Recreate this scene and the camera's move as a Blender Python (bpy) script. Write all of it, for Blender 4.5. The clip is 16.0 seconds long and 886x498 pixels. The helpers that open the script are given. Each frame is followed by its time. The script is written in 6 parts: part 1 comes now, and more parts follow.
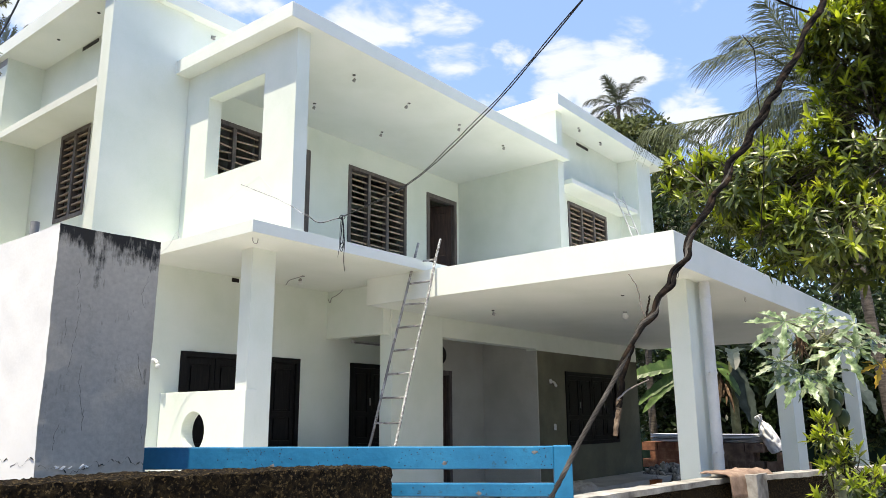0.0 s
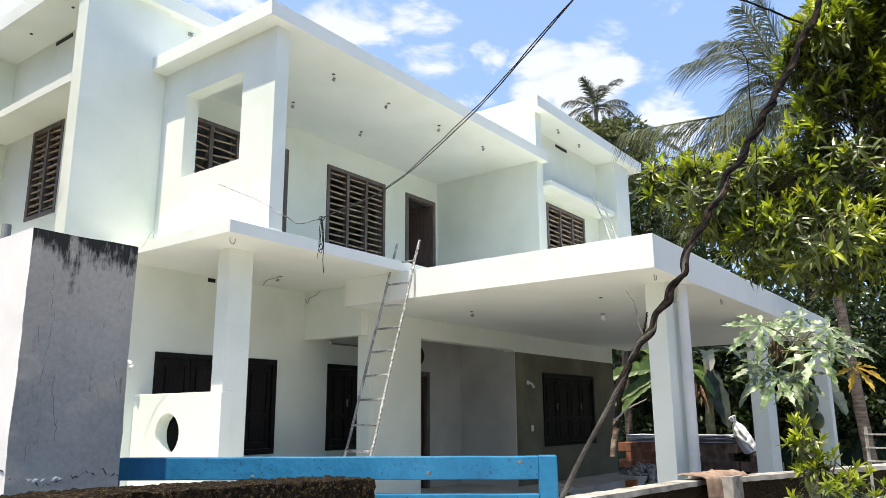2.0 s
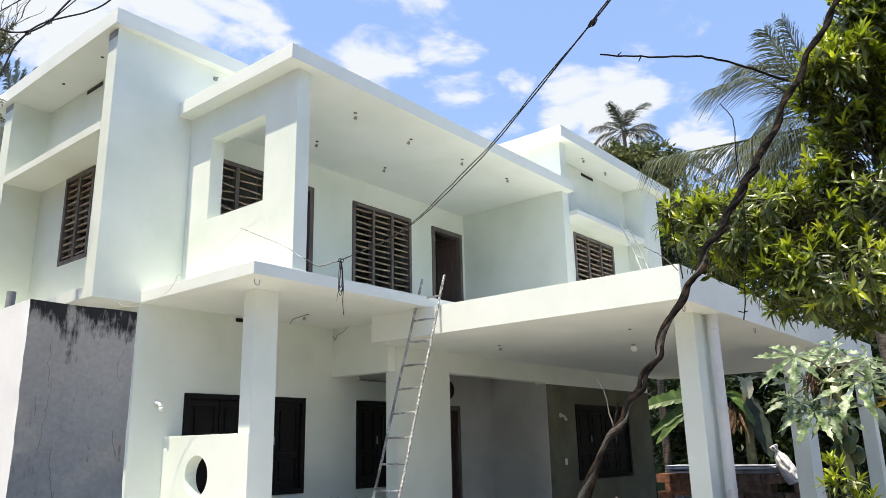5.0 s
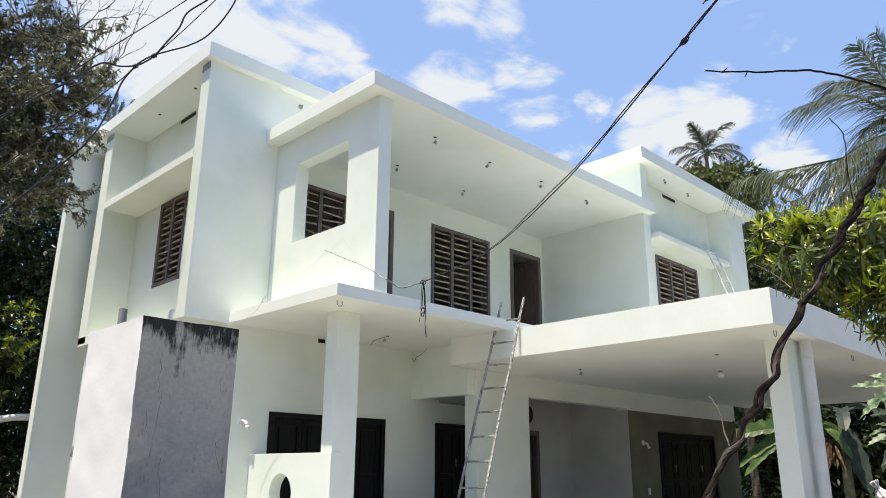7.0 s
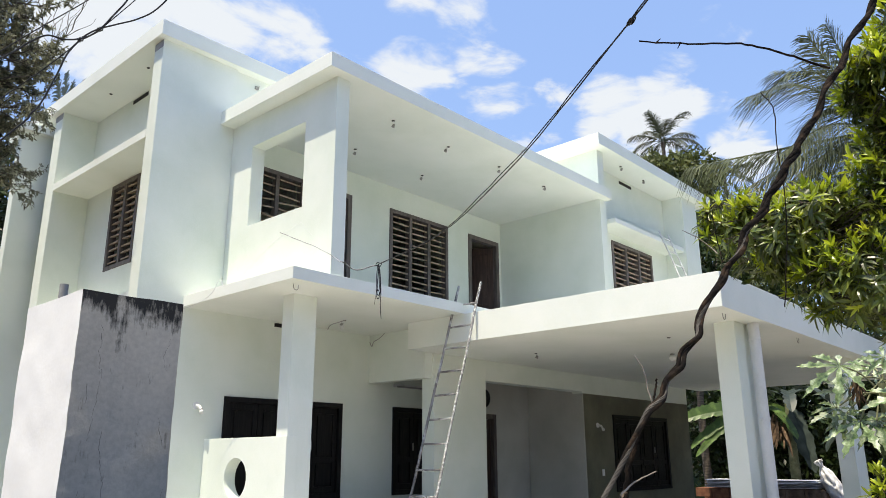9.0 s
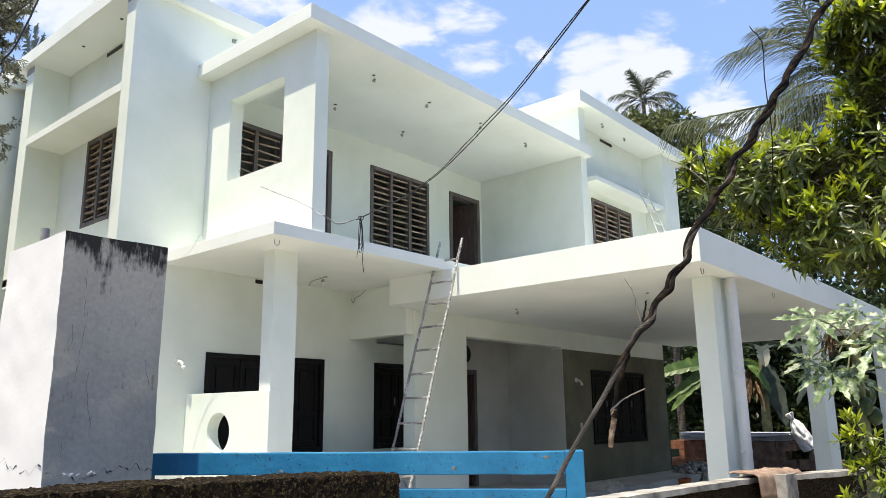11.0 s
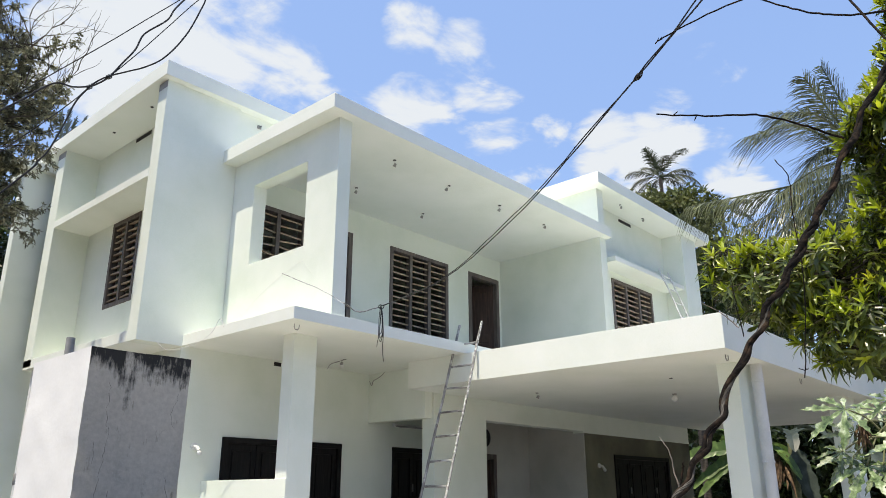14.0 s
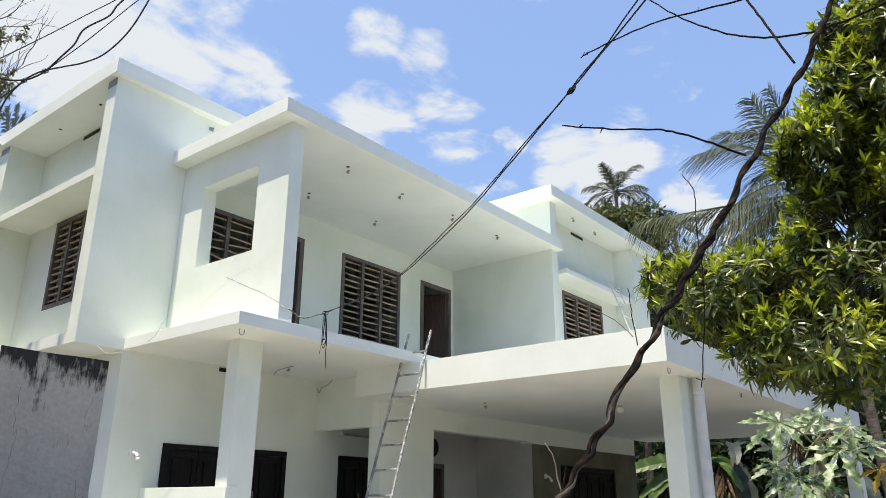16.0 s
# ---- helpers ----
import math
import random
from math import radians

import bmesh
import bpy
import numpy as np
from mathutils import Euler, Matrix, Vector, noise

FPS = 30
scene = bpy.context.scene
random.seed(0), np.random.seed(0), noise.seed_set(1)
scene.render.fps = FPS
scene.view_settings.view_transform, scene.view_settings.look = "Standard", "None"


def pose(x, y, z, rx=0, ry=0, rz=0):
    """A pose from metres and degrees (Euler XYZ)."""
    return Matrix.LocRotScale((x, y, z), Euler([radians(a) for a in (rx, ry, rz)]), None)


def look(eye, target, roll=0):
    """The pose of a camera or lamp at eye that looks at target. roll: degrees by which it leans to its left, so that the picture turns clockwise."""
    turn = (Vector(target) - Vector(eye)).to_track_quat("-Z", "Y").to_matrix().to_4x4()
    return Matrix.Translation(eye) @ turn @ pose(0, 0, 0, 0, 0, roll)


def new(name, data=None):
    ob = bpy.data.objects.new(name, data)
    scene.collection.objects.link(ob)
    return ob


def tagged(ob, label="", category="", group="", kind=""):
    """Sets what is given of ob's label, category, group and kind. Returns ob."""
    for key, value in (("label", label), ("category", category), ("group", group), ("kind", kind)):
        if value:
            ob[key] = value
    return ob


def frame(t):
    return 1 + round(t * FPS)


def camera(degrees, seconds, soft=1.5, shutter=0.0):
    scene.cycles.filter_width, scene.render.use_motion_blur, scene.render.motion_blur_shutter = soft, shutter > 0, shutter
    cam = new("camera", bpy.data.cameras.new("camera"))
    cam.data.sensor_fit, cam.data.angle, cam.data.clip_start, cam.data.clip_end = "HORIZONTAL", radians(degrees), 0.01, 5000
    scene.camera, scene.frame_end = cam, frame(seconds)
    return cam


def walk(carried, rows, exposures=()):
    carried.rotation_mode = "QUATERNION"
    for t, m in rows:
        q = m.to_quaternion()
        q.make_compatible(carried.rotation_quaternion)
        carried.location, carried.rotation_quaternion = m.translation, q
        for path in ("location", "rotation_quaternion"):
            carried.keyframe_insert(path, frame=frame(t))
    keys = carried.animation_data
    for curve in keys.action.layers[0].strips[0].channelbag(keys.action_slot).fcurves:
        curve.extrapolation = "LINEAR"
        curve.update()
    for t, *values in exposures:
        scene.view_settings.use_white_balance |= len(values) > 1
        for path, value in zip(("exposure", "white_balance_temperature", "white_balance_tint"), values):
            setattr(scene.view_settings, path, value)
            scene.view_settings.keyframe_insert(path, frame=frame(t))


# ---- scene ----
cam = camera(61.40, 16.0, soft=0.6)
PATH = [
    (0, (0.0000, 0.0000, 1.6500), (1.5269, 1.2146, 2.0897), -0.39),
    (0.5, (-0.0106, 0.0245, 1.6517), (1.5375, 1.2106, 2.0951), -0.84),
    (1, (-0.0089, 0.0389, 1.6538), (1.5487, 1.2120, 2.0986), -1.00),
    (1.5, (-0.0098, 0.0425, 1.6570), (1.5526, 1.2100, 2.0994), -0.88),
    (2, (0.0081, 0.0365, 1.6792), (1.5723, 1.2033, 2.1175), -0.39),
    (2.5, (0.0365, 0.0176, 1.7078), (1.5990, 1.1854, 2.1494), -0.11),
    (3, (0.0527, -0.0065, 1.7237), (1.6139, 1.1587, 2.1765), -0.06),
    (5.5, (0.0843, -0.0428, 1.7765), (1.5447, 1.2154, 2.3096), -1.16),
    (6, (0.0683, -0.0279, 1.7675), (1.4839, 1.2723, 2.3202), -0.63),
    (6.5, (0.0486, -0.0218, 1.7638), (1.4230, 1.3155, 2.3318), -0.06),
    (7, (0.0367, -0.0160, 1.7577), (1.3852, 1.3448, 2.3319), 0.36),
    (7.5, (0.0359, -0.0182, 1.7437), (1.3833, 1.3432, 2.3191), 0.40),
    (8, (0.0510, -0.0272, 1.7420), (1.4174, 1.3166, 2.3141), 0.26),
    (8.5, (0.0627, -0.0349, 1.7346), (1.4563, 1.2846, 2.2971), -0.02),
    (9, (0.0682, -0.0448, 1.7201), (1.4965, 1.2468, 2.2605), -0.27),
    (9.5, (0.0794, -0.0488, 1.6937), (1.5411, 1.2199, 2.1975), -0.40),
    (10, (0.0889, -0.0488, 1.6650), (1.5810, 1.2032, 2.1191), -0.56),
    (12.5, (0.0116, 0.0208, 1.7051), (1.4650, 1.3226, 2.1448), -0.75),
    (13, (0.0243, 0.0065, 1.7395), (1.4572, 1.3094, 2.2385), -0.71),
    (13.5, (0.0268, -0.0116, 1.7645), (1.4447, 1.2797, 2.3321), -0.50),
    (14, (0.0316, -0.0283, 1.7849), (1.4434, 1.2416, 2.4127), -0.17),
    (14.5, (0.0516, -0.0610, 1.7963), (1.4670, 1.1840, 2.4644), 0.19),
    (15, (0.0661, -0.0874, 1.7948), (1.4966, 1.1338, 2.4748), 0.29),
    (15.5, (0.0809, -0.0963, 1.7879), (1.5331, 1.1024, 2.4619), 0.23),
    (16, (0.0929, -0.1029, 1.7760), (1.5710, 1.0766, 2.4272), 0.21),
]
walk(cam, [(t, look(eye, target, roll)) for t, eye, target, roll in PATH],
     exposures=[(0.0, 0.94), (3.0, 0.93), (5.5, 0.77), (7.0, 0.70), (8.5, 0.71), (10.0, 0.83), (12.5, 0.85), (13.5, 0.74), (14.5, 0.65), (16.0, 0.65)])
scene.view_settings.exposure = 0.82
scene.view_settings.use_white_balance = True
scene.view_settings.white_balance_temperature = 7800
scene.view_settings.white_balance_tint = 7

# ---- sky and sun ----
SUN_EL, SUN_AZ = 73.0, 180.5          # degrees; azimuth counted from +x towards +y
sun_way = Vector((math.cos(radians(SUN_EL)) * math.cos(radians(SUN_AZ)),
                  math.cos(radians(SUN_EL)) * math.sin(radians(SUN_AZ)), math.sin(radians(SUN_EL))))
sun = new("sun", bpy.data.lights.new("sun", "SUN"))
sun.data.energy, sun.data.angle, sun.data.color = 3.55, radians(0.55), (1.0, 0.965, 0.90)
sun.matrix_world = look(sun_way * 60, (0, 0, 0))

world = bpy.data.worlds.new("world")
scene.world = world
world.use_nodes = True
wn, wl = world.node_tree.nodes, world.node_tree.links
wn.clear()
w_out, w_bg = wn.new("ShaderNodeOutputWorld"), wn.new("ShaderNodeBackground")
sky = wn.new("ShaderNodeTexSky")
sky.sky_type, sky.sun_disc = "NISHITA", False
sky.sun_elevation, sky.sun_rotation = radians(SUN_EL), radians(90 - SUN_AZ)
sky.air_density, sky.dust_density, sky.ozone_density = 1.0, 1.5, 1.6
w_bg.inputs["Strength"].default_value = 0.131
# clouds: soft fair-weather heaps, drawn on a flat layer overhead
w_geo = wn.new("ShaderNodeTexCoord")
w_sep = wn.new("ShaderNodeSeparateXYZ")
wl.new(w_geo.outputs["Generated"], w_sep.inputs[0])


def wmath(op, a, b=None):
    n = wn.new("ShaderNodeMath")
    n.operation = op
    for k, v in enumerate((a, b)):
        if v is None:
            continue
        if isinstance(v, (int, float)):
            n.inputs[k].default_value = v
        else:
            wl.new(v, n.inputs[k])
    return n.outputs[0]


w_up = wmath("MAXIMUM", w_sep.outputs["Z"], 0.06)
w_flat = wn.new("ShaderNodeCombineXYZ")
wl.new(wmath("DIVIDE", w_sep.outputs["X"], w_up), w_flat.inputs["X"])
wl.new(wmath("DIVIDE", w_sep.outputs["Y"], w_up), w_flat.inputs["Y"])
w_noise = wn.new("ShaderNodeTexNoise")
w_noise.inputs["Scale"].default_value = 4.2
w_noise.inputs["Detail"].default_value = 8
w_noise.inputs["Roughness"].default_value = 0.58
w_noise.inputs["Distortion"].default_value = 0.35
wl.new(w_flat.outputs[0], w_noise.inputs["Vector"])
# the heaps that stand in the sky: direction, half-width in degrees, density
HEAPS = [((0.304, 0.796, 0.523), 8.2, 1.0), ((0.401, 0.752, 0.524), 6.5, 0.95), ((0.482, 0.719, 0.501), 4.5, 0.8), ((0.367, 0.74, 0.563), 6, 0.9),
         ((0.586, 0.579, 0.567), 2.8, 0.85), ((0.678, 0.532, 0.507), 3.2, 0.7), ((0.632, 0.551, 0.544), 3, 0.7), ((0.622, 0.613, 0.487), 3.6, 0.7), ((0.703, 0.557, 0.443), 3.4, 0.65),
         ((0.744, 0.486, 0.459), 1.3, 0.62), ((0.755, 0.471, 0.457), 1.1, 0.62), ((0.799, 0.424, 0.426), 3.6, 1.0), ((0.822, 0.365, 0.437), 3.2, 1.0), ((0.825, 0.402, 0.397), 3.6, 1.0), ((0.746, 0.517, 0.42), 3.2, 0.5), ((0.882, 0.298, 0.364), 2.6, 0.9)]
w_dir = wn.new("ShaderNodeVectorMath")
w_dir.operation = "NORMALIZE"
wl.new(w_geo.outputs["Generated"], w_dir.inputs[0])
w_heap = 0.12
for heap_way, wide, dense in HEAPS:
    w_dot = wn.new("ShaderNodeVectorMath")
    w_dot.operation = "DOT_PRODUCT"
    w_dot.inputs[1].default_value = Vector(heap_way).normalized()
    wl.new(w_dir.outputs[0], w_dot.inputs[0])
    w_map = wn.new("ShaderNodeMapRange")
    w_map.interpolation_type = "SMOOTHSTEP"
    w_map.inputs["From Min"].default_value, w_map.inputs["From Max"].default_value = math.cos(radians(wide * 1.25)), 1.0
    w_map.inputs["To Min"].default_value, w_map.inputs["To Max"].default_value = 0.0, dense
    wl.new(w_dot.outputs["Value"], w_map.inputs["Value"])
    w_heap = wmath("MAXIMUM", w_map.outputs[0], w_heap)
w_fac = wn.new("ShaderNodeMapRange")
w_fac.interpolation_type = "SMOOTHSTEP"
w_fac.inputs["From Min"].default_value, w_fac.inputs["From Max"].default_value = 0.36, 0.76
wl.new(wmath("ADD", wmath("MULTIPLY", w_heap, 0.72), wmath("MULTIPLY", wmath("SUBTRACT", w_noise.outputs["Fac"], 0.47), 1.9)), w_fac.inputs["Value"])
w_haze = wn.new("ShaderNodeMixRGB")
w_haze.inputs["Fac"].default_value = 0.45
w_haze.inputs["Color2"].default_value = (1.66, 3.08, 7.3, 1)
wl.new(sky.outputs[0], w_haze.inputs["Color1"])
w_mix = wn.new("ShaderNodeMixRGB")
w_mix.inputs["Color2"].default_value = (3.6, 4.1, 5.1, 1)
wl.new(w_fac.outputs[0], w_mix.inputs["Fac"])
wl.new(w_haze.outputs[0], w_mix.inputs["Color1"])
wl.new(w_mix.outputs[0], w_bg.inputs["Color"])
wl.new(w_bg.outputs[0], w_out.inputs["Surface"])


# ---- materials ----
def surface(name, base, rough=0.6, metal=0.0, dark=None, light=None, scale=3.0, fine=60.0, bump=0.15, bump_size=0.01,
            spot=None, spot_scale=2.0, spot_at=(0.6, 0.7), spec=0.4, vary=0.0, stretch=(1, 1, 1), through_light=0.0):
    """A procedural surface: a base tone broken by broad blotches, fine grain, optional stains, and a fine relief."""
    m = bpy.data.materials.new(name)
    m.use_nodes = True
    n, l = m.node_tree.nodes, m.node_tree.links
    bsdf = n["Principled BSDF"]
    bsdf.inputs["Roughness"].default_value, bsdf.inputs["Metallic"].default_value = rough, metal
    bsdf.inputs["Specular IOR Level"].default_value = spec
    co = n.new("ShaderNodeTexCoord")
    mp = n.new("ShaderNodeMapping")
    mp.inputs["Scale"].default_value = stretch
    geo = n.new("ShaderNodeNewGeometry")
    l.new(geo.outputs["Position"], mp.inputs["Vector"])
    dark = dark or tuple(c * 0.85 for c in base)
    light = light or tuple(min(1, c * 1.1) for c in base)

    def noise_node(s, detail=4, rough_=0.55):
        t = n.new("ShaderNodeTexNoise")
        t.inputs["Scale"].default_value, t.inputs["Detail"].default_value, t.inputs["Roughness"].default_value = s, detail, rough_
        l.new(mp.outputs[0], t.inputs["Vector"])
        return t
    broad, grain = noise_node(scale), noise_node(fine, 3)
    r = n.new("ShaderNodeValToRGB")
    r.color_ramp.elements[0].position, r.color_ramp.elements[1].position = 0.32, 0.68
    r.color_ramp.elements[0].color, r.color_ramp.elements[1].color = (*dark, 1), (*light, 1)
    mid = r.color_ramp.elements.new(0.5)
    mid.color = (*base, 1)
    l.new(broad.outputs["Fac"], r.inputs[0])
    g = n.new("ShaderNodeMixRGB")
    g.blend_type = "OVERLAY"
    g.inputs["Fac"].default_value = 0.22
    l.new(r.outputs["Color"], g.inputs["Color1"])
    l.new(grain.outputs["Fac"], g.inputs["Color2"])
    tone = g.outputs[0]
    if spot:
        st = noise_node(spot_scale, 7, 0.65)
        sr = n.new("ShaderNodeValToRGB")
        sr.color_ramp.elements[0].position, sr.color_ramp.elements[1].position = spot_at
        l.new(st.outputs["Fac"], sr.inputs[0])
        sm = n.new("ShaderNodeMixRGB")
        sm.inputs["Color2"].default_value = (*spot, 1)
        l.new(sr.outputs["Color"], sm.inputs["Fac"])
        l.new(tone, sm.inputs["Color1"])
        tone = sm.outputs[0]
    if vary:
        info = n.new("ShaderNodeObjectInfo")
        hsv = n.new("ShaderNodeHueSaturation")
        mr = n.new("ShaderNodeMapRange")
        mr.inputs["To Min"].default_value, mr.inputs["To Max"].default_value = 1 - vary, 1 + vary
        isl = n.new("ShaderNodeMath")
        isl.operation = "FRACT"
        add = n.new("ShaderNodeMath")
        l.new(info.outputs["Random"], add.inputs[0])
        l.new(geo.outputs["Random Per Island"], add.inputs[1])
        l.new(add.outputs[0], isl.inputs[0])
        l.new(isl.outputs[0], mr.inputs["Value"])
        l.new(mr.outputs[0], hsv.inputs["Value"])
        l.new(tone, hsv.inputs["Color"])
        tone = hsv.outputs[0]
    l.new(tone, bsdf.inputs["Base Color"])
    b = n.new("ShaderNodeBump")
    b.inputs["Strength"].default_value, b.inputs["Distance"].default_value = bump, bump_size
    l.new(grain.outputs["Fac"], b.inputs["Height"])
    l.new(b.outputs[0], bsdf.inputs["Normal"])
    if through_light:
        tr = n.new("ShaderNodeBsdfTranslucent")
        l.new(tone, tr.inputs["Color"])
        mx = n.new("ShaderNodeMixShader")
        mx.inputs["Fac"].default_value = through_light
        l.new(bsdf.outputs[0], mx.inputs[1])
        l.new(tr.outputs[0], mx.inputs[2])
        l.new(mx.outputs[0], n["Material Output"].inputs["Surface"])
    return m


M = {}
M["paint"] = surface("mint_white_wall_paint", (0.768, 0.82, 0.748), 0.75, dark=(0.72, 0.78, 0.70), light=(0.803, 0.846, 0.782), scale=1.4, fine=90, bump=0.08, bump_size=0.004)
M["white"] = surface("white_slab_paint", (0.81, 0.845, 0.79), 0.7, dark=(0.77, 0.81, 0.75), light=(0.84, 0.865, 0.82), scale=1.2, fine=80, bump=0.08, bump_size=0.004)
M["dark_wood"] = surface("black_stained_wood", (0.008, 0.007, 0.007), 0.45, dark=(0.005, 0.004, 0.004), light=(0.016, 0.013, 0.012), spec=0.2, scale=6, fine=40, stretch=(6, 6, 0.6))
M["frame_wood"] = surface("grey_brown_window_wood", (0.125, 0.105, 0.098), 0.6, dark=(0.09, 0.076, 0.07), light=(0.165, 0.142, 0.132), scale=5, fine=60, stretch=(5, 5, 0.7))
M["bar"] = surface("tan_wood_bar", (0.33, 0.25, 0.175), 0.6, dark=(0.23, 0.165, 0.11), light=(0.46, 0.37, 0.28), scale=7, fine=60, stretch=(0.8, 0.8, 6))
M["door_wood"] = surface("red_brown_door_wood", (0.05, 0.028, 0.022), 0.5, dark=(0.032, 0.018, 0.014), light=(0.075, 0.042, 0.033), scale=5, fine=50, stretch=(6, 6, 0.6))
# the dimness of the closed rooms is put into this plaster's tone
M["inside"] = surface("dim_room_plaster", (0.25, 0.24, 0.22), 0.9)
M["plaster_grey"] = surface("mid_grey_plaster", (0.34, 0.35, 0.365), 0.9, dark=(0.27, 0.28, 0.295), light=(0.42, 0.43, 0.44), scale=2.5, fine=70, bump=0.4, bump_size=0.006)
M["moss_wall"] = surface("dark_mossy_concrete", (0.020, 0.015, 0.010), 0.95, dark=(0.006, 0.005, 0.004), light=(0.060, 0.042, 0.020), scale=55, fine=240, spec=0.1, bump=1.0, bump_size=0.02, spot=(0.22, 0.155, 0.075), spot_scale=120, spot_at=(0.54, 0.66))
M["gate_blue"] = surface("blue_gate_paint", (0.012, 0.185, 0.36), 0.38, dark=(0.007, 0.145, 0.30), light=(0.022, 0.235, 0.43), scale=4, fine=50, spot=(0.035, 0.09, 0.14), spot_scale=26, spot_at=(0.64, 0.70))
M["soil"] = surface("packed_earth", (0.18, 0.152, 0.118), 0.95, dark=(0.125, 0.104, 0.08), light=(0.24, 0.206, 0.165), scale=0.8, fine=25, bump=0.8, bump_size=0.03)
M["road"] = surface("bounce_lane_surface", (0.42, 0.40, 0.362), 0.95, dark=(0.30, 0.283, 0.255), light=(0.52, 0.50, 0.46), scale=0.9, fine=34, bump=0.8, bump_size=0.01)
# very pale, so that the unseen yard throws light onto the walls
M["sand"] = surface("bounce_yard_ground", (0.68, 0.665, 0.635), 0.95, dark=(0.60, 0.585, 0.555), light=(0.74, 0.725, 0.695), scale=0.9, fine=30, bump=0.7, bump_size=0.02)
M["leaf"] = surface("mature_green_leaf", (0.092, 0.124, 0.02), 0.32, dark=(0.036, 0.052, 0.010), light=(0.22, 0.26, 0.04), scale=5.5, fine=20, vary=0.5, spec=0.6, through_light=0.24)
M["leaf_young"] = surface("young_yellow_green_leaf", (0.31, 0.385, 0.028), 0.34, dark=(0.17, 0.24, 0.018), light=(0.50, 0.54, 0.05), scale=5.5, fine=20, vary=0.35, spec=0.5, through_light=0.42)
M["leaf_dark"] = surface("dark_green_leaf", (0.024, 0.044, 0.012), 0.42, dark=(0.012, 0.024, 0.007), light=(0.06, 0.092, 0.026), scale=1.2, fine=20, vary=0.35, through_light=0.2)
M["leaf_grey"] = surface("grey_green_small_leaf", (0.07, 0.078, 0.042), 0.5, dark=(0.032, 0.038, 0.02), light=(0.15, 0.16, 0.095), scale=2, fine=20, vary=0.35, through_light=0.2)
M["leaf_spray"] = surface("narrow_olive_leaf", (0.19, 0.195, 0.125), 0.36, dark=(0.06, 0.064, 0.038), light=(0.44, 0.445, 0.32), scale=9, fine=20, vary=0.4, through_light=0.2)
M["bark"] = surface("grey_brown_bark", (0.06, 0.047, 0.037), 0.9, dark=(0.03, 0.024, 0.019), light=(0.12, 0.10, 0.082), scale=8, fine=40, bump=0.9, bump_size=0.02)

# tone set near black to deepen the shade indoors; the fence boards share it
M["cement"] = surface("shade_dark_cement", (0.058, 0.054, 0.048), 0.9, dark=(0.042, 0.038, 0.034), light=(0.08, 0.075, 0.067), scale=2, fine=50, bump=0.4)
M["floor_cement"] = surface("dusty_cement_floor", (0.44, 0.43, 0.41), 0.9, dark=(0.34, 0.33, 0.315), light=(0.52, 0.51, 0.49), scale=1.5, fine=40, bump=0.4)
M["steel"] = surface("dull_steel", (0.35, 0.35, 0.36), 0.4, 0.9)
M["white_plastic"] = surface("white_plastic", (0.74, 0.75, 0.74), 0.35, dark=(0.66, 0.67, 0.66), light=(0.79, 0.79, 0.78), scale=3, bump=0.05)
M["black_plastic"] = surface("black_plastic", (0.02, 0.02, 0.02), 0.5)
M["holder_grey"] = surface("grey_holder", (0.30, 0.30, 0.29), 0.5)
M["ladder"] = surface("splashed_steel", (0.20, 0.195, 0.19), 0.55, 0.0, dark=(0.11, 0.105, 0.10), light=(0.42, 0.42, 0.41), scale=14, fine=70, spot=(0.74, 0.74, 0.73), spot_scale=34, spot_at=(0.50, 0.58))
M["ladder_rail"] = surface("half_white_steel", (0.30, 0.295, 0.29), 0.5, 0.0, dark=(0.12, 0.115, 0.11), light=(0.66, 0.66, 0.65), scale=5, fine=50, spot=(0.10, 0.095, 0.09), spot_scale=22, spot_at=(0.54, 0.60))
M["ladder_white"] = surface("white_splashed_steel", (0.72, 0.73, 0.72), 0.5, 0.0, dark=(0.55, 0.55, 0.55), light=(0.8, 0.8, 0.8), scale=7)

M["flaked"] = surface("bare_primed_steel", (0.15, 0.145, 0.14), 0.8, dark=(0.05, 0.045, 0.04), light=(0.27, 0.26, 0.25), scale=60, fine=200)
M["rust"] = surface("brown_rust", (0.035, 0.030, 0.032), 0.8)
M["coping"] = surface("weathered_concrete_coping", (0.36, 0.34, 0.31), 0.95, dark=(0.16, 0.15, 0.13), light=(0.52, 0.50, 0.46), scale=4, fine=60, bump=0.6)
M["sackcloth"] = surface("beige_sackcloth", (0.30, 0.205, 0.155), 0.95, dark=(0.21, 0.14, 0.105), light=(0.40, 0.29, 0.225), scale=8, fine=160, bump=0.5)
M["laterite"] = surface("red_laterite", (0.30, 0.125, 0.075), 0.95, dark=(0.20, 0.08, 0.05), light=(0.42, 0.20, 0.12), scale=6, fine=40, bump=0.8, vary=0.25)
M["concrete_block"] = surface("dark_concrete_block", (0.20, 0.135, 0.105), 0.95, dark=(0.13, 0.085, 0.065), light=(0.28, 0.20, 0.16), scale=6, fine=50, bump=0.7, vary=0.25)
M["sheet"] = surface("galvanised_sheet", (0.60, 0.62, 0.65), 0.4, 0.5, dark=(0.42, 0.44, 0.47), light=(0.66, 0.68, 0.70), scale=3)
M["rubble"] = surface("grey_rubble", (0.26, 0.255, 0.245), 0.95, dark=(0.14, 0.135, 0.13), light=(0.40, 0.39, 0.37), scale=5, fine=40, bump=0.7, vary=0.3)
M["sack_white"] = surface("white_woven_sack", (0.74, 0.74, 0.76), 0.45, dark=(0.58, 0.58, 0.60), light=(0.80, 0.80, 0.82), scale=6, fine=150)
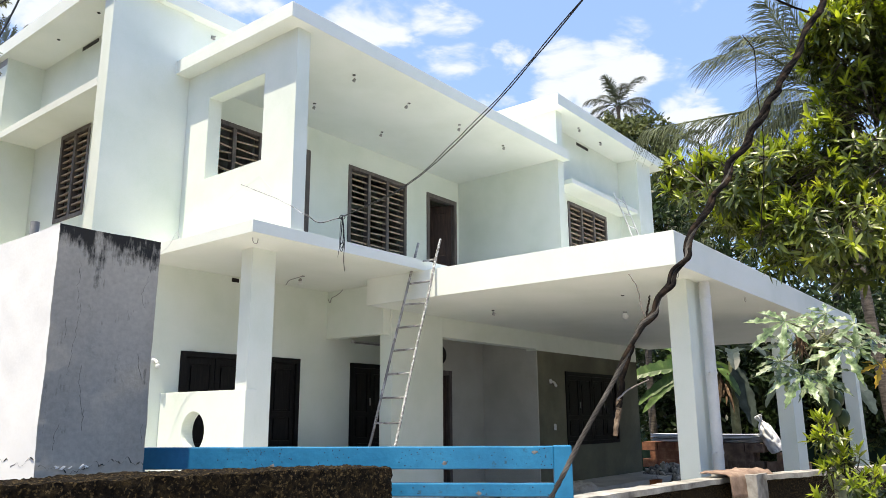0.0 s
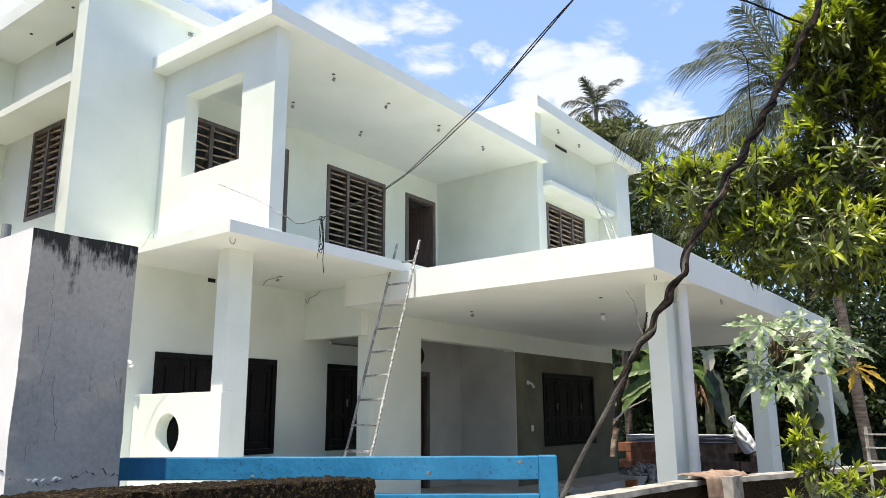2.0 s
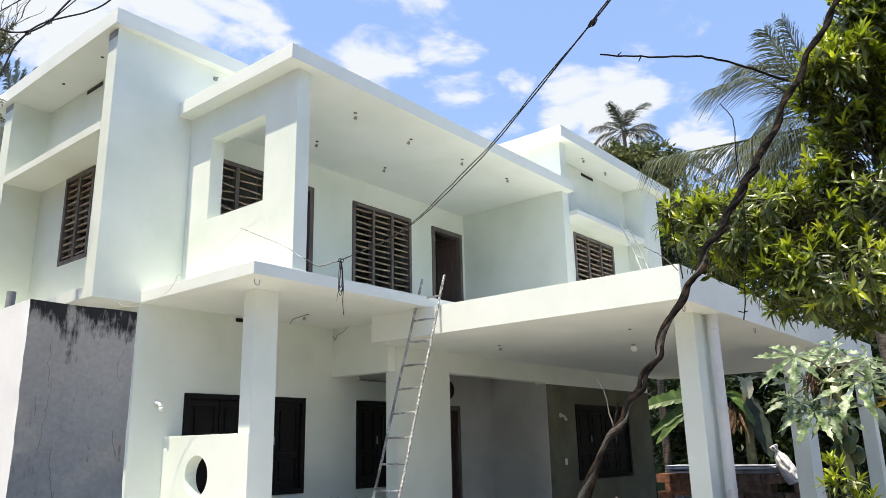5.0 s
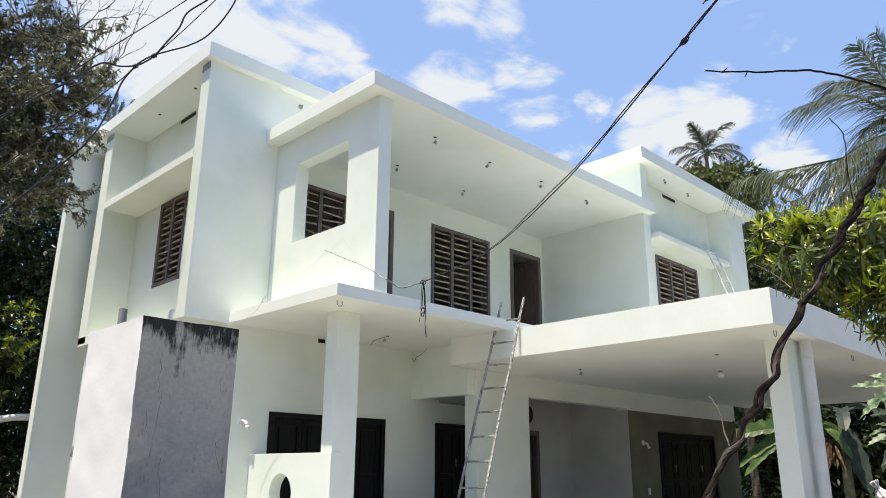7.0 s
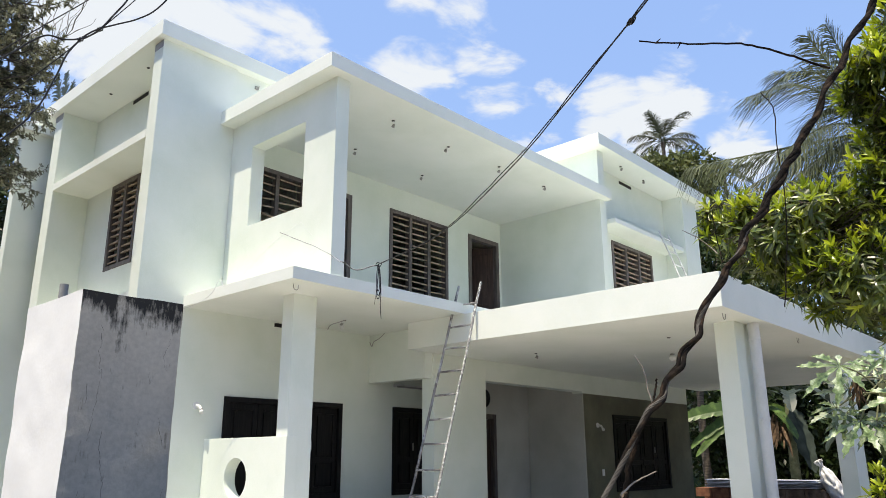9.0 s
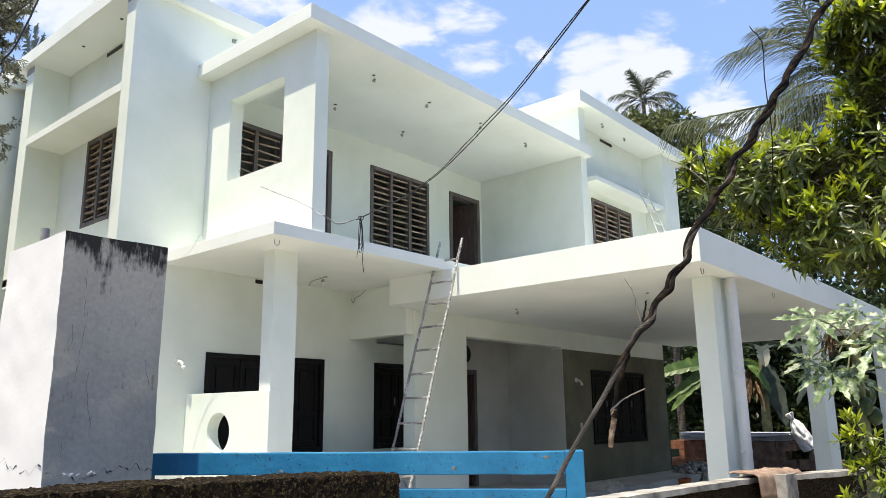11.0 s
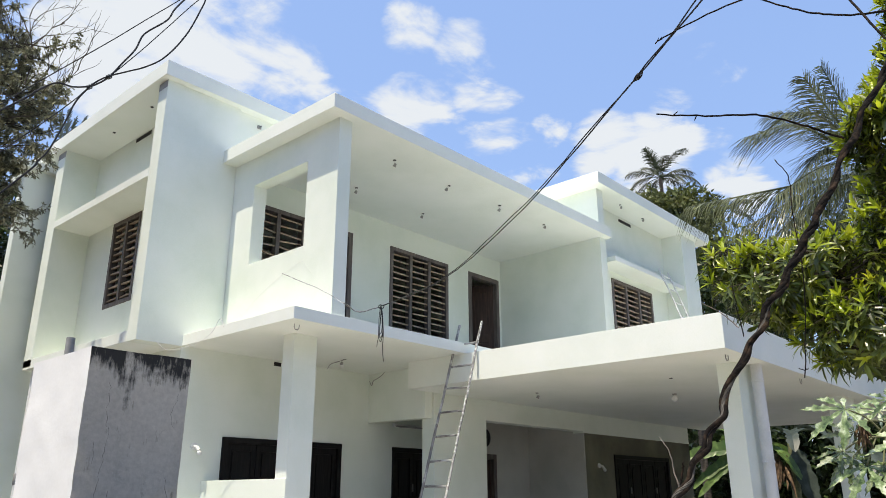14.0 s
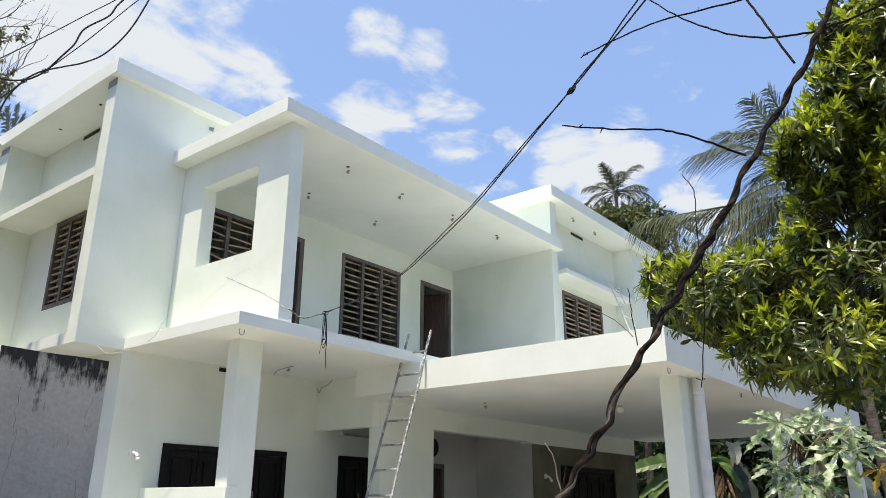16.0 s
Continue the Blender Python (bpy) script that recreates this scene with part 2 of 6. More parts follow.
M["sack_grey"] = surface("dusty_cement_sack", (0.46, 0.43, 0.39), 0.9, dark=(0.25, 0.22, 0.19), light=(0.44, 0.41, 0.37), scale=5, fine=120)
M["dust_sheet"] = surface("stained_dust_sheet", (0.30, 0.29, 0.27), 0.95, dark=(0.10, 0.095, 0.085), light=(0.50, 0.49, 0.47), scale=7, fine=60, bump=0.5)
M["red_plastic"] = surface("red_plastic", (0.36, 0.035, 0.03), 0.4)
M["grey_wood"] = surface("weathered_grey_wood", (0.34, 0.33, 0.31), 0.9, dark=(0.22, 0.21, 0.195), light=(0.46, 0.45, 0.43), scale=8, fine=60, stretch=(4, 4, 0.6))
M["orange"] = surface("orange_plastic", (0.50, 0.14, 0.04), 0.45)
M["net"] = surface("green_shade_net", (0.007, 0.03, 0.022), 0.8, dark=(0.004, 0.018, 0.014), light=(0.012, 0.045, 0.034), scale=3, fine=120, through_light=0.25)
# the light blotches paint the sky's sheen on the blades into the colour
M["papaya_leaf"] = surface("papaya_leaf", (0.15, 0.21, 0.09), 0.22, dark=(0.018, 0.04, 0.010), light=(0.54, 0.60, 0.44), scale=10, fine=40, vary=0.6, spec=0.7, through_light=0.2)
M["papaya_yellow"] = surface("yellowed_leaf", (0.42, 0.27, 0.03), 0.6, dark=(0.25, 0.12, 0.02), light=(0.55, 0.40, 0.06), scale=9, fine=40, through_light=0.25)
M["papaya_stem"] = surface("papaya_stem", (0.16, 0.17, 0.09), 0.7, dark=(0.10, 0.11, 0.06), light=(0.24, 0.25, 0.15), scale=8, fine=50)
M["papaya_fruit"] = surface("green_papaya", (0.032, 0.058, 0.020), 0.45)
M["dry_leaf"] = surface("dry_brown_leaf", (0.095, 0.058, 0.034), 0.9, dark=(0.045, 0.028, 0.018), light=(0.19, 0.12, 0.07), scale=14, vary=0.45)
M["banana_leaf"] = surface("banana_leaf", (0.085, 0.145, 0.042), 0.4, dark=(0.06, 0.13, 0.03), light=(0.18, 0.30, 0.08), scale=4, fine=30, through_light=0.35)
M["banana_leaf_dark"] = surface("dark_banana_leaf", (0.045, 0.062, 0.052), 0.42, dark=(0.03, 0.042, 0.035), light=(0.075, 0.10, 0.085), scale=4, fine=30, through_light=0.2)
M["palm_leaf"] = surface("palm_leaf", (0.088, 0.102, 0.048), 0.28, dark=(0.038, 0.05, 0.022), light=(0.22, 0.24, 0.135), scale=1.5, fine=20, vary=0.3, through_light=0.2)
M["palm_leaf_dark"] = surface("dark_palm_leaf", (0.028, 0.042, 0.018), 0.45, dark=(0.02, 0.03, 0.014), light=(0.07, 0.085, 0.04), scale=1.0, fine=20, vary=0.3, through_light=0.15)
M["palm_trunk"] = surface("grey_palm_trunk", (0.105, 0.086, 0.072), 0.95, dark=(0.055, 0.045, 0.038), light=(0.18, 0.152, 0.128), scale=6, fine=40, bump=0.8, stretch=(1, 1, 5))
M["leaf_olive"] = surface("olive_leaf", (0.12, 0.14, 0.045), 0.42, dark=(0.06, 0.08, 0.024), light=(0.22, 0.24, 0.09), scale=1.0, fine=20, vary=0.4, through_light=0.2)
M["cable_steel"] = surface("dull_steel_strand", (0.05, 0.045, 0.04), 0.6, 0.1, dark=(0.025, 0.022, 0.02), light=(0.11, 0.10, 0.09), scale=30, fine=200, spec=0.2)
M["vine"] = surface("dry_vine_bark", (0.010, 0.008, 0.007), 0.85, dark=(0.004, 0.0035, 0.0035), light=(0.046, 0.030, 0.020), scale=46, spec=0.08, fine=140, bump=1.0, bump_size=0.004)
M["dry_twig"] = surface("pale_dry_twig", (0.26, 0.225, 0.19), 0.85, dark=(0.12, 0.10, 0.085), light=(0.38, 0.34, 0.29), scale=25, fine=140)
M["broken_stem"] = surface("splintered_brown_stem", (0.15, 0.10, 0.065), 0.85, dark=(0.05, 0.035, 0.025), light=(0.32, 0.24, 0.17), scale=60, fine=200, bump=0.8, bump_size=0.004)
# wall paint greyed to carry the shade of the recess
M["recess_shade"] = surface("recess_shade_paint", (0.50, 0.505, 0.48), 0.85, dark=(0.43, 0.435, 0.41), light=(0.57, 0.575, 0.55), scale=1.1, fine=60)
M["olive_wall"] = surface("dark_olive_plaster", (0.155, 0.15, 0.105), 0.9, dark=(0.12, 0.115, 0.08), light=(0.20, 0.195, 0.14), scale=1.3, fine=70)
M["wire_black"] = surface("black_wire", (0.016, 0.016, 0.018), 0.55)
M["hairline"] = surface("dark_plaster_crack", (0.15, 0.145, 0.14), 0.95, dark=(0.09, 0.088, 0.085), light=(0.24, 0.235, 0.225), scale=60, fine=200)
M["wire_grey"] = surface("grey_white_wire", (0.40, 0.40, 0.40), 0.6, dark=(0.12, 0.12, 0.12), light=(0.68, 0.68, 0.67), scale=16, fine=90)


def pillar_material():
    """Old grey plaster with black rain streaks that run down from the top, and hairline stains."""
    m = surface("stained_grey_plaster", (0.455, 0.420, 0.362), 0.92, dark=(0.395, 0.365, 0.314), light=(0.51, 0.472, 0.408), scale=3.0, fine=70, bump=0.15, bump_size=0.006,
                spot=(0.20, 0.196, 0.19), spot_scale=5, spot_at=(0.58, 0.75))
    n, l = m.node_tree.nodes, m.node_tree.links
    bsdf = n["Principled BSDF"]
    old = bsdf.inputs["Base Color"].links[0].from_socket
    geo = n.new("ShaderNodeNewGeometry")
    sep = n.new("ShaderNodeSeparateXYZ")
    l.new(geo.outputs["Position"], sep.inputs[0])
    mp = n.new("ShaderNodeMapping")
    mp.inputs["Scale"].default_value = (1, 1, 0.20)
    l.new(geo.outputs["Position"], mp.inputs["Vector"])
    streak = n.new("ShaderNodeTexNoise")
    streak.inputs["Scale"].default_value, streak.inputs["Detail"].default_value, streak.inputs["Roughness"].default_value = 26, 9, 0.74
    l.new(mp.outputs[0], streak.inputs["Vector"])
    blot = n.new("ShaderNodeTexNoise")
    blot.inputs["Scale"].default_value, blot.inputs["Detail"].default_value = 22, 9
    l.new(geo.outputs["Position"], blot.inputs["Vector"])
    high = n.new("ShaderNodeMapRange")
    high.inputs["From Min"].default_value, high.inputs["From Max"].default_value = 2.06, 2.20
    l.new(sep.outputs["Z"], high.inputs["Value"])
    add = n.new("ShaderNodeMath")
    add.operation = "MULTIPLY_ADD"
    l.new(high.outputs[0], add.inputs[0])
    add.inputs[1].default_value = 0.34
    l.new(streak.outputs["Fac"], add.inputs[2])
    add2 = n.new("ShaderNodeMath")
    add2.operation = "MULTIPLY_ADD"
    l.new(blot.outputs["Fac"], add2.inputs[0])
    add2.inputs[1].default_value = 0.45
    l.new(add.outputs[0], add2.inputs[2])
    ramp = n.new("ShaderNodeValToRGB")
    ramp.color_ramp.elements[0].position, ramp.color_ramp.elements[1].position = 0.84, 1.22
    l.new(add2.outputs[0], ramp.inputs[0])
    mix = n.new("ShaderNodeMixRGB")
    mix.inputs["Color2"].default_value = (0.030, 0.029, 0.027, 1)
    l.new(ramp.outputs["Color"], mix.inputs["Fac"])
    l.new(old, mix.inputs["Color1"])
    l.new(mix.outputs[0], bsdf.inputs["Base Color"])
    return m


M["pillar"] = pillar_material()
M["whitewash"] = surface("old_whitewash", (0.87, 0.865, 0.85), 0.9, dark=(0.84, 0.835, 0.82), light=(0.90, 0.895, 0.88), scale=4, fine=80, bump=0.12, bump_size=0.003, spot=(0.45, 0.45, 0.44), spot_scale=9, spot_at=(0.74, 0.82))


# ---- building helpers ----
def part(name, bm, material, parent=None, label="", smooth=False, bevel=0.0):
    """Links a bmesh as one mesh object under a thing or under a part."""
    me = bpy.data.meshes.new(name)
    bmesh.ops.recalc_face_normals(bm, faces=bm.faces)
    bm.to_mesh(me)
    bm.free()
    me.materials.append(material)
    if smooth:
        me.polygons.foreach_set("use_smooth", [True] * len(me.polygons))
        me.set_sharp_from_angle(angle=radians(50))
    ob = new(name, me)
    if parent is not None:
        ob.parent = parent
    if label:
        ob["label"] = label
    if bevel:
        b = ob.modifiers.new("bevel", "BEVEL")
        b.width, b.segments, b.limit_method, b.angle_limit = bevel, 2, "ANGLE", radians(50)
    return ob


def group_empty(name, label, category, at=(0, 0, 0), group="", kind=""):
    ob = new(name)
    ob.location = at
    ob.empty_display_size = 0.1
    return tagged(ob, label, category, group, kind)


def box(bm, x0, x1, y0, y1, z0, z1):
    v = [bm.verts.new((x, y, z)) for z in (z0, z1) for y in (y0, y1) for x in (x0, x1)]
    for f in ((0, 2, 3, 1), (4, 5, 7, 6), (0, 1, 5, 4), (2, 6, 7, 3), (0, 4, 6, 2), (1, 3, 7, 5)):
        bm.faces.new([v[i] for i in f])
    return v


def slab_box(*b):
    bm = bmesh.new()
    box(bm, *b)
    return bm


def solid(boxes, holes=()):
    """The union of boxes less the holes, as one closed mesh with only its outer faces."""
    every = list(boxes) + list(holes)
    cuts = [sorted({round(b[i + k], 4) for b in every for k in (0, 1)}) for i in (0, 2, 4)]
    xs, ys, zs = cuts

    def full(i, j, k):
        if not (0 <= i < len(xs) - 1 and 0 <= j < len(ys) - 1 and 0 <= k < len(zs) - 1):
            return False
        c = ((xs[i] + xs[i + 1]) / 2, (ys[j] + ys[j + 1]) / 2, (zs[k] + zs[k + 1]) / 2)
        inside = lambda b: b[0] < c[0] < b[1] and b[2] < c[1] < b[3] and b[4] < c[2] < b[5]
        return any(inside(b) for b in boxes) and not any(inside(b) for b in holes)
    bm = bmesh.new()
    made = {}

    def vert(i, j, k):
        if (i, j, k) not in made:
            made[i, j, k] = bm.verts.new((xs[i], ys[j], zs[k]))
        return made[i, j, k]
    sides = (((-1, 0, 0), ((0, 0, 0), (0, 0, 1), (0, 1, 1), (0, 1, 0))), ((1, 0, 0), ((1, 0, 0), (1, 1, 0), (1, 1, 1), (1, 0, 1))),
             ((0, -1, 0), ((0, 0, 0), (1, 0, 0), (1, 0, 1), (0, 0, 1))), ((0, 1, 0), ((0, 1, 0), (0, 1, 1), (1, 1, 1), (1, 1, 0))),
             ((0, 0, -1), ((0, 0, 0), (0, 1, 0), (1, 1, 0), (1, 0, 0))), ((0, 0, 1), ((0, 0, 1), (1, 0, 1), (1, 1, 1), (0, 1, 1))))
    for i in range(len(xs) - 1):
        for j in range(len(ys) - 1):
            for k in range(len(zs) - 1):
                if full(i, j, k):
                    for (a, b, c), quad in sides:
                        if not full(i + a, j + b, k + c):
                            bm.faces.new([vert(i + p, j + q, k + r) for p, q, r in quad])
    bmesh.ops.dissolve_limit(bm, angle_limit=0.01, verts=bm.verts, edges=bm.edges)
    return bm


def tube(bm, points, radii, sides=8, twist=0.0):
    """A round stem along points, closed at both ends."""
    pts = [Vector(p) for p in points]
    if isinstance(radii, (int, float)):
        radii = [radii] * len(pts)
    rings, side = [], None
    for i, p in enumerate(pts):
        d = (pts[min(i + 1, len(pts) - 1)] - pts[max(i - 1, 0)]).normalized()
        side = d.orthogonal() if side is None else (side - d * side.dot(d))
        side = side.normalized() if side.length > 1e-6 else d.orthogonal().normalized()
        other = d.cross(side)
        rings.append([bm.verts.new(p + radii[i] * (math.cos(a) * side + math.sin(a) * other))
                      for a in (2 * math.pi * k / sides + twist * i for k in range(sides))])
    for a, b in zip(rings, rings[1:]):
        for k in range(sides):
            bm.faces.new((a[k], a[(k + 1) % sides], b[(k + 1) % sides], b[k]))
    bm.faces.new(rings[0][::-1])
    bm.faces.new(rings[-1])


def sampled(points, n, sag=0.0):
    """A smooth line through points (Catmull-Rom), n steps a span."""
    p = [Vector(q) for q in points]
    p = [2 * p[0] - p[1]] + p + [2 * p[-1] - p[-2]]
    out = []
    for i in range(1, len(p) - 2):
        for k in range(n):
            t = k / n
            out.append(0.5 * (2 * p[i] + (p[i + 1] - p[i - 1]) * t + (2 * p[i - 1] - 5 * p[i] + 4 * p[i + 1] - p[i + 2]) * t * t
                              + (3 * p[i] - p[i - 1] - 3 * p[i + 1] + p[i + 2]) * t ** 3))
    return out + [p[-2]]


# ---- ground ----
bm = bmesh.new()
bmesh.ops.create_grid(bm, x_segments=60, y_segments=60, size=600)
tagged(part("ground", bm, M["soil"]), "dark packed earth round the plot", "ground", kind="structure")

# unseen road in front of the compound wall, added pale to bounce light up
bm = solid([(-40, 60, -2.7, 1.44, -0.02, 0.02)])
tagged(part("road", bm, M["road"]), "unseen pale lane added to bounce light onto the plot", "road", kind="structure")
# unseen pale ground between the boundary wall and the house, added to bounce light up
YARD = [(2.9, 8.28, 3.25, 4.9), (2.9, 7.2, 4.9, 6.48), (2.9, 4.68, 6.48, 9.2)]
# ---- house: levels and openings ----
FLOOR = 0.41            # ground floor level
YB = 8.77               # main front wall
SLAB0, SLAB1 = 3.61, 3.75
house_at = Vector((9, 9, 0))
house = group_empty("house", "two-storey flat-roofed house freshly painted mint white", "house", house_at)


def hpart(name, bm, material=None, label="", bevel=0.003, parent=None):
    bmesh.ops.translate(bm, verts=bm.verts, vec=-house_at)
    return part(name, bm, material or M["paint"], parent or house, label, bevel=bevel)


# openings: x0, x1, z0, z1
WIN_A, WIN_B = (5.65, 6.65, 4.33, 5.86), (8.46, 9.94, 4.33, 5.86)
DOOR_S, DOOR_C = (6.75, 7.60, 3.77, 5.86), (10.53, 11.45, 3.77, 5.86)
GWIN_1, GWIN_D = (5.52, 7.53, 1.17, 2.52), (8.59, 9.98, 1.17, 2.52)
GDOOR_R = (10.30, 11.25, 0.41, 2.50)
GWIN_2 = (13.34, 15.63, 1.09, 2.53)
RWIN = (12.67, 14.33, 4.46, 5.82)
LWIN = (10.24, 11.14, 4.46, 5.83)      # along y, in the left side wall


def hole_y(o, y0, y1):
    return (o[0], o[1], y0, y1, o[2], o[3])


# ground floor
hpart("plinth", solid([(4.7, 16.9, 6.5, 14.2, 0, FLOOR)]), M["floor_cement"], "grey cement plinth")
hpart("front_wall", solid([(4.81, 10.05, YB, YB + 0.22, FLOOR, SLAB0)], [hole_y(o, YB - 1, YB + 1) for o in (GWIN_1, GWIN_D)]))
# from here rightwards the recess's shade is in the wall colour
hpart("front_wall", solid([(10.05, 12.30, YB, YB + 0.22, FLOOR, SLAB0)], [hole_y(GDOOR_R, YB - 1, YB + 1)]), M["recess_shade"], "recess wall with its shade put into the colour")
# darker olive tone up to z 2.88, the pale wall colour above it
hpart("carport_wall", solid([(12.32, 16.75, 7.52, 7.74, FLOOR, 2.88)], [hole_y(GWIN_2, 7, 8)]), M["olive_wall"], "dark olive-grey plastered carport wall")
hpart("carport_wall", solid([(12.28, 16.75, 7.52, 7.74, 2.88, 3.60), (9.43, 12.28, 7.52, 7.74, 2.91, 3.609)]))
hpart("alcove_wall", solid([(12.28, 12.50, 7.744, YB - 0.004, FLOOR, 3.60), (12.28, 12.317, 7.522, 7.744, FLOOR, 2.876)]), M["recess_shade"], "recess wall with its shade put into the colour")
hpart("right_wall", solid([(16.53, 16.75, 7.74, 14.0, FLOOR, SLAB0)]))
hpart("left_wall", solid([(4.81, 5.03, YB + 0.22, 14.0, FLOOR, SLAB0)]))
hpart("rear_wall", solid([(4.81, 16.75, 14.0, 14.2, FLOOR, SLAB0)]))
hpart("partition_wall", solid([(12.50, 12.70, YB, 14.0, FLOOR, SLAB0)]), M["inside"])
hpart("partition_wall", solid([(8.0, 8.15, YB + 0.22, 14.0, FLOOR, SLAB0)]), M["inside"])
hpart("pier", solid([(8.22, 9.43, 7.52, 7.76, FLOOR, 3.609)]), label="wide mint-white masonry pier")
hpart("beam", solid([(8.06, 8.22, 7.56, YB, 2.86, 3.609)]))
hpart("balcony_slab", solid([(4.81, 11.53, 6.44, YB + 0.2, SLAB0, SLAB1)]), M["white"])
hpart("carport_slab", solid([(7.67, 17.52, 2.92, 7.52, 3.23, 3.609)]), M["white"])
hpart("column", solid([(5.29, 5.63, 7.05, 7.26, 0, SLAB0)]), label="square mint-white porch column")
for cx, cw in ((8.60, 0.46), (12.82, 0.56), (16.75, 0.34)):
    hpart("column", solid([(cx, cx + cw, 3.17 - 0.23 * (cx > 16), 3.41 - 0.23 * (cx > 16), 0, 3.23)]), label="square mint-white carport column")
# upper floor
hpart("balcony_back_wall", solid([(5.35, 11.53, YB, YB + 0.22, SLAB1, 6.27)], [hole_y(o, YB - 1, YB + 1) for o in (WIN_A, WIN_B, DOOR_S, DOOR_C)]))
hpart("balcony_side_wall", solid([(5.35, 5.55, 6.47, YB, SLAB1, 6.27)], [(5, 6, 7.07, 8.24, 4.71, 5.85)]))
hpart("portico_roof", solid([(5.13, 11.73, 6.32, YB + 0.2, 6.27, 6.46)]), M["white"])
hpart("left_wing_front_wall", solid([(4.19, 5.347, 8.75, 8.99, SLAB0 - 0.005, 7.21)]))
hpart("left_wing_far_fin", solid([(4.19, 4.75, 12.04, 12.34, SLAB0 + 0.03, 7.21)]))
hpart("left_wing_side_wall", solid([(4.75, 4.97, 8.99, 14.0, SLAB0 + 0.03, 7.21)], [(4, 6, LWIN[0], LWIN[1], LWIN[2], LWIN[3])]))
hpart("upper_rear_wall", solid([(4.75, 15.8, 14.0, 14.2, SLAB0, 7.21)]))
hpart("clerestory_wall", solid([(5.347, 11.53, 8.79, 8.99, 6.27, 7.21)]))
hpart("ledge", solid([(4.185, 4.75, 8.99, 12.04, 5.84, 5.955)]), M["white"])
hpart("left_wing_floor", solid([(4.19, 5.02, 8.99, 12.34, SLAB0, SLAB1)]), M["white"])
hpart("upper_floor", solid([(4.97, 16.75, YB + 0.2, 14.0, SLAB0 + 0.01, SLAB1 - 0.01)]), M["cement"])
hpart("left_wing_roof", solid([(4.10, 11.9, 8.64, 14.3, 7.21, 7.43)]), M["white"])
hpart("side_fin", solid([(3.80, 4.75, 12.60, 12.80, 0, 6.93)]))
hpart("side_fin_cap", solid([(3.66, 4.75, 12.48, 12.92, 6.93, 7.05)]), M["white"])
hpart("lower_sunshade", solid([(4.55, 4.81, 12.35, 12.9, 3.42, 3.49)]), M["white"])
# right wing
hpart("right_wing_left_wall", solid([(11.53, 11.74, 6.46, 14.0, 3.60, 7.24)]))
hpart("right_wing_front_wall", solid([(11.74, 15.07, 6.92, 7.12, 3.60, 7.24)], [hole_y(RWIN, 6, 8)]))
hpart("right_wing_right_wall", solid([(15.07, 15.79, 6.46, 14.0, 3.60, 7.24)]))
hpart("window_sunshade", solid([(12.10, 15.0, 6.48, 6.92, 5.96, 6.05)]), M["white"])
hpart("right_wing_roof", solid([(11.31, 16.2, 6.28, 14.3, 7.24, 7.46)]), M["white"])


def round_hole_wall(x0, x1, y0, y1, z0, z1, cy, cz, r, n=40):
    """A wall across x with one round hole through it."""
    bm = bmesh.new()
    rings = []
    for x in (x0, x1):
        inner, outer = [], []
        for k in range(n):
            a = 2 * math.pi * k / n
            c, s = math.cos(a), math.sin(a)
            reach = min(((y1 - cy) if c > 0 else (cy - y0)) / max(abs(c), 1e-9), ((z1 - cz) if s > 0 else (cz - z0)) / max(abs(s), 1e-9))
            inner.append(bm.verts.new((x, cy + r * c, cz + r * s)))
            outer.append((x, cy + reach * c, cz + reach * s))
        corners = [(y1, z1), (y0, z1), (y0, z0), (y1, z0)]
        for cyy, czz in corners:   # move the nearest boundary point into each corner
            i = min(range(n), key=lambda q: (outer[q][1] - cyy) ** 2 + (outer[q][2] - czz) ** 2)
            outer[i] = (x, cyy, czz)
        outer = [bm.verts.new(p) for p in outer]
        for k in range(n):
            bm.faces.new((inner[k], inner[(k + 1) % n], outer[(k + 1) % n], outer[k]))
        rings.append((inner, outer))
    for which in (0, 1):
        a, b = rings[0][which], rings[1][which]
        for k in range(n):
            bm.faces.new((a[k], a[(k + 1) % n], b[(k + 1) % n], b[k]))
    return bm


hpart("porch_wall", round_hole_wall(5.272, 5.43, 7.035, YB, 0, 1.97, 8.02, 1.50, 0.235), bevel=0.004, label="low white porch wall with a round hole")


# ---- windows and doors of the house ----
def oriented(bm, side, at):
    """Turns a mesh drawn in x (along), y (in), z into a wall's own direction."""
    if side == "x":      # a wall whose face looks to -x: along runs with y
        bmesh.ops.transform(bm, verts=bm.verts, matrix=Matrix(((0, 1, 0, 0), (1, 0, 0, 0), (0, 0, 1, 0), (0, 0, 0, 1))))
    bmesh.ops.translate(bm, verts=bm.verts, vec=Vector(at) - house_at)
    return bm


def frame_boxes(a0, a1, z0, z1, w, d0, d1, sill=True):
    f = [(a0, a0 + w, d0, d1, z0, z1), (a1 - w, a1, d0, d1, z0, z1), (a0, a1, d0, d1, z1 - w, z1)]
    return f + ([(a0, a1, d0, d1, z0, z0 + w)] if sill else [])


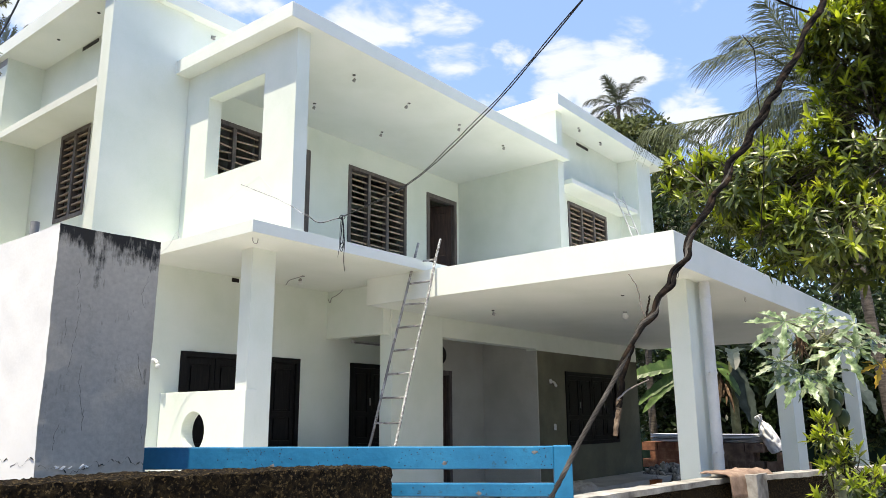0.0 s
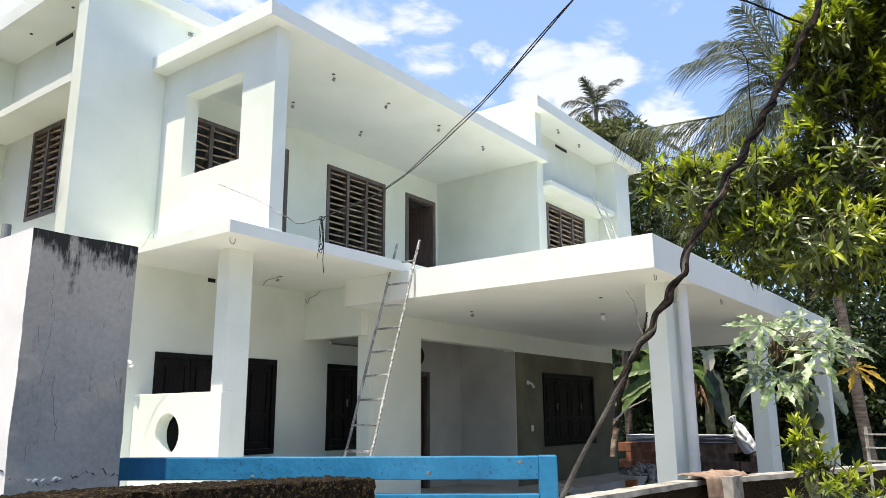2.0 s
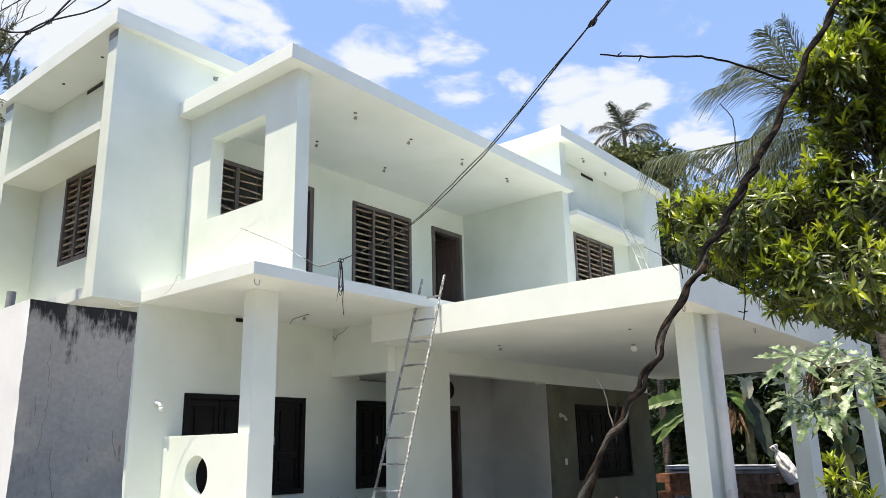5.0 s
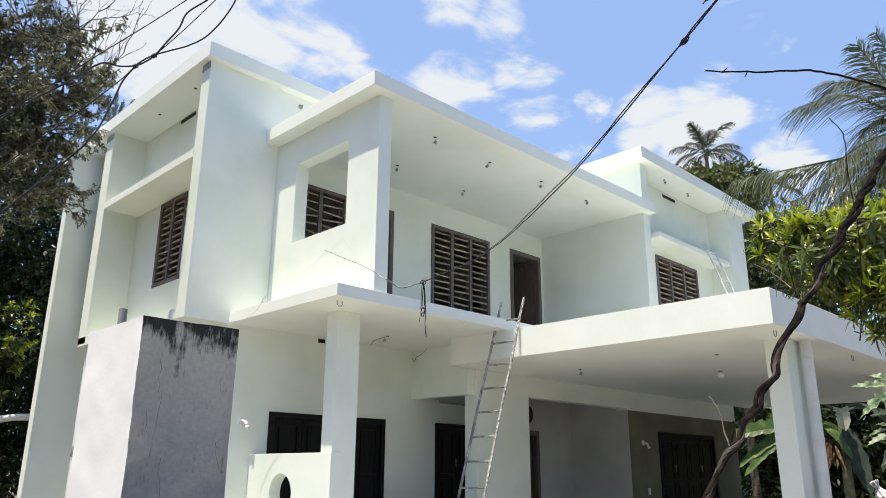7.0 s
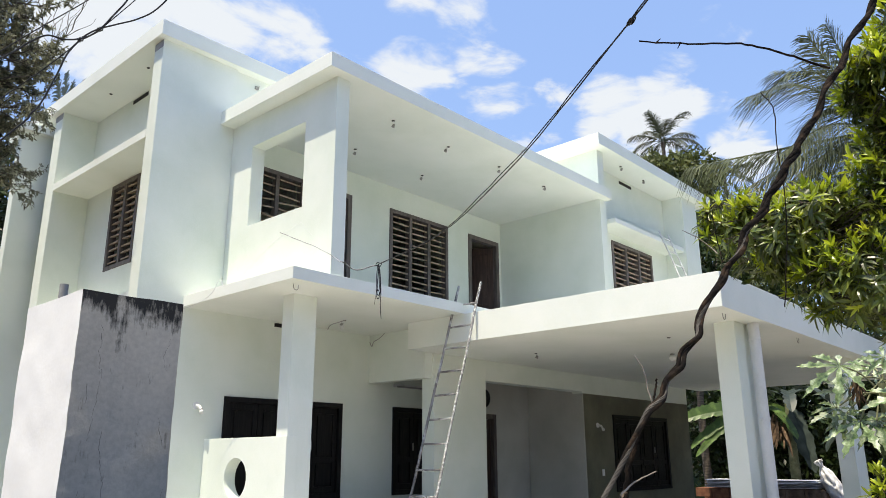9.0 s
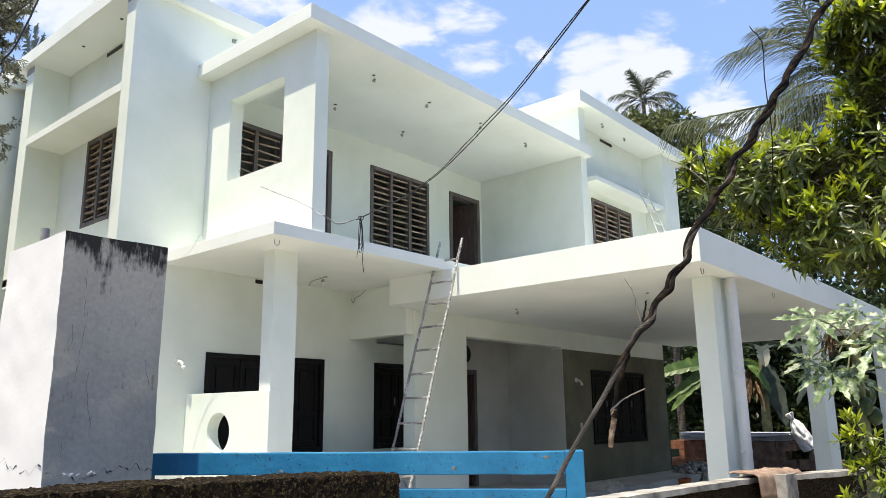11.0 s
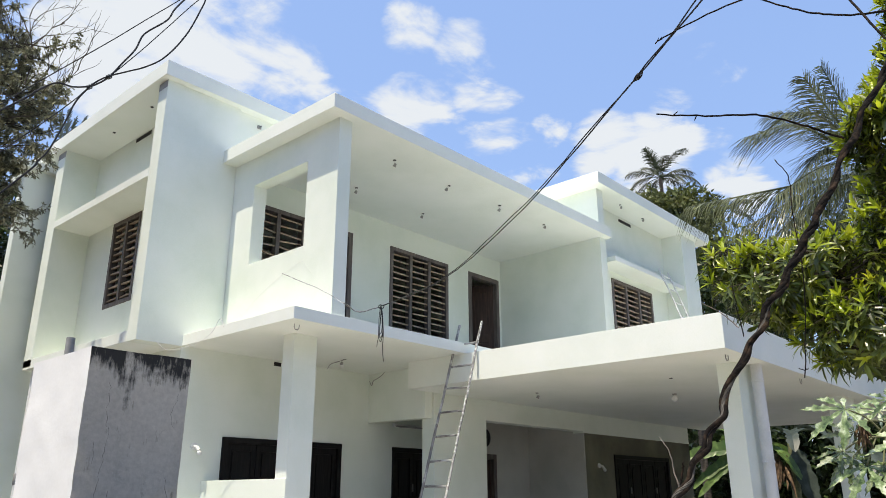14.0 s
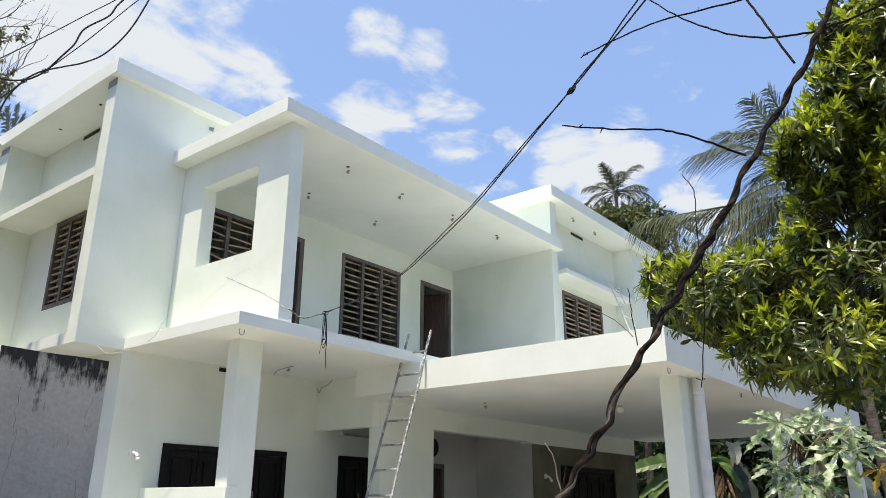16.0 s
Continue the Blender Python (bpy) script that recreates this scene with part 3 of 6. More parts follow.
def bar_window(o, side, plane, columns, rows, seed, loose=0.006):
    """A timber window: outer frame, mullions, and rows of horizontal wooden bars in each light."""
    rng = random.Random(seed)
    a0, a1, z0, z1 = o
    at = (0, plane, 0) if side == "y" else (plane, 0, 0)
    w = 0.065
    win = part("window", oriented(solid(frame_boxes(a0, a1, z0, z1, w, -0.02, 0.10)), side, at), M["frame_wood"], house, "grey-brown timber window with horizontal bars", bevel=0.004)
    step = (a1 - a0 - w) / columns
    for c in range(1, columns):
        x = a0 + w / 2 + c * step
        part("mullion", oriented(slab_box(x - 0.032, x + 0.032, -0.015, 0.09, z0 + w, z1 - w), side, at), M["frame_wood"], win, bevel=0.003)
    for c in range(columns):
        x0, x1 = a0 + w / 2 + c * step + 0.034, a0 + w / 2 + (c + 1) * step - 0.034
        for r in range(rows):
            z = z0 + w + (r + 0.6) * (z1 - z0 - 2 * w) / rows + rng.uniform(-0.006, 0.006)
            bm = bmesh.new()
            tip = rng.uniform(-loose, loose)
            v = box(bm, x0, x1, 0.010, 0.075, z - 0.012, z + 0.012)
            for q in v:
                q.co.z += tip * (1 if q.co.x > (x0 + x1) / 2 else -1) + (q.co.y - 0.04) * 0.25
            part("bar", oriented(bm, side, at), M["bar"], win)
    return win


bar_window(WIN_A, "y", YB, 2, 12, 1, 0.026)
bar_window(WIN_B, "y", YB, 3, 13, 2)
bar_window(RWIN, "y", 6.92, 3, 12, 3)
bar_window(LWIN, "x", 4.76, 2, 12, 4)


def shutter_window(o, plane, leaves, arched=False):
    """A closed black-stained window: a frame and panelled shutter leaves."""
    a0, a1, z0, z1 = o
    at = (0, plane, 0)
    w = 0.075
    win = part("window", oriented(solid(frame_boxes(a0, a1, z0, z1, w, -0.025, 0.10)), "y", at), M["dark_wood"], house, "closed black-stained timber window", bevel=0.004)
    step = (a1 - a0 - 2 * w) / leaves
    for k in range(leaves):
        x0, x1 = a0 + w + k * step + 0.004, a0 + w + (k + 1) * step - 0.004
        leaf = part("shutter", oriented(solid([(x0, x1, 0.01, 0.045, z0 + w, z1 - w)], [(x0 + 0.07, x1 - 0.07, 0, 0.03, z0 + w + 0.09, z0 + w + 0.42),
                    (x0 + 0.07, x1 - 0.07, 0, 0.03, z0 + w + 0.50, z1 - w - 0.09)]), "y", at), M["dark_wood"], win, bevel=0.004)
        for p0, p1 in ((z0 + w + 0.12, z0 + w + 0.39), (z0 + w + 0.53, z1 - w - 0.12)):
            bm = bmesh.new()
            n, xa, xb = 10, x0 + 0.10, x1 - 0.10
            top = [(xb - (xb - xa) * i / n, p1 - (0.07 * (2 * i / n - 1) ** 2 if arched and p1 > z1 - 0.4 else 0)) for i in range(n + 1)]
            loop = [(xa, p0), (xb, p0)] + top
            for y, keep in ((0.012, None),):
                front = [bm.verts.new((x, y, z)) for x, z in loop]
                back = [bm.verts.new((x, 0.031, z)) for x, z in loop]
                bm.faces.new(front)
                for i in range(len(loop)):
                    j = (i + 1) % len(loop)
                    bm.faces.new((front[i], back[i], back[j], front[j]))
            part("panel", oriented(bm, "y", at), M["dark_wood"], leaf)
    for k in range(1, leaves, 2):
        x = a0 + w + k * step
        part("bolt", oriented(slab_box(x - 0.02, x - 0.006, -0.01, 0.012, (z0 + z1) / 2, (z0 + z1) / 2 + 0.12), "y", at), M["steel"], win)
    return win


shutter_window(GWIN_1, YB, 4)
shutter_window(GWIN_D, YB, 3)
shutter_window(GWIN_2, 7.52, 4, True)


def door(o, plane, leaf_mat, turn, label):
    """A door frame with a panelled leaf hinged at its far jamb; turn: degrees that it stands open inwards."""
    a0, a1, z0, z1 = o
    at = (0, plane, 0)
    w = 0.085
    frame_ = part("door_frame", oriented(solid(frame_boxes(a0, a1, z0, z1, w, -0.02, 0.11, False)), "y", at), M["frame_wood"], house, label, bevel=0.005)
    wide = a1 - a0 - 2 * w - 0.01
    bm = solid([(-wide, 0, 0, 0.04, z0 + 0.01, z1 - w - 0.006)], [(-wide + 0.12, -0.12, -0.1, 0.012, z0 + 0.15, z0 + 0.85), (-wide + 0.12, -0.12, -0.1, 0.012, z0 + 1.0, z1 - w - 0.15)])
    bmesh.ops.rotate(bm, verts=bm.verts, cent=(0, 0, 0), matrix=Matrix.Rotation(radians(-turn), 3, "Z"))
    bmesh.ops.translate(bm, verts=bm.verts, vec=(a1 - w - 0.005, 0.06, 0))
    leaf = part("door_leaf", oriented(bm, "y", at), leaf_mat, frame_, bevel=0.004)
    bm = bmesh.new()
    tube(bm, [(-wide + 0.06, -0.05, z0 + 1.0), (-wide + 0.06, -0.05, z0 + 1.16)], 0.009)
    bmesh.ops.rotate(bm, verts=bm.verts, cent=(0, 0, 0), matrix=Matrix.Rotation(radians(-turn), 3, "Z"))
    bmesh.ops.translate(bm, verts=bm.verts, vec=(a1 - w - 0.005, 0.06, 0))
    part("handle", oriented(bm, "y", at), M["steel"], leaf)


door(DOOR_C, YB, M["door_wood"], 58, "brown wooden balcony door standing ajar")
door(DOOR_S, YB, M["door_wood"], 0, "closed brown wooden balcony door")
door(GDOOR_R, YB, M["door_wood"], 0, "dark red-brown entrance door")


# ---- fittings on the house ----
def vent(b, label="dark ventilation slot under the roof"):
    ob = hpart("vent", solid([b]), M["dark_wood"], label, bevel=0)
    return ob


vent((4.742, 4.77, 10.28, 10.76, 7.12, 7.18))
vent((13.16, 13.66, 6.912, 6.94, 7.13, 7.19))
vent((6.24, 6.36, YB - 0.008, YB + 0.02, 3.53, 3.585))


def light_point(x, y, z, seed, bulb=False, stub=False):
    """A ceiling outlet: a dark knock-out, two wire ends and a loose holder."""
    rng = random.Random(seed)
    ob = group_empty("light_point", "bare ceiling light outlet with loose wire ends", "light point", (x, y, z), "ceiling light outlets")
    bm = bmesh.new()
    bmesh.ops.create_cone(bm, cap_ends=True, segments=14, radius1=0.020, radius2=0.024, depth=0.008, matrix=pose(0, 0, -0.004))
    part("outlet", bm, M["black_plastic"], ob)
    if stub:
        return ob
    bm = bmesh.new()
    dx, dy = rng.uniform(-0.04, 0.04), rng.uniform(-0.04, 0.04)
    tube(bm, [(0, 0, -0.005), (dx * 0.5, dy * 0.5, -0.022), (dx, dy, -0.042)], 0.004, 5)
    part("wire", bm, M["white_plastic"], ob)
    bm = bmesh.new()
    bmesh.ops.create_cone(bm, cap_ends=True, segments=12, radius1=0.026, radius2=0.016, depth=0.045, matrix=pose(dx, dy, -0.060, 24, 14, 0))
    part("holder", bm, M["holder_grey"], ob, smooth=False)
    if bulb:
        bm = bmesh.new()
        bmesh.ops.create_uvsphere(bm, u_segments=14, v_segments=9, radius=0.032, matrix=pose(dx, dy, -0.105))
        part("bulb", bm, M["white_plastic"], ob, smooth=True)
    return ob


for k, (x, y) in enumerate(((6.70, 6.88), (7.90, 6.92), (9.06, 6.85), (8.49, 8.03), (10.30, 6.84), (7.0, 8.02))):
    light_point(x, y, 6.27, k)
for k, (x, y) in enumerate(((4.42, 9.65), (4.42, 10.85))):
    light_point(x, y, 7.21, 20 + k, stub=True)
for k, (x, y) in enumerate(((12.6, 6.56), (13.6, 6.60))):
    light_point(x, y, 7.24, 30 + k)
light_point(9.28, 6.42, 3.23, 41)
light_point(9.26, 4.29, 3.23, 42, stub=True)
light_point(6.88, 8.0, SLAB0, 43, True)
for pts in ([(6.88, 7.98, 3.61), (6.80, 8.02, 3.575), (6.70, 8.08, 3.53), (6.66, 8.10, 3.46)], [(8.053, 8.42, 3.61), (8.05, 8.46, 3.575), (8.052, 8.56, 3.53), (8.05, 8.66, 3.50), (8.05, 8.70, 3.43), (8.04, 8.74, 3.50)]):
    bm = bmesh.new()
    tube(bm, sampled(pts, 6), 0.006, 5)
    tagged(part("loose_wire", bm, M["holder_grey"], smooth=True), "short loose grey wire end under the porch ceiling", "cable")

globe = group_empty("globe_lamp", "small round white globe lamp under the carport slab", "ceiling lamp", (10.78, 4.97, 3.23))
bm = bmesh.new()
bmesh.ops.create_cone(bm, cap_ends=True, segments=16, radius1=0.026, radius2=0.034, depth=0.03, matrix=pose(0, 0, -0.015))
part("holder", bm, M["holder_grey"], globe)
bm = bmesh.new()
bmesh.ops.create_uvsphere(bm, u_segments=20, v_segments=14, radius=0.052, matrix=pose(0, 0, -0.072))
part("bulb", bm, M["white_plastic"], globe, smooth=True)


def wall_lamp(x, y, z):
    ob = group_empty("wall_lamp", "small white bulb holder on the wall", "wall lamp", (x, y, z))
    bm = bmesh.new()
    bmesh.ops.create_cone(bm, cap_ends=True, segments=16, radius1=0.045, radius2=0.045, depth=0.02, matrix=pose(0, -0.01, 0, 90))
    part("base", bm, M["white_plastic"], ob)
    bm = bmesh.new()
    tube(bm, [(0, -0.02, 0), (0.01, -0.07, -0.01), (0.02, -0.10, -0.05)], [0.018, 0.02, 0.024], 10)
    part("holder", bm, M["white_plastic"], ob, smooth=True)
    bm = bmesh.new()
    bmesh.ops.create_uvsphere(bm, u_segments=12, v_segments=8, radius=0.03, matrix=pose(0.022, -0.11, -0.08))
    part("bulb", bm, M["white_plastic"], ob, smooth=True)


wall_lamp(5.12, YB, 2.38)
wall_lamp(12.76, 7.52, 2.31)

# small bracket under the roof of the left wing, grey strips under its ends, and the waste pipe below
bm = slab_box(-0.03, 0.03, -0.03, 0, -0.025, 0.025)
box(bm, -0.008, 0.008, -0.08, -0.03, -0.008, 0.008)
bracket = part("wall_bracket", bm, M["holder_grey"], bevel=0.003)
bracket.location = (5.69, 8.79, 7.06)
tagged(bracket, "small grey bracket fixed under the roof edge", "bracket")
for y0, y1 in ((8.75, 8.99), (12.04, 12.34)):
    hpart("bare_strip", slab_box(4.186, 4.19, y0 + 0.004, y1 - 0.004, 7.10, 7.205), M["plaster_grey"], "grey strip under the roof", bevel=0)
waste = group_empty("waste_pipe", "white plastic waste pipe below the side bay", "pipe", (4.30, 12.15, 0))
bm = bmesh.new()
tube(bm, [(0, 0, 0.0), (0, 0, SLAB0)], 0.038, 14)
part("pipe", bm, M["white_plastic"], waste, smooth=True)
bm = bmesh.new()
tube(bm, [(0, 0, 1.95), (0, 0, 1.96), (0, 0, 2.10), (0, 0, 2.11)], [0.039, 0.047, 0.047, 0.039], 14)
part("socket", bm, M["holder_grey"], waste, "grey pipe socket", smooth=True)

# switch plate beside the carport window, tube light over the porch
bm = slab_box(-0.04, 0.04, -0.012, 0, -0.06, 0.06)
plate = part("switch_plate", bm, M["white_plastic"], bevel=0.004)
plate.location = (12.88, 7.52, 1.45)
tagged(plate, "small white switch plate on the carport wall", "switch")
round_vent = group_empty("round_vent", "round black ventilator on the recess wall", "ventilator", (10.86, YB, 2.78))
bm = bmesh.new()
tube(bm, [(0.15 * math.cos(a), -0.05, 0.15 * math.sin(a)) for a in (i * math.pi / 16 for i in range(33))], 0.022, 8)
tube(bm, [(0, 0, 0), (0, -0.05, 0)], 0.16, 24)
part("housing", bm, M["black_plastic"], round_vent, smooth=True)
for k in range(5):
    part("slat", slab_box(-0.12, 0.12, -0.066, -0.052, -0.10 + k * 0.046, -0.075 + k * 0.046), M["black_plastic"], round_vent)
tube_light = group_empty("tube_light", "unlit white tube light on the porch wall", "tube light", (9.05, YB, 2.86))
part("batten", slab_box(-0.45, 0.45, -0.05, 0, -0.025, 0.025), M["white_plastic"], tube_light, bevel=0.004)
bm = bmesh.new()
tube(bm, [(-0.43, -0.07, -0.02), (0.43, -0.07, -0.02)], 0.014, 10)
part("tube", bm, M["holder_grey"], tube_light, smooth=True)


def hook(x, y, z):
    bm = bmesh.new()
    tube(bm, [(-0.035, 0, 0), (-0.035, 0, -0.035), (-0.02, 0, -0.06), (0.01, 0, -0.065), (0.032, 0, -0.045), (0.036, 0, 0)], 0.005, 6)
    ob = part("hook", bm, M["steel"], smooth=True)
    ob.location = (x, y, z)
    tagged(ob, "small bent steel hook under the slab edge", "hook", "slab hooks")


hook(8.10, 3.08, 3.23)
hook(5.02, 6.66, SLAB0)
hook(10.5, 3.07, 3.23)

# downpipe at the carport column
pipe = group_empty("downpipe", "white plastic rainwater downpipe beside the carport column", "downpipe", (8.935, 3.078, 0))
bm = bmesh.new()
tube(bm, [(0, 0, 0.02), (0, 0, 3.23)], 0.064, 20)
part("pipe", bm, M["white_plastic"], pipe, smooth=True)
bm = bmesh.new()
tube(bm, [(0, 0, 3.02), (0, 0, 3.025), (0, 0, 3.05), (0, 0, 3.055)], [0.065, 0.070, 0.070, 0.065], 20)
part("socket", bm, M["white_plastic"], pipe, smooth=True)
for z in (2.12, 1.22):
    bm = bmesh.new()
    tube(bm, [(0, 0, z), (0, 0, z + 0.03)], 0.070, 20)
    box(bm, -0.13, 0.10, -0.012, 0.012, z + 0.006, z + 0.024)
    part("clamp", bm, M["white_plastic"], pipe)


# ---- ladders ----
def ladder(name, foot, top, wide, gap, first, count, r, label, across, mat):
    """Two round rails from foot to top (middle points), rungs at even steps."""
    ob = group_empty(name, label, "ladder", foot)
    f, t = Vector((0, 0, 0)), Vector(top) - Vector(foot)
    side = Vector(across).normalized() * wide / 2
    rng = random.Random(5)
    for s in (-1, 1):
        bm = bmesh.new()
        n = 14
        tube(bm, [f + side * s * (1.03 - 0.08 * k / n + 0.13 * max(0, k / n - 0.86)) + t * (k / n) + Vector((rng.uniform(-1, 1), rng.uniform(-1, 1), 0)) * 0.004 for k in range(n + 1)], r, 8)
        part("rail", bm, mat if s < 0 else M["ladder_rail"] if name == "ladder" else M["ladder_white"], ob, "" if s < 0 else "rail coated with white paint", smooth=True)
    d = t.normalized()
    for k in range(count):
        p = d * (first + gap * k)
        bm = bmesh.new()
        tube(bm, [p - side * 1.02, p + side * 1.02 + Vector((0, 0, rng.uniform(-0.008, 0.008)))], r * 0.8, 8)
        part("rung", bm, M["ladder_rail"] if name == "ladder" else M["ladder_white"], ob, smooth=True)
    return ob


ladder("ladder", (6.465, 6.455, 0.03), (7.755, 6.415, 4.03), 0.40, 0.3225, 0.343, 12, 0.0172, "paint-splashed steel ladder leaning on the carport slab", (-0.05, 1, 0), M["ladder"])
ladder("short_ladder", (14.18, 5.63, 3.61), (14.15, 6.515, 6.21), 0.41, 0.33, 0.3, 8, 0.016, "white-splashed ladder leaning on the window sunshade", (1, 0, 0), M["ladder_white"])
# ---- boundary in front ----
def roughened(bm, amount, scale, seed=0.0, only_up=False):
    """Moves points by a noise, for worn masonry."""
    for v in bm.verts:
        d = noise.noise_vector(v.co * scale + Vector((seed, seed, seed))) + 0.5 * noise.noise_vector(v.co * scale * 2.7)
        v.co += Vector((0, 0, d.z)) * amount if only_up else d * amount
    return bm


def gridded(x0, x1, y0, y1, z0, z1, step):
    """A box cut into small squares, ready to be roughened."""
    bm = bmesh.new()
    nx, ny, nz = (max(1, round((b - a) / step)) for a, b in ((x0, x1), (y0, y1), (z0, z1)))
    made = {}

    def vert(i, j, k):
        if (i, j, k) not in made:
            made[i, j, k] = bm.verts.new((x0 + (x1 - x0) * i / nx, y0 + (y1 - y0) * j / ny, z0 + (z1 - z0) * k / nz))
        return made[i, j, k]
    for i in range(nx):
        for j in range(ny):
            for k, flip in ((0, 1), (nz, 0)):
                q = [vert(i, j, k), vert(i + 1, j, k), vert(i + 1, j + 1, k), vert(i, j + 1, k)]
                bm.faces.new(q[::-1] if flip else q)
    for i in range(nx):
        for k in range(nz):
            for j in (0, ny):
                bm.faces.new([vert(i, j, k), vert(i + 1, j, k), vert(i + 1, j, k + 1), vert(i, j, k + 1)])
    for j in range(ny):
        for k in range(nz):
            for i in (0, nx):
                bm.faces.new([vert(i, j, k), vert(i, j + 1, k), vert(i, j + 1, k + 1), vert(i, j, k + 1)])
    return bm


pillar = group_empty("gate_pillar", "weathered grey plastered gate pillar with black rain stains", "gate pillar", (1.08, 2.3, 0))
bm = roughened(gridded(-0.158, 0.15, -0.19, 0.22, 1.0, 2.19, 0.02), 0.0035, 6, 3)
for v in bm.verts:      # corners worn and chipped
    if abs(v.co.x + 0.158) < 0.006 and abs(v.co.y + 0.19) < 0.006:
        v.co += Vector((0.6, 0.8, 0)) * max(0, noise.noise(Vector((0, 0, v.co.z * 38)))) * 0.009
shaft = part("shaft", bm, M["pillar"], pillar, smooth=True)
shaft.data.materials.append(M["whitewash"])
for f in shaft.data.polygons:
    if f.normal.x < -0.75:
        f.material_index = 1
bm = roughened(gridded(-0.155, 0.155, -0.195, 0.225, 0.0, 1.0, 0.06), 0.004, 5, 4)
part("foot", bm, M["pillar"], pillar, smooth=True)
rng = random.Random(8)
for face, n in (("front", 64), ("side", 48)):
    bm = bmesh.new()
    pts, z, slope = [], 1.535, 0.0
    for k in range(n):
        slope = slope * 0.35 + rng.uniform(-0.0075, 0.0075) + (1.526 - z) * 0.12
        z += slope
        a = k / (n - 1)
        pts.append((-0.148 + 0.296 * a, -0.1915, z) if face == "front" else (-0.1595, -0.185 + 0.39 * a, z + 0.015))
    tube(bm, pts, [0.0002 + 0.0030 * max(0, noise.noise(Vector((k * 0.31, n, 0)))) + 0.0014 * (rng.random() < 0.15) for k in range(n)], 5)
    part("crack", bm, M["black_plastic"], pillar, "jagged dark crack in the plaster")
for x0, z0, drop in ((-0.10, 2.13, 0.16), (-0.085, 1.97, 0.20), (-0.11, 1.93, 0.06), (0.10, 1.84, 0.07), (-0.055, 1.80, 0.18), (0.125, 1.72, 0.14), (-0.10, 1.64, 0.07), (0.118, 2.08, 0.10)):
    bm = bmesh.new()        # hairline cracks that wander down the plaster
    n = int(drop / 0.009)
    pts, x = [], x0
    for k in range(n):
        x += rng.uniform(-0.0055, 0.0055) + 0.003 * noise.noise(Vector((x0 * 31, k * 0.3, z0)))
        pts.append((max(-0.14, min(0.14, x)), -0.1912, z0 - drop * k / (n - 1)))
    tube(bm, pts, [0.0002 + 0.0011 * abs(noise.noise(Vector((k * 0.31, x0 * 17, z0)))) for k in range(n)], 5)
    part("crack", bm, M["hairline"], pillar, "hairline crack in the plaster")
for k in range(7):      # plaster broken away along the crack
    bm = bmesh.new()
    bmesh.ops.create_icosphere(bm, subdivisions=2, radius=rng.uniform(0.002, 0.0065), matrix=pose(rng.uniform(-0.145, -0.02), -0.1925, 1.527 + rng.uniform(-0.006, 0.006), 0, rng.uniform(-35, 35), 0) @ Matrix.Diagonal((1.7, 0.12, 0.6, 1)))
    for v in bm.verts:
        v.co += Vector((1, 0.1, 1)) * noise.noise(v.co * 260) * 0.006
    part("plaster_chip", bm, M["whitewash"], pillar, "pale broken plaster chip")
conduit = bmesh.new()
tube(conduit, [(0, 0, 0.0), (0, 0, 2.29)], 0.014, 12)
ob = part("conduit_pipe", conduit, M["holder_grey"], smooth=True)
ob.location = (1.03, 2.545, 0)
tagged(ob, "grey plastic conduit pipe behind the gate pillar", "pipe")

bm = roughened(roughened(roughened(gridded(-0.3, 1.62, 1.48, 1.66, 1.3, 1.520, 0.0075), 0.0035, 14, 1), 0.0035, 55, 2), 0.0028, 130, 4)
for v in bm.verts:      # the top falls towards the end
    if v.co.z > 1.45:
        v.co.z += 0.014 * math.sin(v.co.x * 2.3)
wall_ob = part("compound_wall", bm, M["moss_wall"], smooth=True)
tagged(wall_ob, "low dark compound wall of mossy rough concrete", "wall", kind="structure")
bm = roughened(gridded(-6, -0.305, 1.48, 1.66, 0.0, 1.51, 0.12), 0.006, 8, 1)
tagged(part("compound_wall", bm, M["moss_wall"]), "low dark compound wall of mossy rough concrete", "wall", kind="structure")
bm = roughened(gridded(-0.3, 1.62, 1.48, 1.66, 0.0, 1.3, 0.12), 0.005, 8, 1)
tagged(part("compound_wall", bm, M["moss_wall"]), "low dark compound wall of mossy rough concrete", "wall", kind="structure")

gate = group_empty("gate", "blue painted steel gate with rust spots, standing open", "gate", (1.31, 2.25, 0))
gate_long = math.hypot(2.06 - 1.31, 1.15 - 2.25)
gate.rotation_euler = (0, 0, math.atan2(1.15 - 2.25, 2.06 - 1.31))
for z0, z1 in ((1.497, 1.563), (1.418, 1.456), (0.98, 1.02), (0.30, 0.36)):
    bm = bmesh.new()
    n = 30
    rings = []
    for k in range(n + 1):      # a slightly dented hollow section
        x = 0.003 + (gate_long - 0.058) * k / n
        q = 0.0015 * noise.noise(Vector((x * 9, z0 * 7, 0)))
        rings.append([bm.verts.new((x, y + q * s, z + q)) for y, z, s in ((-0.02, z0, 1), (0.02, z0, -1), (0.02, z1, -1), (-0.02, z1, 1))])
    for a, b in zip(rings, rings[1:]):
        for i in range(4):
            bm.faces.new((a[i], a[(i + 1) % 4], b[(i + 1) % 4], b[i]))
    bm.faces.new(rings[0])
    bm.faces.new(rings[-1][::-1])
    part("rail", bm, M["gate_blue"], gate, bevel=0.003)
part("stile", slab_box(gate_long - 0.055, gate_long, -0.022, 0.022, 0.12, 1.565), M["gate_blue"], gate, bevel=0.004)
part("stile", slab_box(-0.05, 0.0, -0.022, 0.022, 0.12, 1.50), M["gate_blue"], gate, bevel=0.004)
for k in range(6):
    x = 0.16 + k * 0.17
    part("bar", slab_box(x - 0.009, x + 0.009, -0.009, 0.009, 0.361, 0.979), M["gate_blue"], gate)
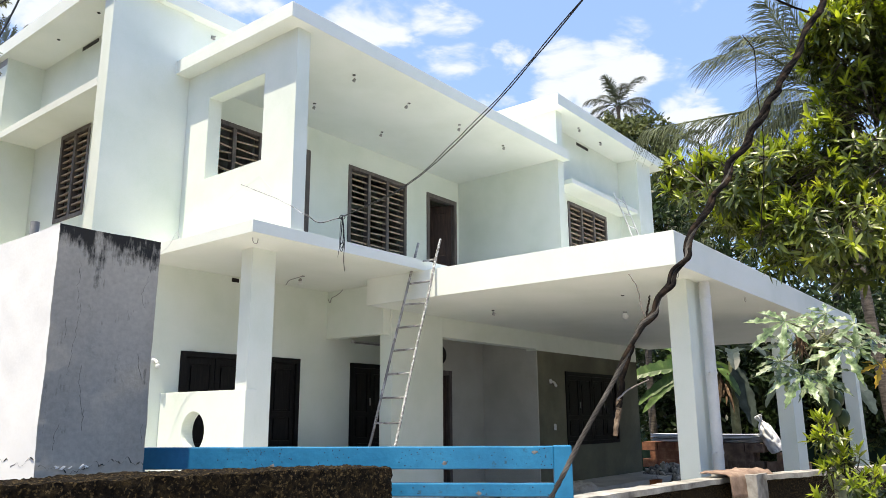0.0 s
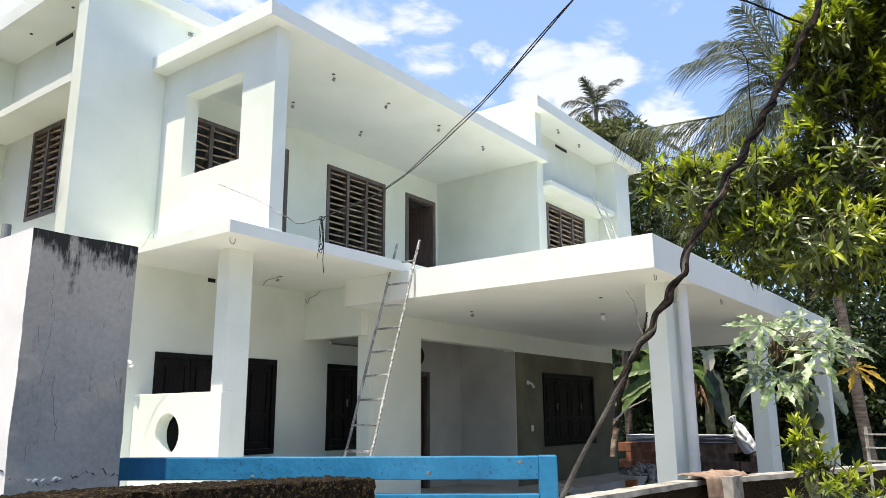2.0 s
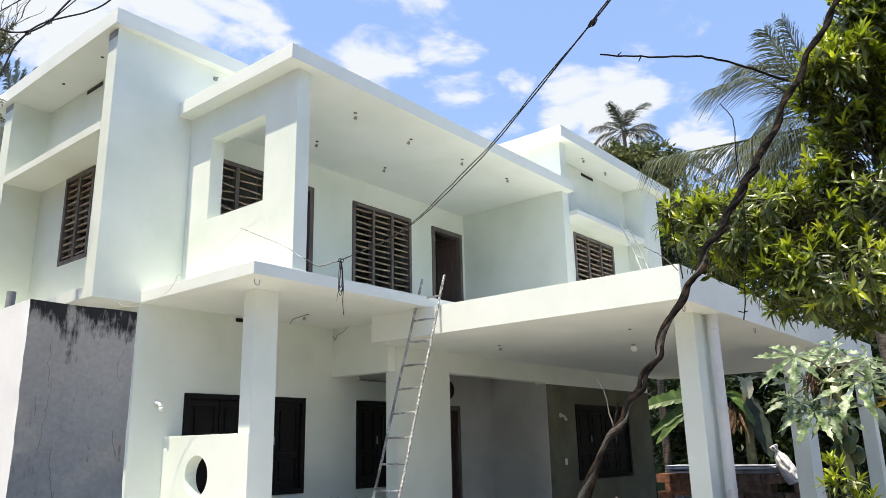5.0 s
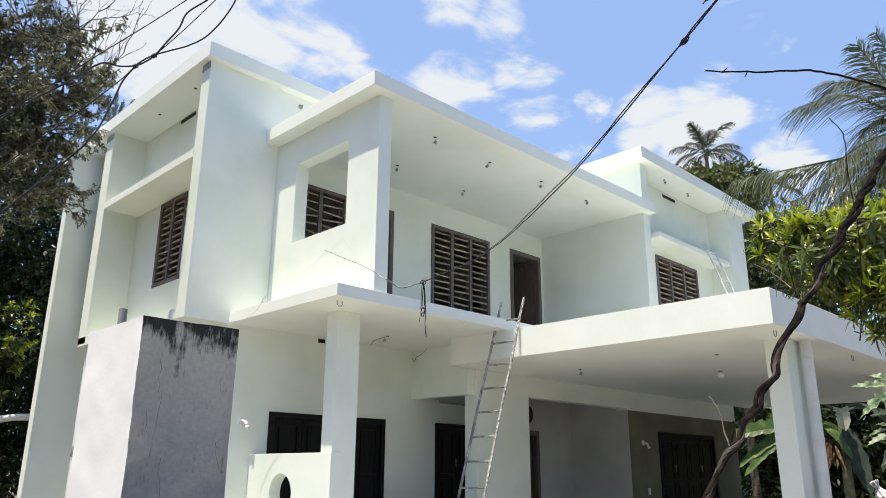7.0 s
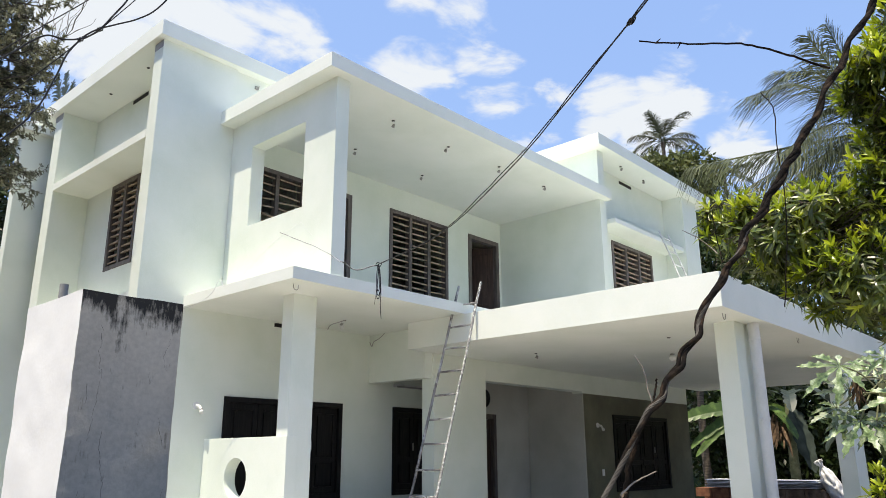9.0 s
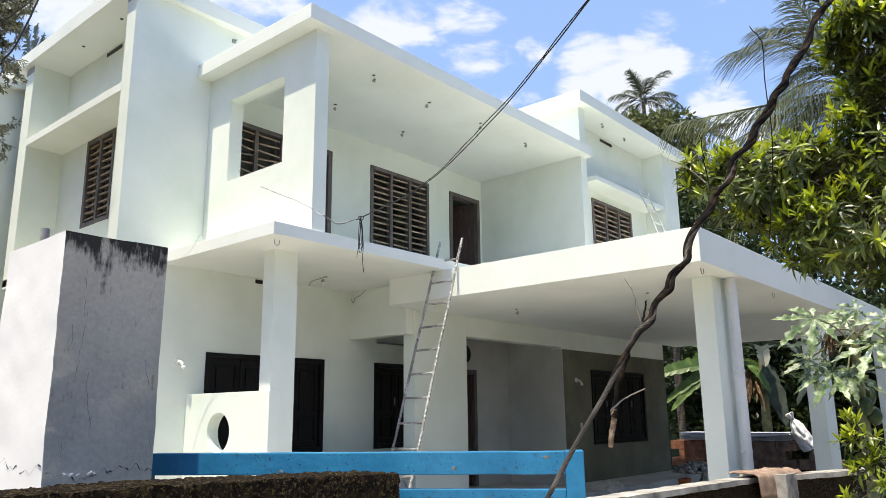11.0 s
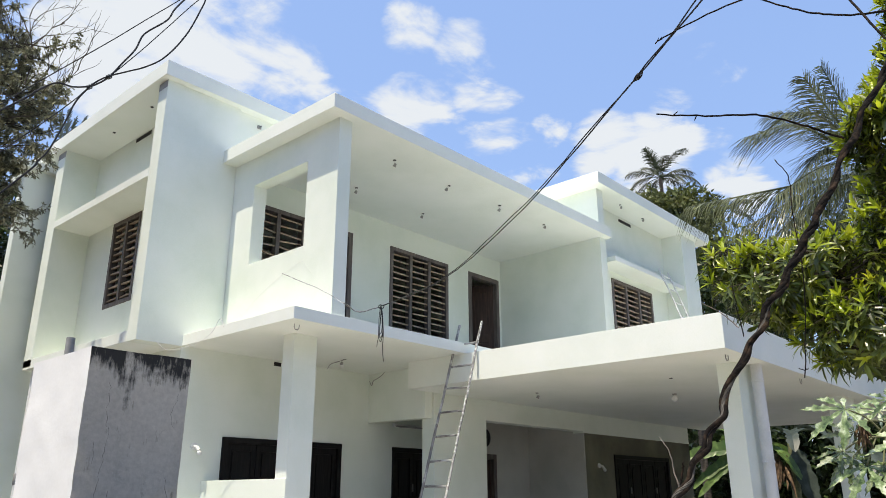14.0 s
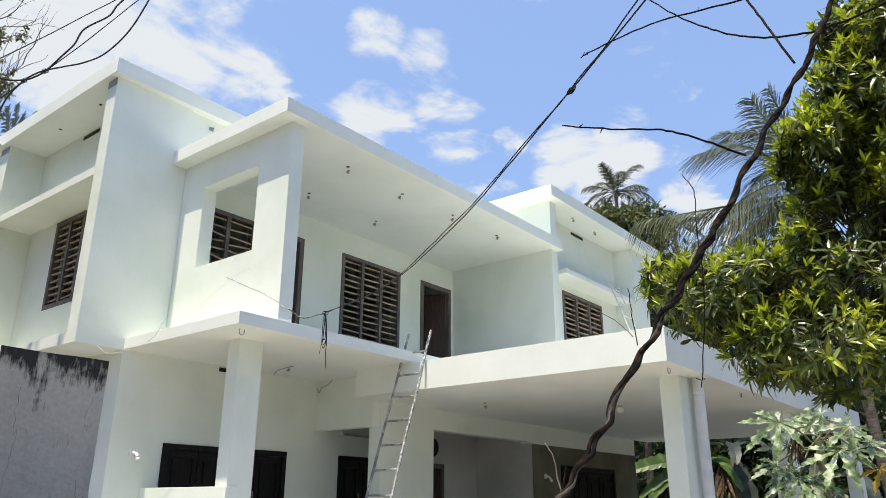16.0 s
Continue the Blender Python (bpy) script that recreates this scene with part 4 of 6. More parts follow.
for k in range(190):     # blisters of rust on the upper rails
    cluster = rng.choice((0.35, 0.42, 0.62, 0.86, 0.93, 1.12, 1.2, 1.28))
    x, z = min(gate_long - 0.02, max(0.05, cluster + rng.gauss(0, 0.045))), rng.uniform(1.502, 1.558) if rng.random() < 0.8 else rng.uniform(1.421, 1.453)
    bm = bmesh.new()
    bmesh.ops.create_icosphere(bm, subdivisions=1, radius=rng.uniform(0.0005, 0.0021), matrix=pose(x, -0.0203, z) @ Matrix.Diagonal((1.3, 0.4, 1, 1)))
    part("rust_blister", bm, M["rust"], gate)
for x, z, s in ((0.95, 1.515, 0.008), (1.22, 1.545, 0.009), (0.42, 1.508, 0.006), (0.62, 1.43, 0.007), (1.05, 1.428, 0.008)):     # bare patches where the paint has flaked
    bm = bmesh.new()
    bmesh.ops.create_icosphere(bm, subdivisions=2, radius=s, matrix=pose(min(x, gate_long - 0.08), -0.0203, z) @ Matrix.Diagonal((1.2, 0.08, 0.8, 1)))
    for v in bm.verts:
        v.co += Vector((noise.noise(v.co * 160), 0, noise.noise(v.co * 140 + Vector((5, 0, 0))))) * 0.005
    part("flaked_patch", bm, M["flaked"], gate, "grey patch of flaked paint")


# low wall with a coping, beyond the gate
def coped_wall(name, p, q, thick, top, mat, label):
    p, q = Vector(p), Vector(q)
    ob = group_empty(name, label, "wall", (p.x, p.y, 0), kind="structure")
    ob.rotation_euler = (0, 0, math.atan2(q.y - p.y, q.x - p.x))
    long = (q - p).length
    part("wall_body", roughened(gridded(0, long, 0, thick, 0, top - 0.05, 0.12), 0.005, 6, 2), mat, ob)
    part("coping", roughened(gridded(-0.02, long + 0.02, -0.03, thick + 0.03, top - 0.05, top, 0.06), 0.006, 7, 5), M["coping"], ob)
    return ob


coped_wall("low_wall", (2.6, 3.12), (8.02, 2.60), 0.14, 1.05, M["moss_wall"], "low dark boundary wall with a pale coping")
coped_wall("low_wall", (8.06, 2.42), (14.0, 0.30), 0.14, 1.06, M["moss_wall"], "low dark boundary wall with a pale coping")
part_ob = roughened(gridded(7.88, 8.24, 2.36, 2.80, 0, 1.075, 0.08), 0.006, 6, 9)
tagged(part("wall_pier", part_ob, M["coping"]), "short concrete pier between two low walls", "pier", kind="structure")

# cloth sack drying over the pier
bm = bmesh.new()
bmesh.ops.create_grid(bm, x_segments=34, y_segments=18, size=0.5)
for v in bm.verts:
    u, w = v.co.x, v.co.y
    x, y = 8.10 + u * 0.95, 2.50 - u * 0.22 + w * 0.42
    z = 1.105 + 0.02 * noise.noise(Vector((u * 7, w * 5, 2))) + 0.012 * noise.noise(Vector((u * 17, w * 13, 5)))
    if w < -0.12:
        z -= (-0.12 - w) * 0.62
        y = 2.50 - u * 0.22 - 0.0504 + (w + 0.12) * 0.05 - 0.03
    if u > 0.30:
        z -= (u - 0.30) * 0.9
    v.co = (x, y, z)
cloth = part("sack_cloth", bm, M["sackcloth"], smooth=True)
sol = cloth.modifiers.new("thick", "SOLIDIFY")
sol.thickness = 0.012
tagged(cloth, "crumpled beige sackcloth draped over the low wall", "sack")

# ---- carport yard ----
bm = solid([(x0, x1, y0, y1, 0, 0.035) for x0, x1, y0, y1 in YARD])
tagged(part("yard", bm, M["sand"]), "unseen pale yard added to bounce light onto the house", "yard", kind="structure")
tagged(part("carport_floor", solid([(8.3, 18.4, 3.2, 7.55, 0, 0.10)]), M["floor_cement"]), "grey cement carport floor", "floor", kind="structure")


def block(mat, lx, ly, lz, hollow):
    bm = solid([(-lx / 2, lx / 2, -ly / 2, ly / 2, 0, lz)], [(-lx / 2 - 1, -lx / 2 + 0.03, -ly / 2 + 0.05 + k * (ly - 0.1) / 2 + 0.02, -ly / 2 + 0.05 + (k + 1) * (ly - 0.1) / 2 - 0.02, 0.05, lz - 0.05) for k in (0, 1)] if hollow else [])
    me = bpy.data.meshes.new("block")
    bm.to_mesh(me)
    bm.free()
    me.materials.append(mat)
    return me


def block_stack(name, x, y0, n, rows, mat, hollow, label, deep=1, lean=0.0):
    ob = group_empty(name, label, "block stack", (x, y0, 0))
    me = block(mat, 0.22, 0.40, 0.20, hollow)
    rr = random.Random(n * 7 + rows)
    for d in range(deep):
        for r in range(rows):
            for k in range(n - (r % 2)):
                b = new("block", me)
                b.parent = ob
                b.matrix_basis = pose(d * 0.24 + rr.uniform(-0.015, 0.015), (k + 0.5 * (r % 2)) * 0.415 + rr.uniform(-0.01, 0.01), r * 0.203, 0, 0, rr.uniform(-2, 2))
    return ob


block_stack("laterite_block_stack", 18.4, 6.75, 4, 5, M["laterite"], False, "stack of red laterite blocks beside the carport", 2)
block_stack("concrete_block_stack", 18.4, 5.48, 3, 5, M["concrete_block"], True, "stack of dark hollow concrete blocks beside the carport", 2)
block_stack("concrete_block_stack", 18.5, 4.62, 2, 4, M["concrete_block"], True, "low stack of dark concrete blocks under a sack", 2)

sheets = group_empty("roof_sheet_stack", "stack of shiny corrugated roofing sheets on the blocks", "roofing sheets", (18.5, 6.6, 1.02))
for k in range(6):
    bm = bmesh.new()
    n = 60
    prev = None
    for i in range(n + 1):
        x = -0.45 + 0.9 * i / n
        z = 0.012 * math.sin(i * math.pi / 2.5)
        pair = [bm.verts.new((x, y, z + 0.004 * math.sin(y * 3 + k))) for y in (-1.25, -0.4, 0.4, 1.2)]
        if prev:
            for a in range(3):
                bm.faces.new((prev[a], pair[a], pair[a + 1], prev[a + 1]))
        prev = pair
    sh = part("sheet", bm, M["sheet"], sheets)
    so = sh.modifiers.new("thick", "SOLIDIFY")
    so.thickness = 0.003
    sh.location = (0.01 * (k % 3), 0.05 * (k % 2), 0.03 + 0.030 * k)


def lumps(name, at, spread, high, n, size, mat, label, cat, seed, kind="stuff"):
    """A heap of broken lumps."""
    rr = random.Random(seed)
    bm = bmesh.new()
    for _ in range(n):
        a, q = rr.uniform(0, 2 * math.pi), math.sqrt(rr.random())
        x, y = math.cos(a) * q * spread[0], math.sin(a) * q * spread[1]
        z = high * max(0, 1 - q ** 1.4) * rr.uniform(0.75, 1)
        s = size * rr.uniform(0.4, 1.3)
        made = bmesh.ops.create_icosphere(bm, subdivisions=1, radius=s, matrix=pose(x, y, z, rr.uniform(0, 180), rr.uniform(0, 180), rr.uniform(0, 180)) @ Matrix.Diagonal((1.2, 0.9, 0.7, 1)))
        for v in made["verts"]:
            v.co += noise.noise_vector(v.co * 9) * s * 0.45
    ob = part(name, bm, mat)
    ob.location = at
    return tagged(ob, label, cat, kind=kind)


lumps("rubble_heap", (16.4, 6.75, 0.05), (1.0, 0.9), 0.62, 420, 0.075, M["rubble"], "heap of grey broken rubble and sand", "rubble", 3)


def sack(at, size, turn, mat, label, seed):
    """A full woven sack: a pillow with pinched corners and folds."""
    bm = bmesh.new()
    bmesh.ops.create_cube(bm, size=1)
    bmesh.ops.subdivide_edges(bm, edges=bm.edges, cuts=15, use_grid_fill=True)
    for v in bm.verts:
        x, y, z = v.co * 2
        puff = (1 - 0.75 * x ** 4) * (1 - 0.35 * z ** 4)
        v.co = Vector((x * size[0] * (1 - 0.06 * (abs(z) > 0.9)), y * size[1] * puff, z * size[2])) * 0.5
        v.co += noise.noise_vector(v.co * 8 + Vector((seed, 0, 0))) * 0.045 + noise.noise_vector(v.co * 21 + Vector((0, seed, 0))) * 0.02
    ob = part("sack", bm, mat, smooth=True)
    ob.matrix_basis = pose(*at, *turn)
    return tagged(ob, label, "sack")


bm = bmesh.new()
rings = []
outline = ((0.0, 0.10), (0.02, 0.17), (0.12, 0.205), (0.28, 0.21), (0.44, 0.19), (0.58, 0.15), (0.68, 0.09), (0.73, 0.045), (0.76, 0.042), (0.82, 0.075), (0.88, 0.10), (0.90, 0.095))
for (h0, r0), (h1, r1) in zip(outline, outline[1:]):
    for step in range(4 if h1 - h0 > 0.05 else 2):
        u = step / (4 if h1 - h0 > 0.05 else 2)
        h, r = h0 + (h1 - h0) * u, r0 + (r1 - r0) * u
        fold = 0.03 + 0.25 * max(0, (h - 0.35) / 0.5)
        ring = []
        for i in range(48):
            q = 2 * math.pi * i / 48
            at = Vector((math.cos(q) * r, math.sin(q) * r * 0.8, h))
            crease = 0.030 * (1 - 2 * abs(noise.noise(at * 13))) + 0.020 * (1 - 2 * abs(noise.noise(at * 29)))
            out = 1 + fold * math.sin(7 * q + h * 5) + (crease - 0.02) / max(r, 0.06)
            ring.append(bm.verts.new((at.x * out, at.y * out, h)))
        rings.append(ring)
for p, q in zip(rings, rings[1:]):
    for i in range(48):
        bm.faces.new((p[i], p[(i + 1) % 48], q[(i + 1) % 48], q[i]))
bm.faces.new(rings[0][::-1])
bm.faces.new(rings[-1])
ob = part("sack", bm, M["sack_white"], smooth=True)
ob.location, ob.rotation_euler = (18.55, 5.02, 0.83), (radians(-24), radians(-6), radians(14))
tagged(ob, "white woven plastic sack leaning on the concrete blocks", "sack")
for k, (x, y, z, rz) in enumerate(((12.0, 6.75, 0.21, 10), (12.5, 6.55, 0.21, -14), (12.2, 6.66, 0.41, 4), (13.0, 6.35, 0.21, 30))):
    sack((x, y, z), (0.60, 0.22, 0.40), (90, 0, rz), M["sack_grey"], "dusty cement sack lying on the carport floor", 5 + k)
bucket = group_empty("bucket", "orange plastic builder's bucket", "bucket", (14.9, 6.45, 0.10))
bm = bmesh.new()
tube(bm, [(0, 0, 0), (0, 0, 0.28), (0, 0, 0.30), (0, 0, 0.30), (0, 0, 0.02)], [0.11, 0.15, 0.155, 0.14, 0.10], 20)
part("body", bm, M["orange"], bucket, smooth=True)
bm = bmesh.new()
tube(bm, [(0.15 * math.cos(a), 0, 0.29 + 0.10 * math.sin(a)) for a in (i * math.pi / 12 for i in range(13))], 0.004, 6)
part("handle", bm, M["steel"], bucket, smooth=True)

# crumpled paint-stained sheets left on the porch floor
bm = bmesh.new()
bmesh.ops.create_grid(bm, x_segments=60, y_segments=22, size=0.5)
for v in bm.verts:
    u, w = v.co.x, v.co.y
    q = Vector((u * 9, w * 4, 3))
    rim = max(0.0, 1 - (2 * abs(u)) ** 4) * max(0.0, 1 - (2 * abs(w)) ** 4)
    v.co = (u * 1.75, w * 0.62, (0.68 + 0.06 * noise.noise(q) + 0.05 * noise.noise(q * 2.7)) * rim + 0.012 + 0.006 * noise.noise(q * 5))
cloth = part("dust_sheet", bm, M["dust_sheet"], smooth=True)
cloth.location, cloth.rotation_euler = (7.28, 7.86, FLOOR), (0, 0, radians(-31))
sol = cloth.modifiers.new("thick", "SOLIDIFY")
sol.thickness = 0.006
tagged(cloth, "crumpled grey dust sheet heaped on the porch floor", "dust sheet")

# red basin, dark bag and a small weathered rack in the yard
bm = bmesh.new()
tube(bm, [(0, 0, 0), (0, 0, 0.12), (0, 0, 0.13), (0, 0, 0.13), (0, 0, 0.02)], [0.19, 0.25, 0.26, 0.24, 0.18], 24)
basin = part("basin", bm, M["red_plastic"], smooth=True)
basin.location = (14.6, 4.55, 0.10)
tagged(basin, "red plastic mixing basin on the carport floor", "basin")
rack = group_empty("garden_rack", "small weathered grey wooden rack in the shrubs", "rack", (9.46, 1.10, 0))
for y in (0.0, 0.26):
    part("post", slab_box(-0.015, 0.015, y - 0.015, y + 0.015, 0, 1.62 - y * 0.3), M["grey_wood"], rack, bevel=0.003)
for z in (1.18, 1.32, 1.46):
    part("crossbar", slab_box(-0.026, -0.015, -0.02, 0.28, z - 0.009, z + 0.009), M["grey_wood"], rack, bevel=0.003)

# green shade net hung between stakes behind the yard
net = group_empty("shade_net", "dark green shade net fence between stakes", "fence", (22, 4, 0))
bm = bmesh.new()
prev = None
for i in range(81):
    y = -6 + 13 * i / 80
    row = [bm.verts.new((0.12 * math.sin(i * 0.9) + 0.05 * math.sin(i * 2.3 + k), y, k * 0.20 + 0.02 + (0.05 * math.sin(i * 0.31) if k == 6 else 0))) for k in range(7)]
    if prev:
        for k in range(6):
            bm.faces.new((prev[k], row[k], row[k + 1], prev[k + 1]))
    prev = row
part("net", bm, M["net"], net, smooth=True)
for i in range(6):
    bm = bmesh.new()
    tube(bm, [(0.1, -6 + i * 2.6, 0), (0.1, -6 + i * 2.6 + 0.03, 2.1)], 0.03, 7)
    part("stake", bm, M["bark"], net)

# far side of the plot: a horizontal pipe at the left and a rough fence
bm = bmesh.new()
tube(bm, [(3.2, 15.6, 2.45), (4.3, 15.4, 2.68), (5.2, 15.0, 2.72)], 0.065, 12)
tube(bm, [(4.9, 15.12, 0.0), (4.9, 15.12, 2.7)], 0.05, 10)
ob = tagged(part("drain_pipe", bm, M["white_plastic"], smooth=True), "white plastic drain pipe behind the house", "pipe")
fence = group_empty("board_fence", "grey weathered board fence in deep shade", "fence", (0, 17.5, 0))
for k in range(24):
    part("board", slab_box(0.2 + k * 0.2, 0.38 + k * 0.2, 0, 0.03, 0.02, 1.5 + 0.06 * math.sin(k * 2.1)), M["cement"], fence)
# ---- plants ----
def leaf_mesh(bm, base, way, up, long, wide, fold=0.25, droop=0.25, seg=3):
    """One blade: folded along its rib, pointed, drooping towards the tip."""
    way = way.normalized()
    side = way.cross(up)
    side = side.normalized() if side.length > 1e-4 else way.orthogonal().normalized()
    nrm = side.cross(way).normalized()
    prev = None
    for i in range(seg + 1):
        t = i / seg
        mid = base + way * long * t - nrm * long * droop * t * t
        w = wide * 0.5 * (math.sin(math.pi * min(1, t * 0.92 + 0.06)) ** 0.8)
        if i == seg:
            row = [bm.verts.new(mid)]
        else:
            row = [bm.verts.new(mid + side * w + nrm * w * fold), bm.verts.new(mid), bm.verts.new(mid - side * w + nrm * w * fold)]
        if prev:
            if len(row) == 3:
                bm.faces.new((prev[0], prev[1], row[1], row[0]))
                bm.faces.new((prev[1], prev[2], row[2], row[1]))
            else:
                bm.faces.new((prev[0], prev[1], row[0]))
                bm.faces.new((prev[1], prev[2], row[0]))
        prev = row


def in_blobs(rr, blobs):
    """A point in one of some ellipsoids, more often near its skin."""
    total = sum(b[6] for b in blobs)
    pick = rr.uniform(0, total)
    for b in blobs:
        pick -= b[6]
        if pick <= 0:
            break
    d = Vector((rr.gauss(0, 1), rr.gauss(0, 1), rr.gauss(0, 1))).normalized() * rr.uniform(0.25, 1) ** 0.5
    return Vector((b[0] + d.x * b[3], b[1] + d.y * b[4], b[2] + d.z * b[5])), Vector((d.x, d.y, d.z)), Vector(b[:3])


def rosette_tree(name, foot, fork, blobs, clusters, long, wide, seed, label, per=(7, 11), twig=0.008, trunk=0.14, gaps=False, young=0.3):
    """A broadleaf tree: trunk, limbs to each mass of the crown, twigs, and whorls at their tips: hanging mature leaves below, young upright ones above."""
    rr = random.Random(seed)
    ob = group_empty(name, label, "tree", foot)
    f = Vector(foot)
    bm = bmesh.new()
    k = Vector(fork) - f
    tube(bm, sampled([(0, 0, 0), k * 0.4 + Vector((0.06, 0.04, 0)), k], 5), [trunk * (1 - 0.035 * i) for i in range(11)], 10)
    part("trunk", bm, M["bark"], ob, smooth=True)
    limbs = bmesh.new()
    crown, shoots = bmesh.new(), bmesh.new()
    for b in blobs:
        limb = bmesh.new()
        c = Vector(b[:3]) - f
        mid = (k + c) / 2 + Vector((rr.uniform(-0.15, 0.15), rr.uniform(-0.15, 0.15), 0.1))
        tube(limb, sampled([k, mid, c], 5), [trunk * 0.20 * (1 - 0.075 * i) for i in range(11)], 7)
        part("limb", limb, M["bark"], ob, smooth=True)
    for _ in range(clusters):
        p, d, c = in_blobs(rr, blobs)
        if gaps and noise.noise(p * 3.4) < -0.08:
            continue
        p, c = p - f, c - f
        start = c + (p - c) * rr.uniform(0.45, 0.75)
        if twig:
            tube(limbs, [start, (start + p) / 2 + Vector((rr.uniform(-0.04, 0.04), rr.uniform(-0.04, 0.04), 0.03)), p], [twig, twig * 0.8, twig * 0.5], 4)
        axis = (d + Vector((rr.uniform(-0.4, 0.4), rr.uniform(-0.4, 0.4), rr.uniform(0.2, 0.9)))).normalized()
        u = axis.orthogonal().normalized()
        w = axis.cross(u)
        size = rr.uniform(0.8, 1.15)
        for i in range(rr.randint(*per)):
            a = i * 2.4 + rr.uniform(-0.3, 0.3)
            tilt = rr.uniform(0.7, 1.9)
            way = axis * math.cos(tilt) + (u * math.cos(a) + w * math.sin(a)) * math.sin(tilt) + Vector((0, 0, -0.25))
            s = rr.uniform(0.7, 1.1) * size
            leaf_mesh(crown, p - axis * 0.07 * rr.random(), way, axis + Vector((0, 0, 0.3)), long * s, wide * s, droop=rr.uniform(0.1, 0.55))
        if rr.random() < young * ((1.5 if d.z > 0.1 else 0.5) if p.z + f.z < 3.5 else 1.4):
            for i in range(rr.randint(5, 8)):
                a = i * 2.4 + rr.uniform(-0.3, 0.3)
                tilt = rr.uniform(0.15, 1.05)
                way = axis * math.cos(tilt) + (u * math.cos(a) + w * math.sin(a)) * math.sin(tilt)
                s = rr.uniform(0.55, 1.0) * size
                leaf_mesh(shoots, p + axis * 0.02 * rr.random(), way, axis + Vector((0, 0, 0.3)), long * s, wide * s * 0.95, droop=rr.uniform(0.05, 0.4))
    tagged(part("twigwork", limbs, M["bark"], ob, smooth=True), kind="stuff")
    part("crown", crown, M["leaf"], ob, "dark green mature leaves")
    part("young_leaves", shoots, M["leaf_young"], ob, "bright yellow-green young leaves")
    return ob


# the bright tree beside the road: x, y, z, radii, share of the clusters
# the last two masses are out of view, added to block the carport's sky
rosette_tree("broadleaf_tree", (5.2, -0.75, 0), (4.95, -0.35, 2.3),
             [(4.40, 0.42, 3.00, 0.60, 0.46, 0.52, 3), (4.15, 1.08, 2.84, 0.42, 0.50, 0.24, 1.3), (4.10, 0.72, 2.52, 0.50, 0.42, 0.26, 1.5),
              (4.45, 0.02, 3.75, 0.65, 0.46, 0.85, 2.4), (4.75, -0.30, 2.85, 0.6, 0.6, 0.7, 2), (4.9, -0.2, 4.9, 0.8, 0.7, 0.9, 1.2), (4.2, 1.42, 3.03, 0.25, 0.25, 0.14, 0.30), (4.65, 0.38, 3.85, 0.40, 0.26, 0.42, 1.6), (4.65, 0.28, 3.45, 0.4, 0.30, 0.4, 1.3), (4.6, 0.30, 4.42, 0.30, 0.26, 0.30, 1.2), (4.22, 0.56, 3.56, 0.34, 0.24, 0.26, 1.4), (4.35, 0.42, 3.95, 0.30, 0.24, 0.30, 1.0), (6.3, -1.1, 3.7, 1.0, 0.8, 1.2, 2.4), (6.6, -1.6, 5.2, 1.1, 0.9, 1.0, 2)],
             6400, 0.088, 0.0215, 11, "broadleaf tree with whorls of glossy green leaves", gaps=True, twig=0.0045, young=0.55)

# leafy shrub below it, in front of the low wall
rosette_tree("shrub", (5.75, 0.98, 0), (5.72, 1.02, 0.7), [(5.70, 1.08, 1.15, 0.30, 0.28, 0.30, 2), (5.68, 1.20, 1.45, 0.12, 0.12, 0.20, 0.8), (5.8, 0.85, 0.95, 0.4, 0.35, 0.35, 2)],
             120, 0.105, 0.028, 12, "bright green leafy shrub at the low wall", trunk=0.03, twig=0.005, per=(3, 6), young=0.75)


def frond(bm, base, way, long, droop, leaflets, leaf_long, rr, hang=0.75, width=0.035):
    """A palm frond: an arching rib with two rows of drooping leaflets."""
    way = way.normalized()
    flat = Vector((way.x, way.y, 0)).normalized() if abs(way.z) < 0.98 else Vector((1, 0, 0))
    side = flat.cross(Vector((0, 0, 1))).normalized()
    pts, d, p = [], way.copy(), Vector(base)
    n = 16
    for i in range(n + 1):
        pts.append(p.copy())
        d = (d + Vector((0, 0, -droop / n * (0.4 + 1.4 * i / n)))).normalized()
        p = p + d * long / n
    leaflets_along(bm, pts, long, side, leaflets, leaf_long, rr, hang, width)


def leaflets_along(bm, pts, long, side, leaflets, leaf_long, rr, hang, width):
    """The rib through pts and its two rows of leaflets."""
    n = len(pts) - 1
    tube(bm, pts, [0.035 * long / 4 * (1 - 0.9 * i / n) + 0.003 for i in range(n + 1)], 5)
    for i in range(leaflets):
        t = 0.14 + 0.86 * i / leaflets
        f = t * n
        j = min(int(f), n - 1)
        q = pts[j].lerp(pts[j + 1], f - j)
        d = (pts[j + 1] - pts[j]).normalized()
        s_len = leaf_long * (0.45 + 0.9 * math.sin(math.pi * min(1, t * 0.85 + 0.12))) * rr.uniform(0.8, 1.1)
        for s in (-1, 1):
            out = (side * s * rr.uniform(0.45, 0.85) + d * rr.uniform(0.7, 1.1) + Vector((0, 0, rr.uniform(-0.35, 0.25)))).normalized()
            a = q
            prev = None
            for k in range(4):
                u = k / 3
                c = a + out * s_len * u + Vector((0, 0, -hang * s_len * u * u * rr.uniform(0.75, 1.1)))
                wv = d * width * (1 - u ** 2 * 0.92) * 0.5
                pair = (bm.verts.new(c - wv), bm.verts.new(c + wv))
                if prev:
                    bm.faces.new((prev[0], prev[1], pair[1], pair[0]))
                prev = pair


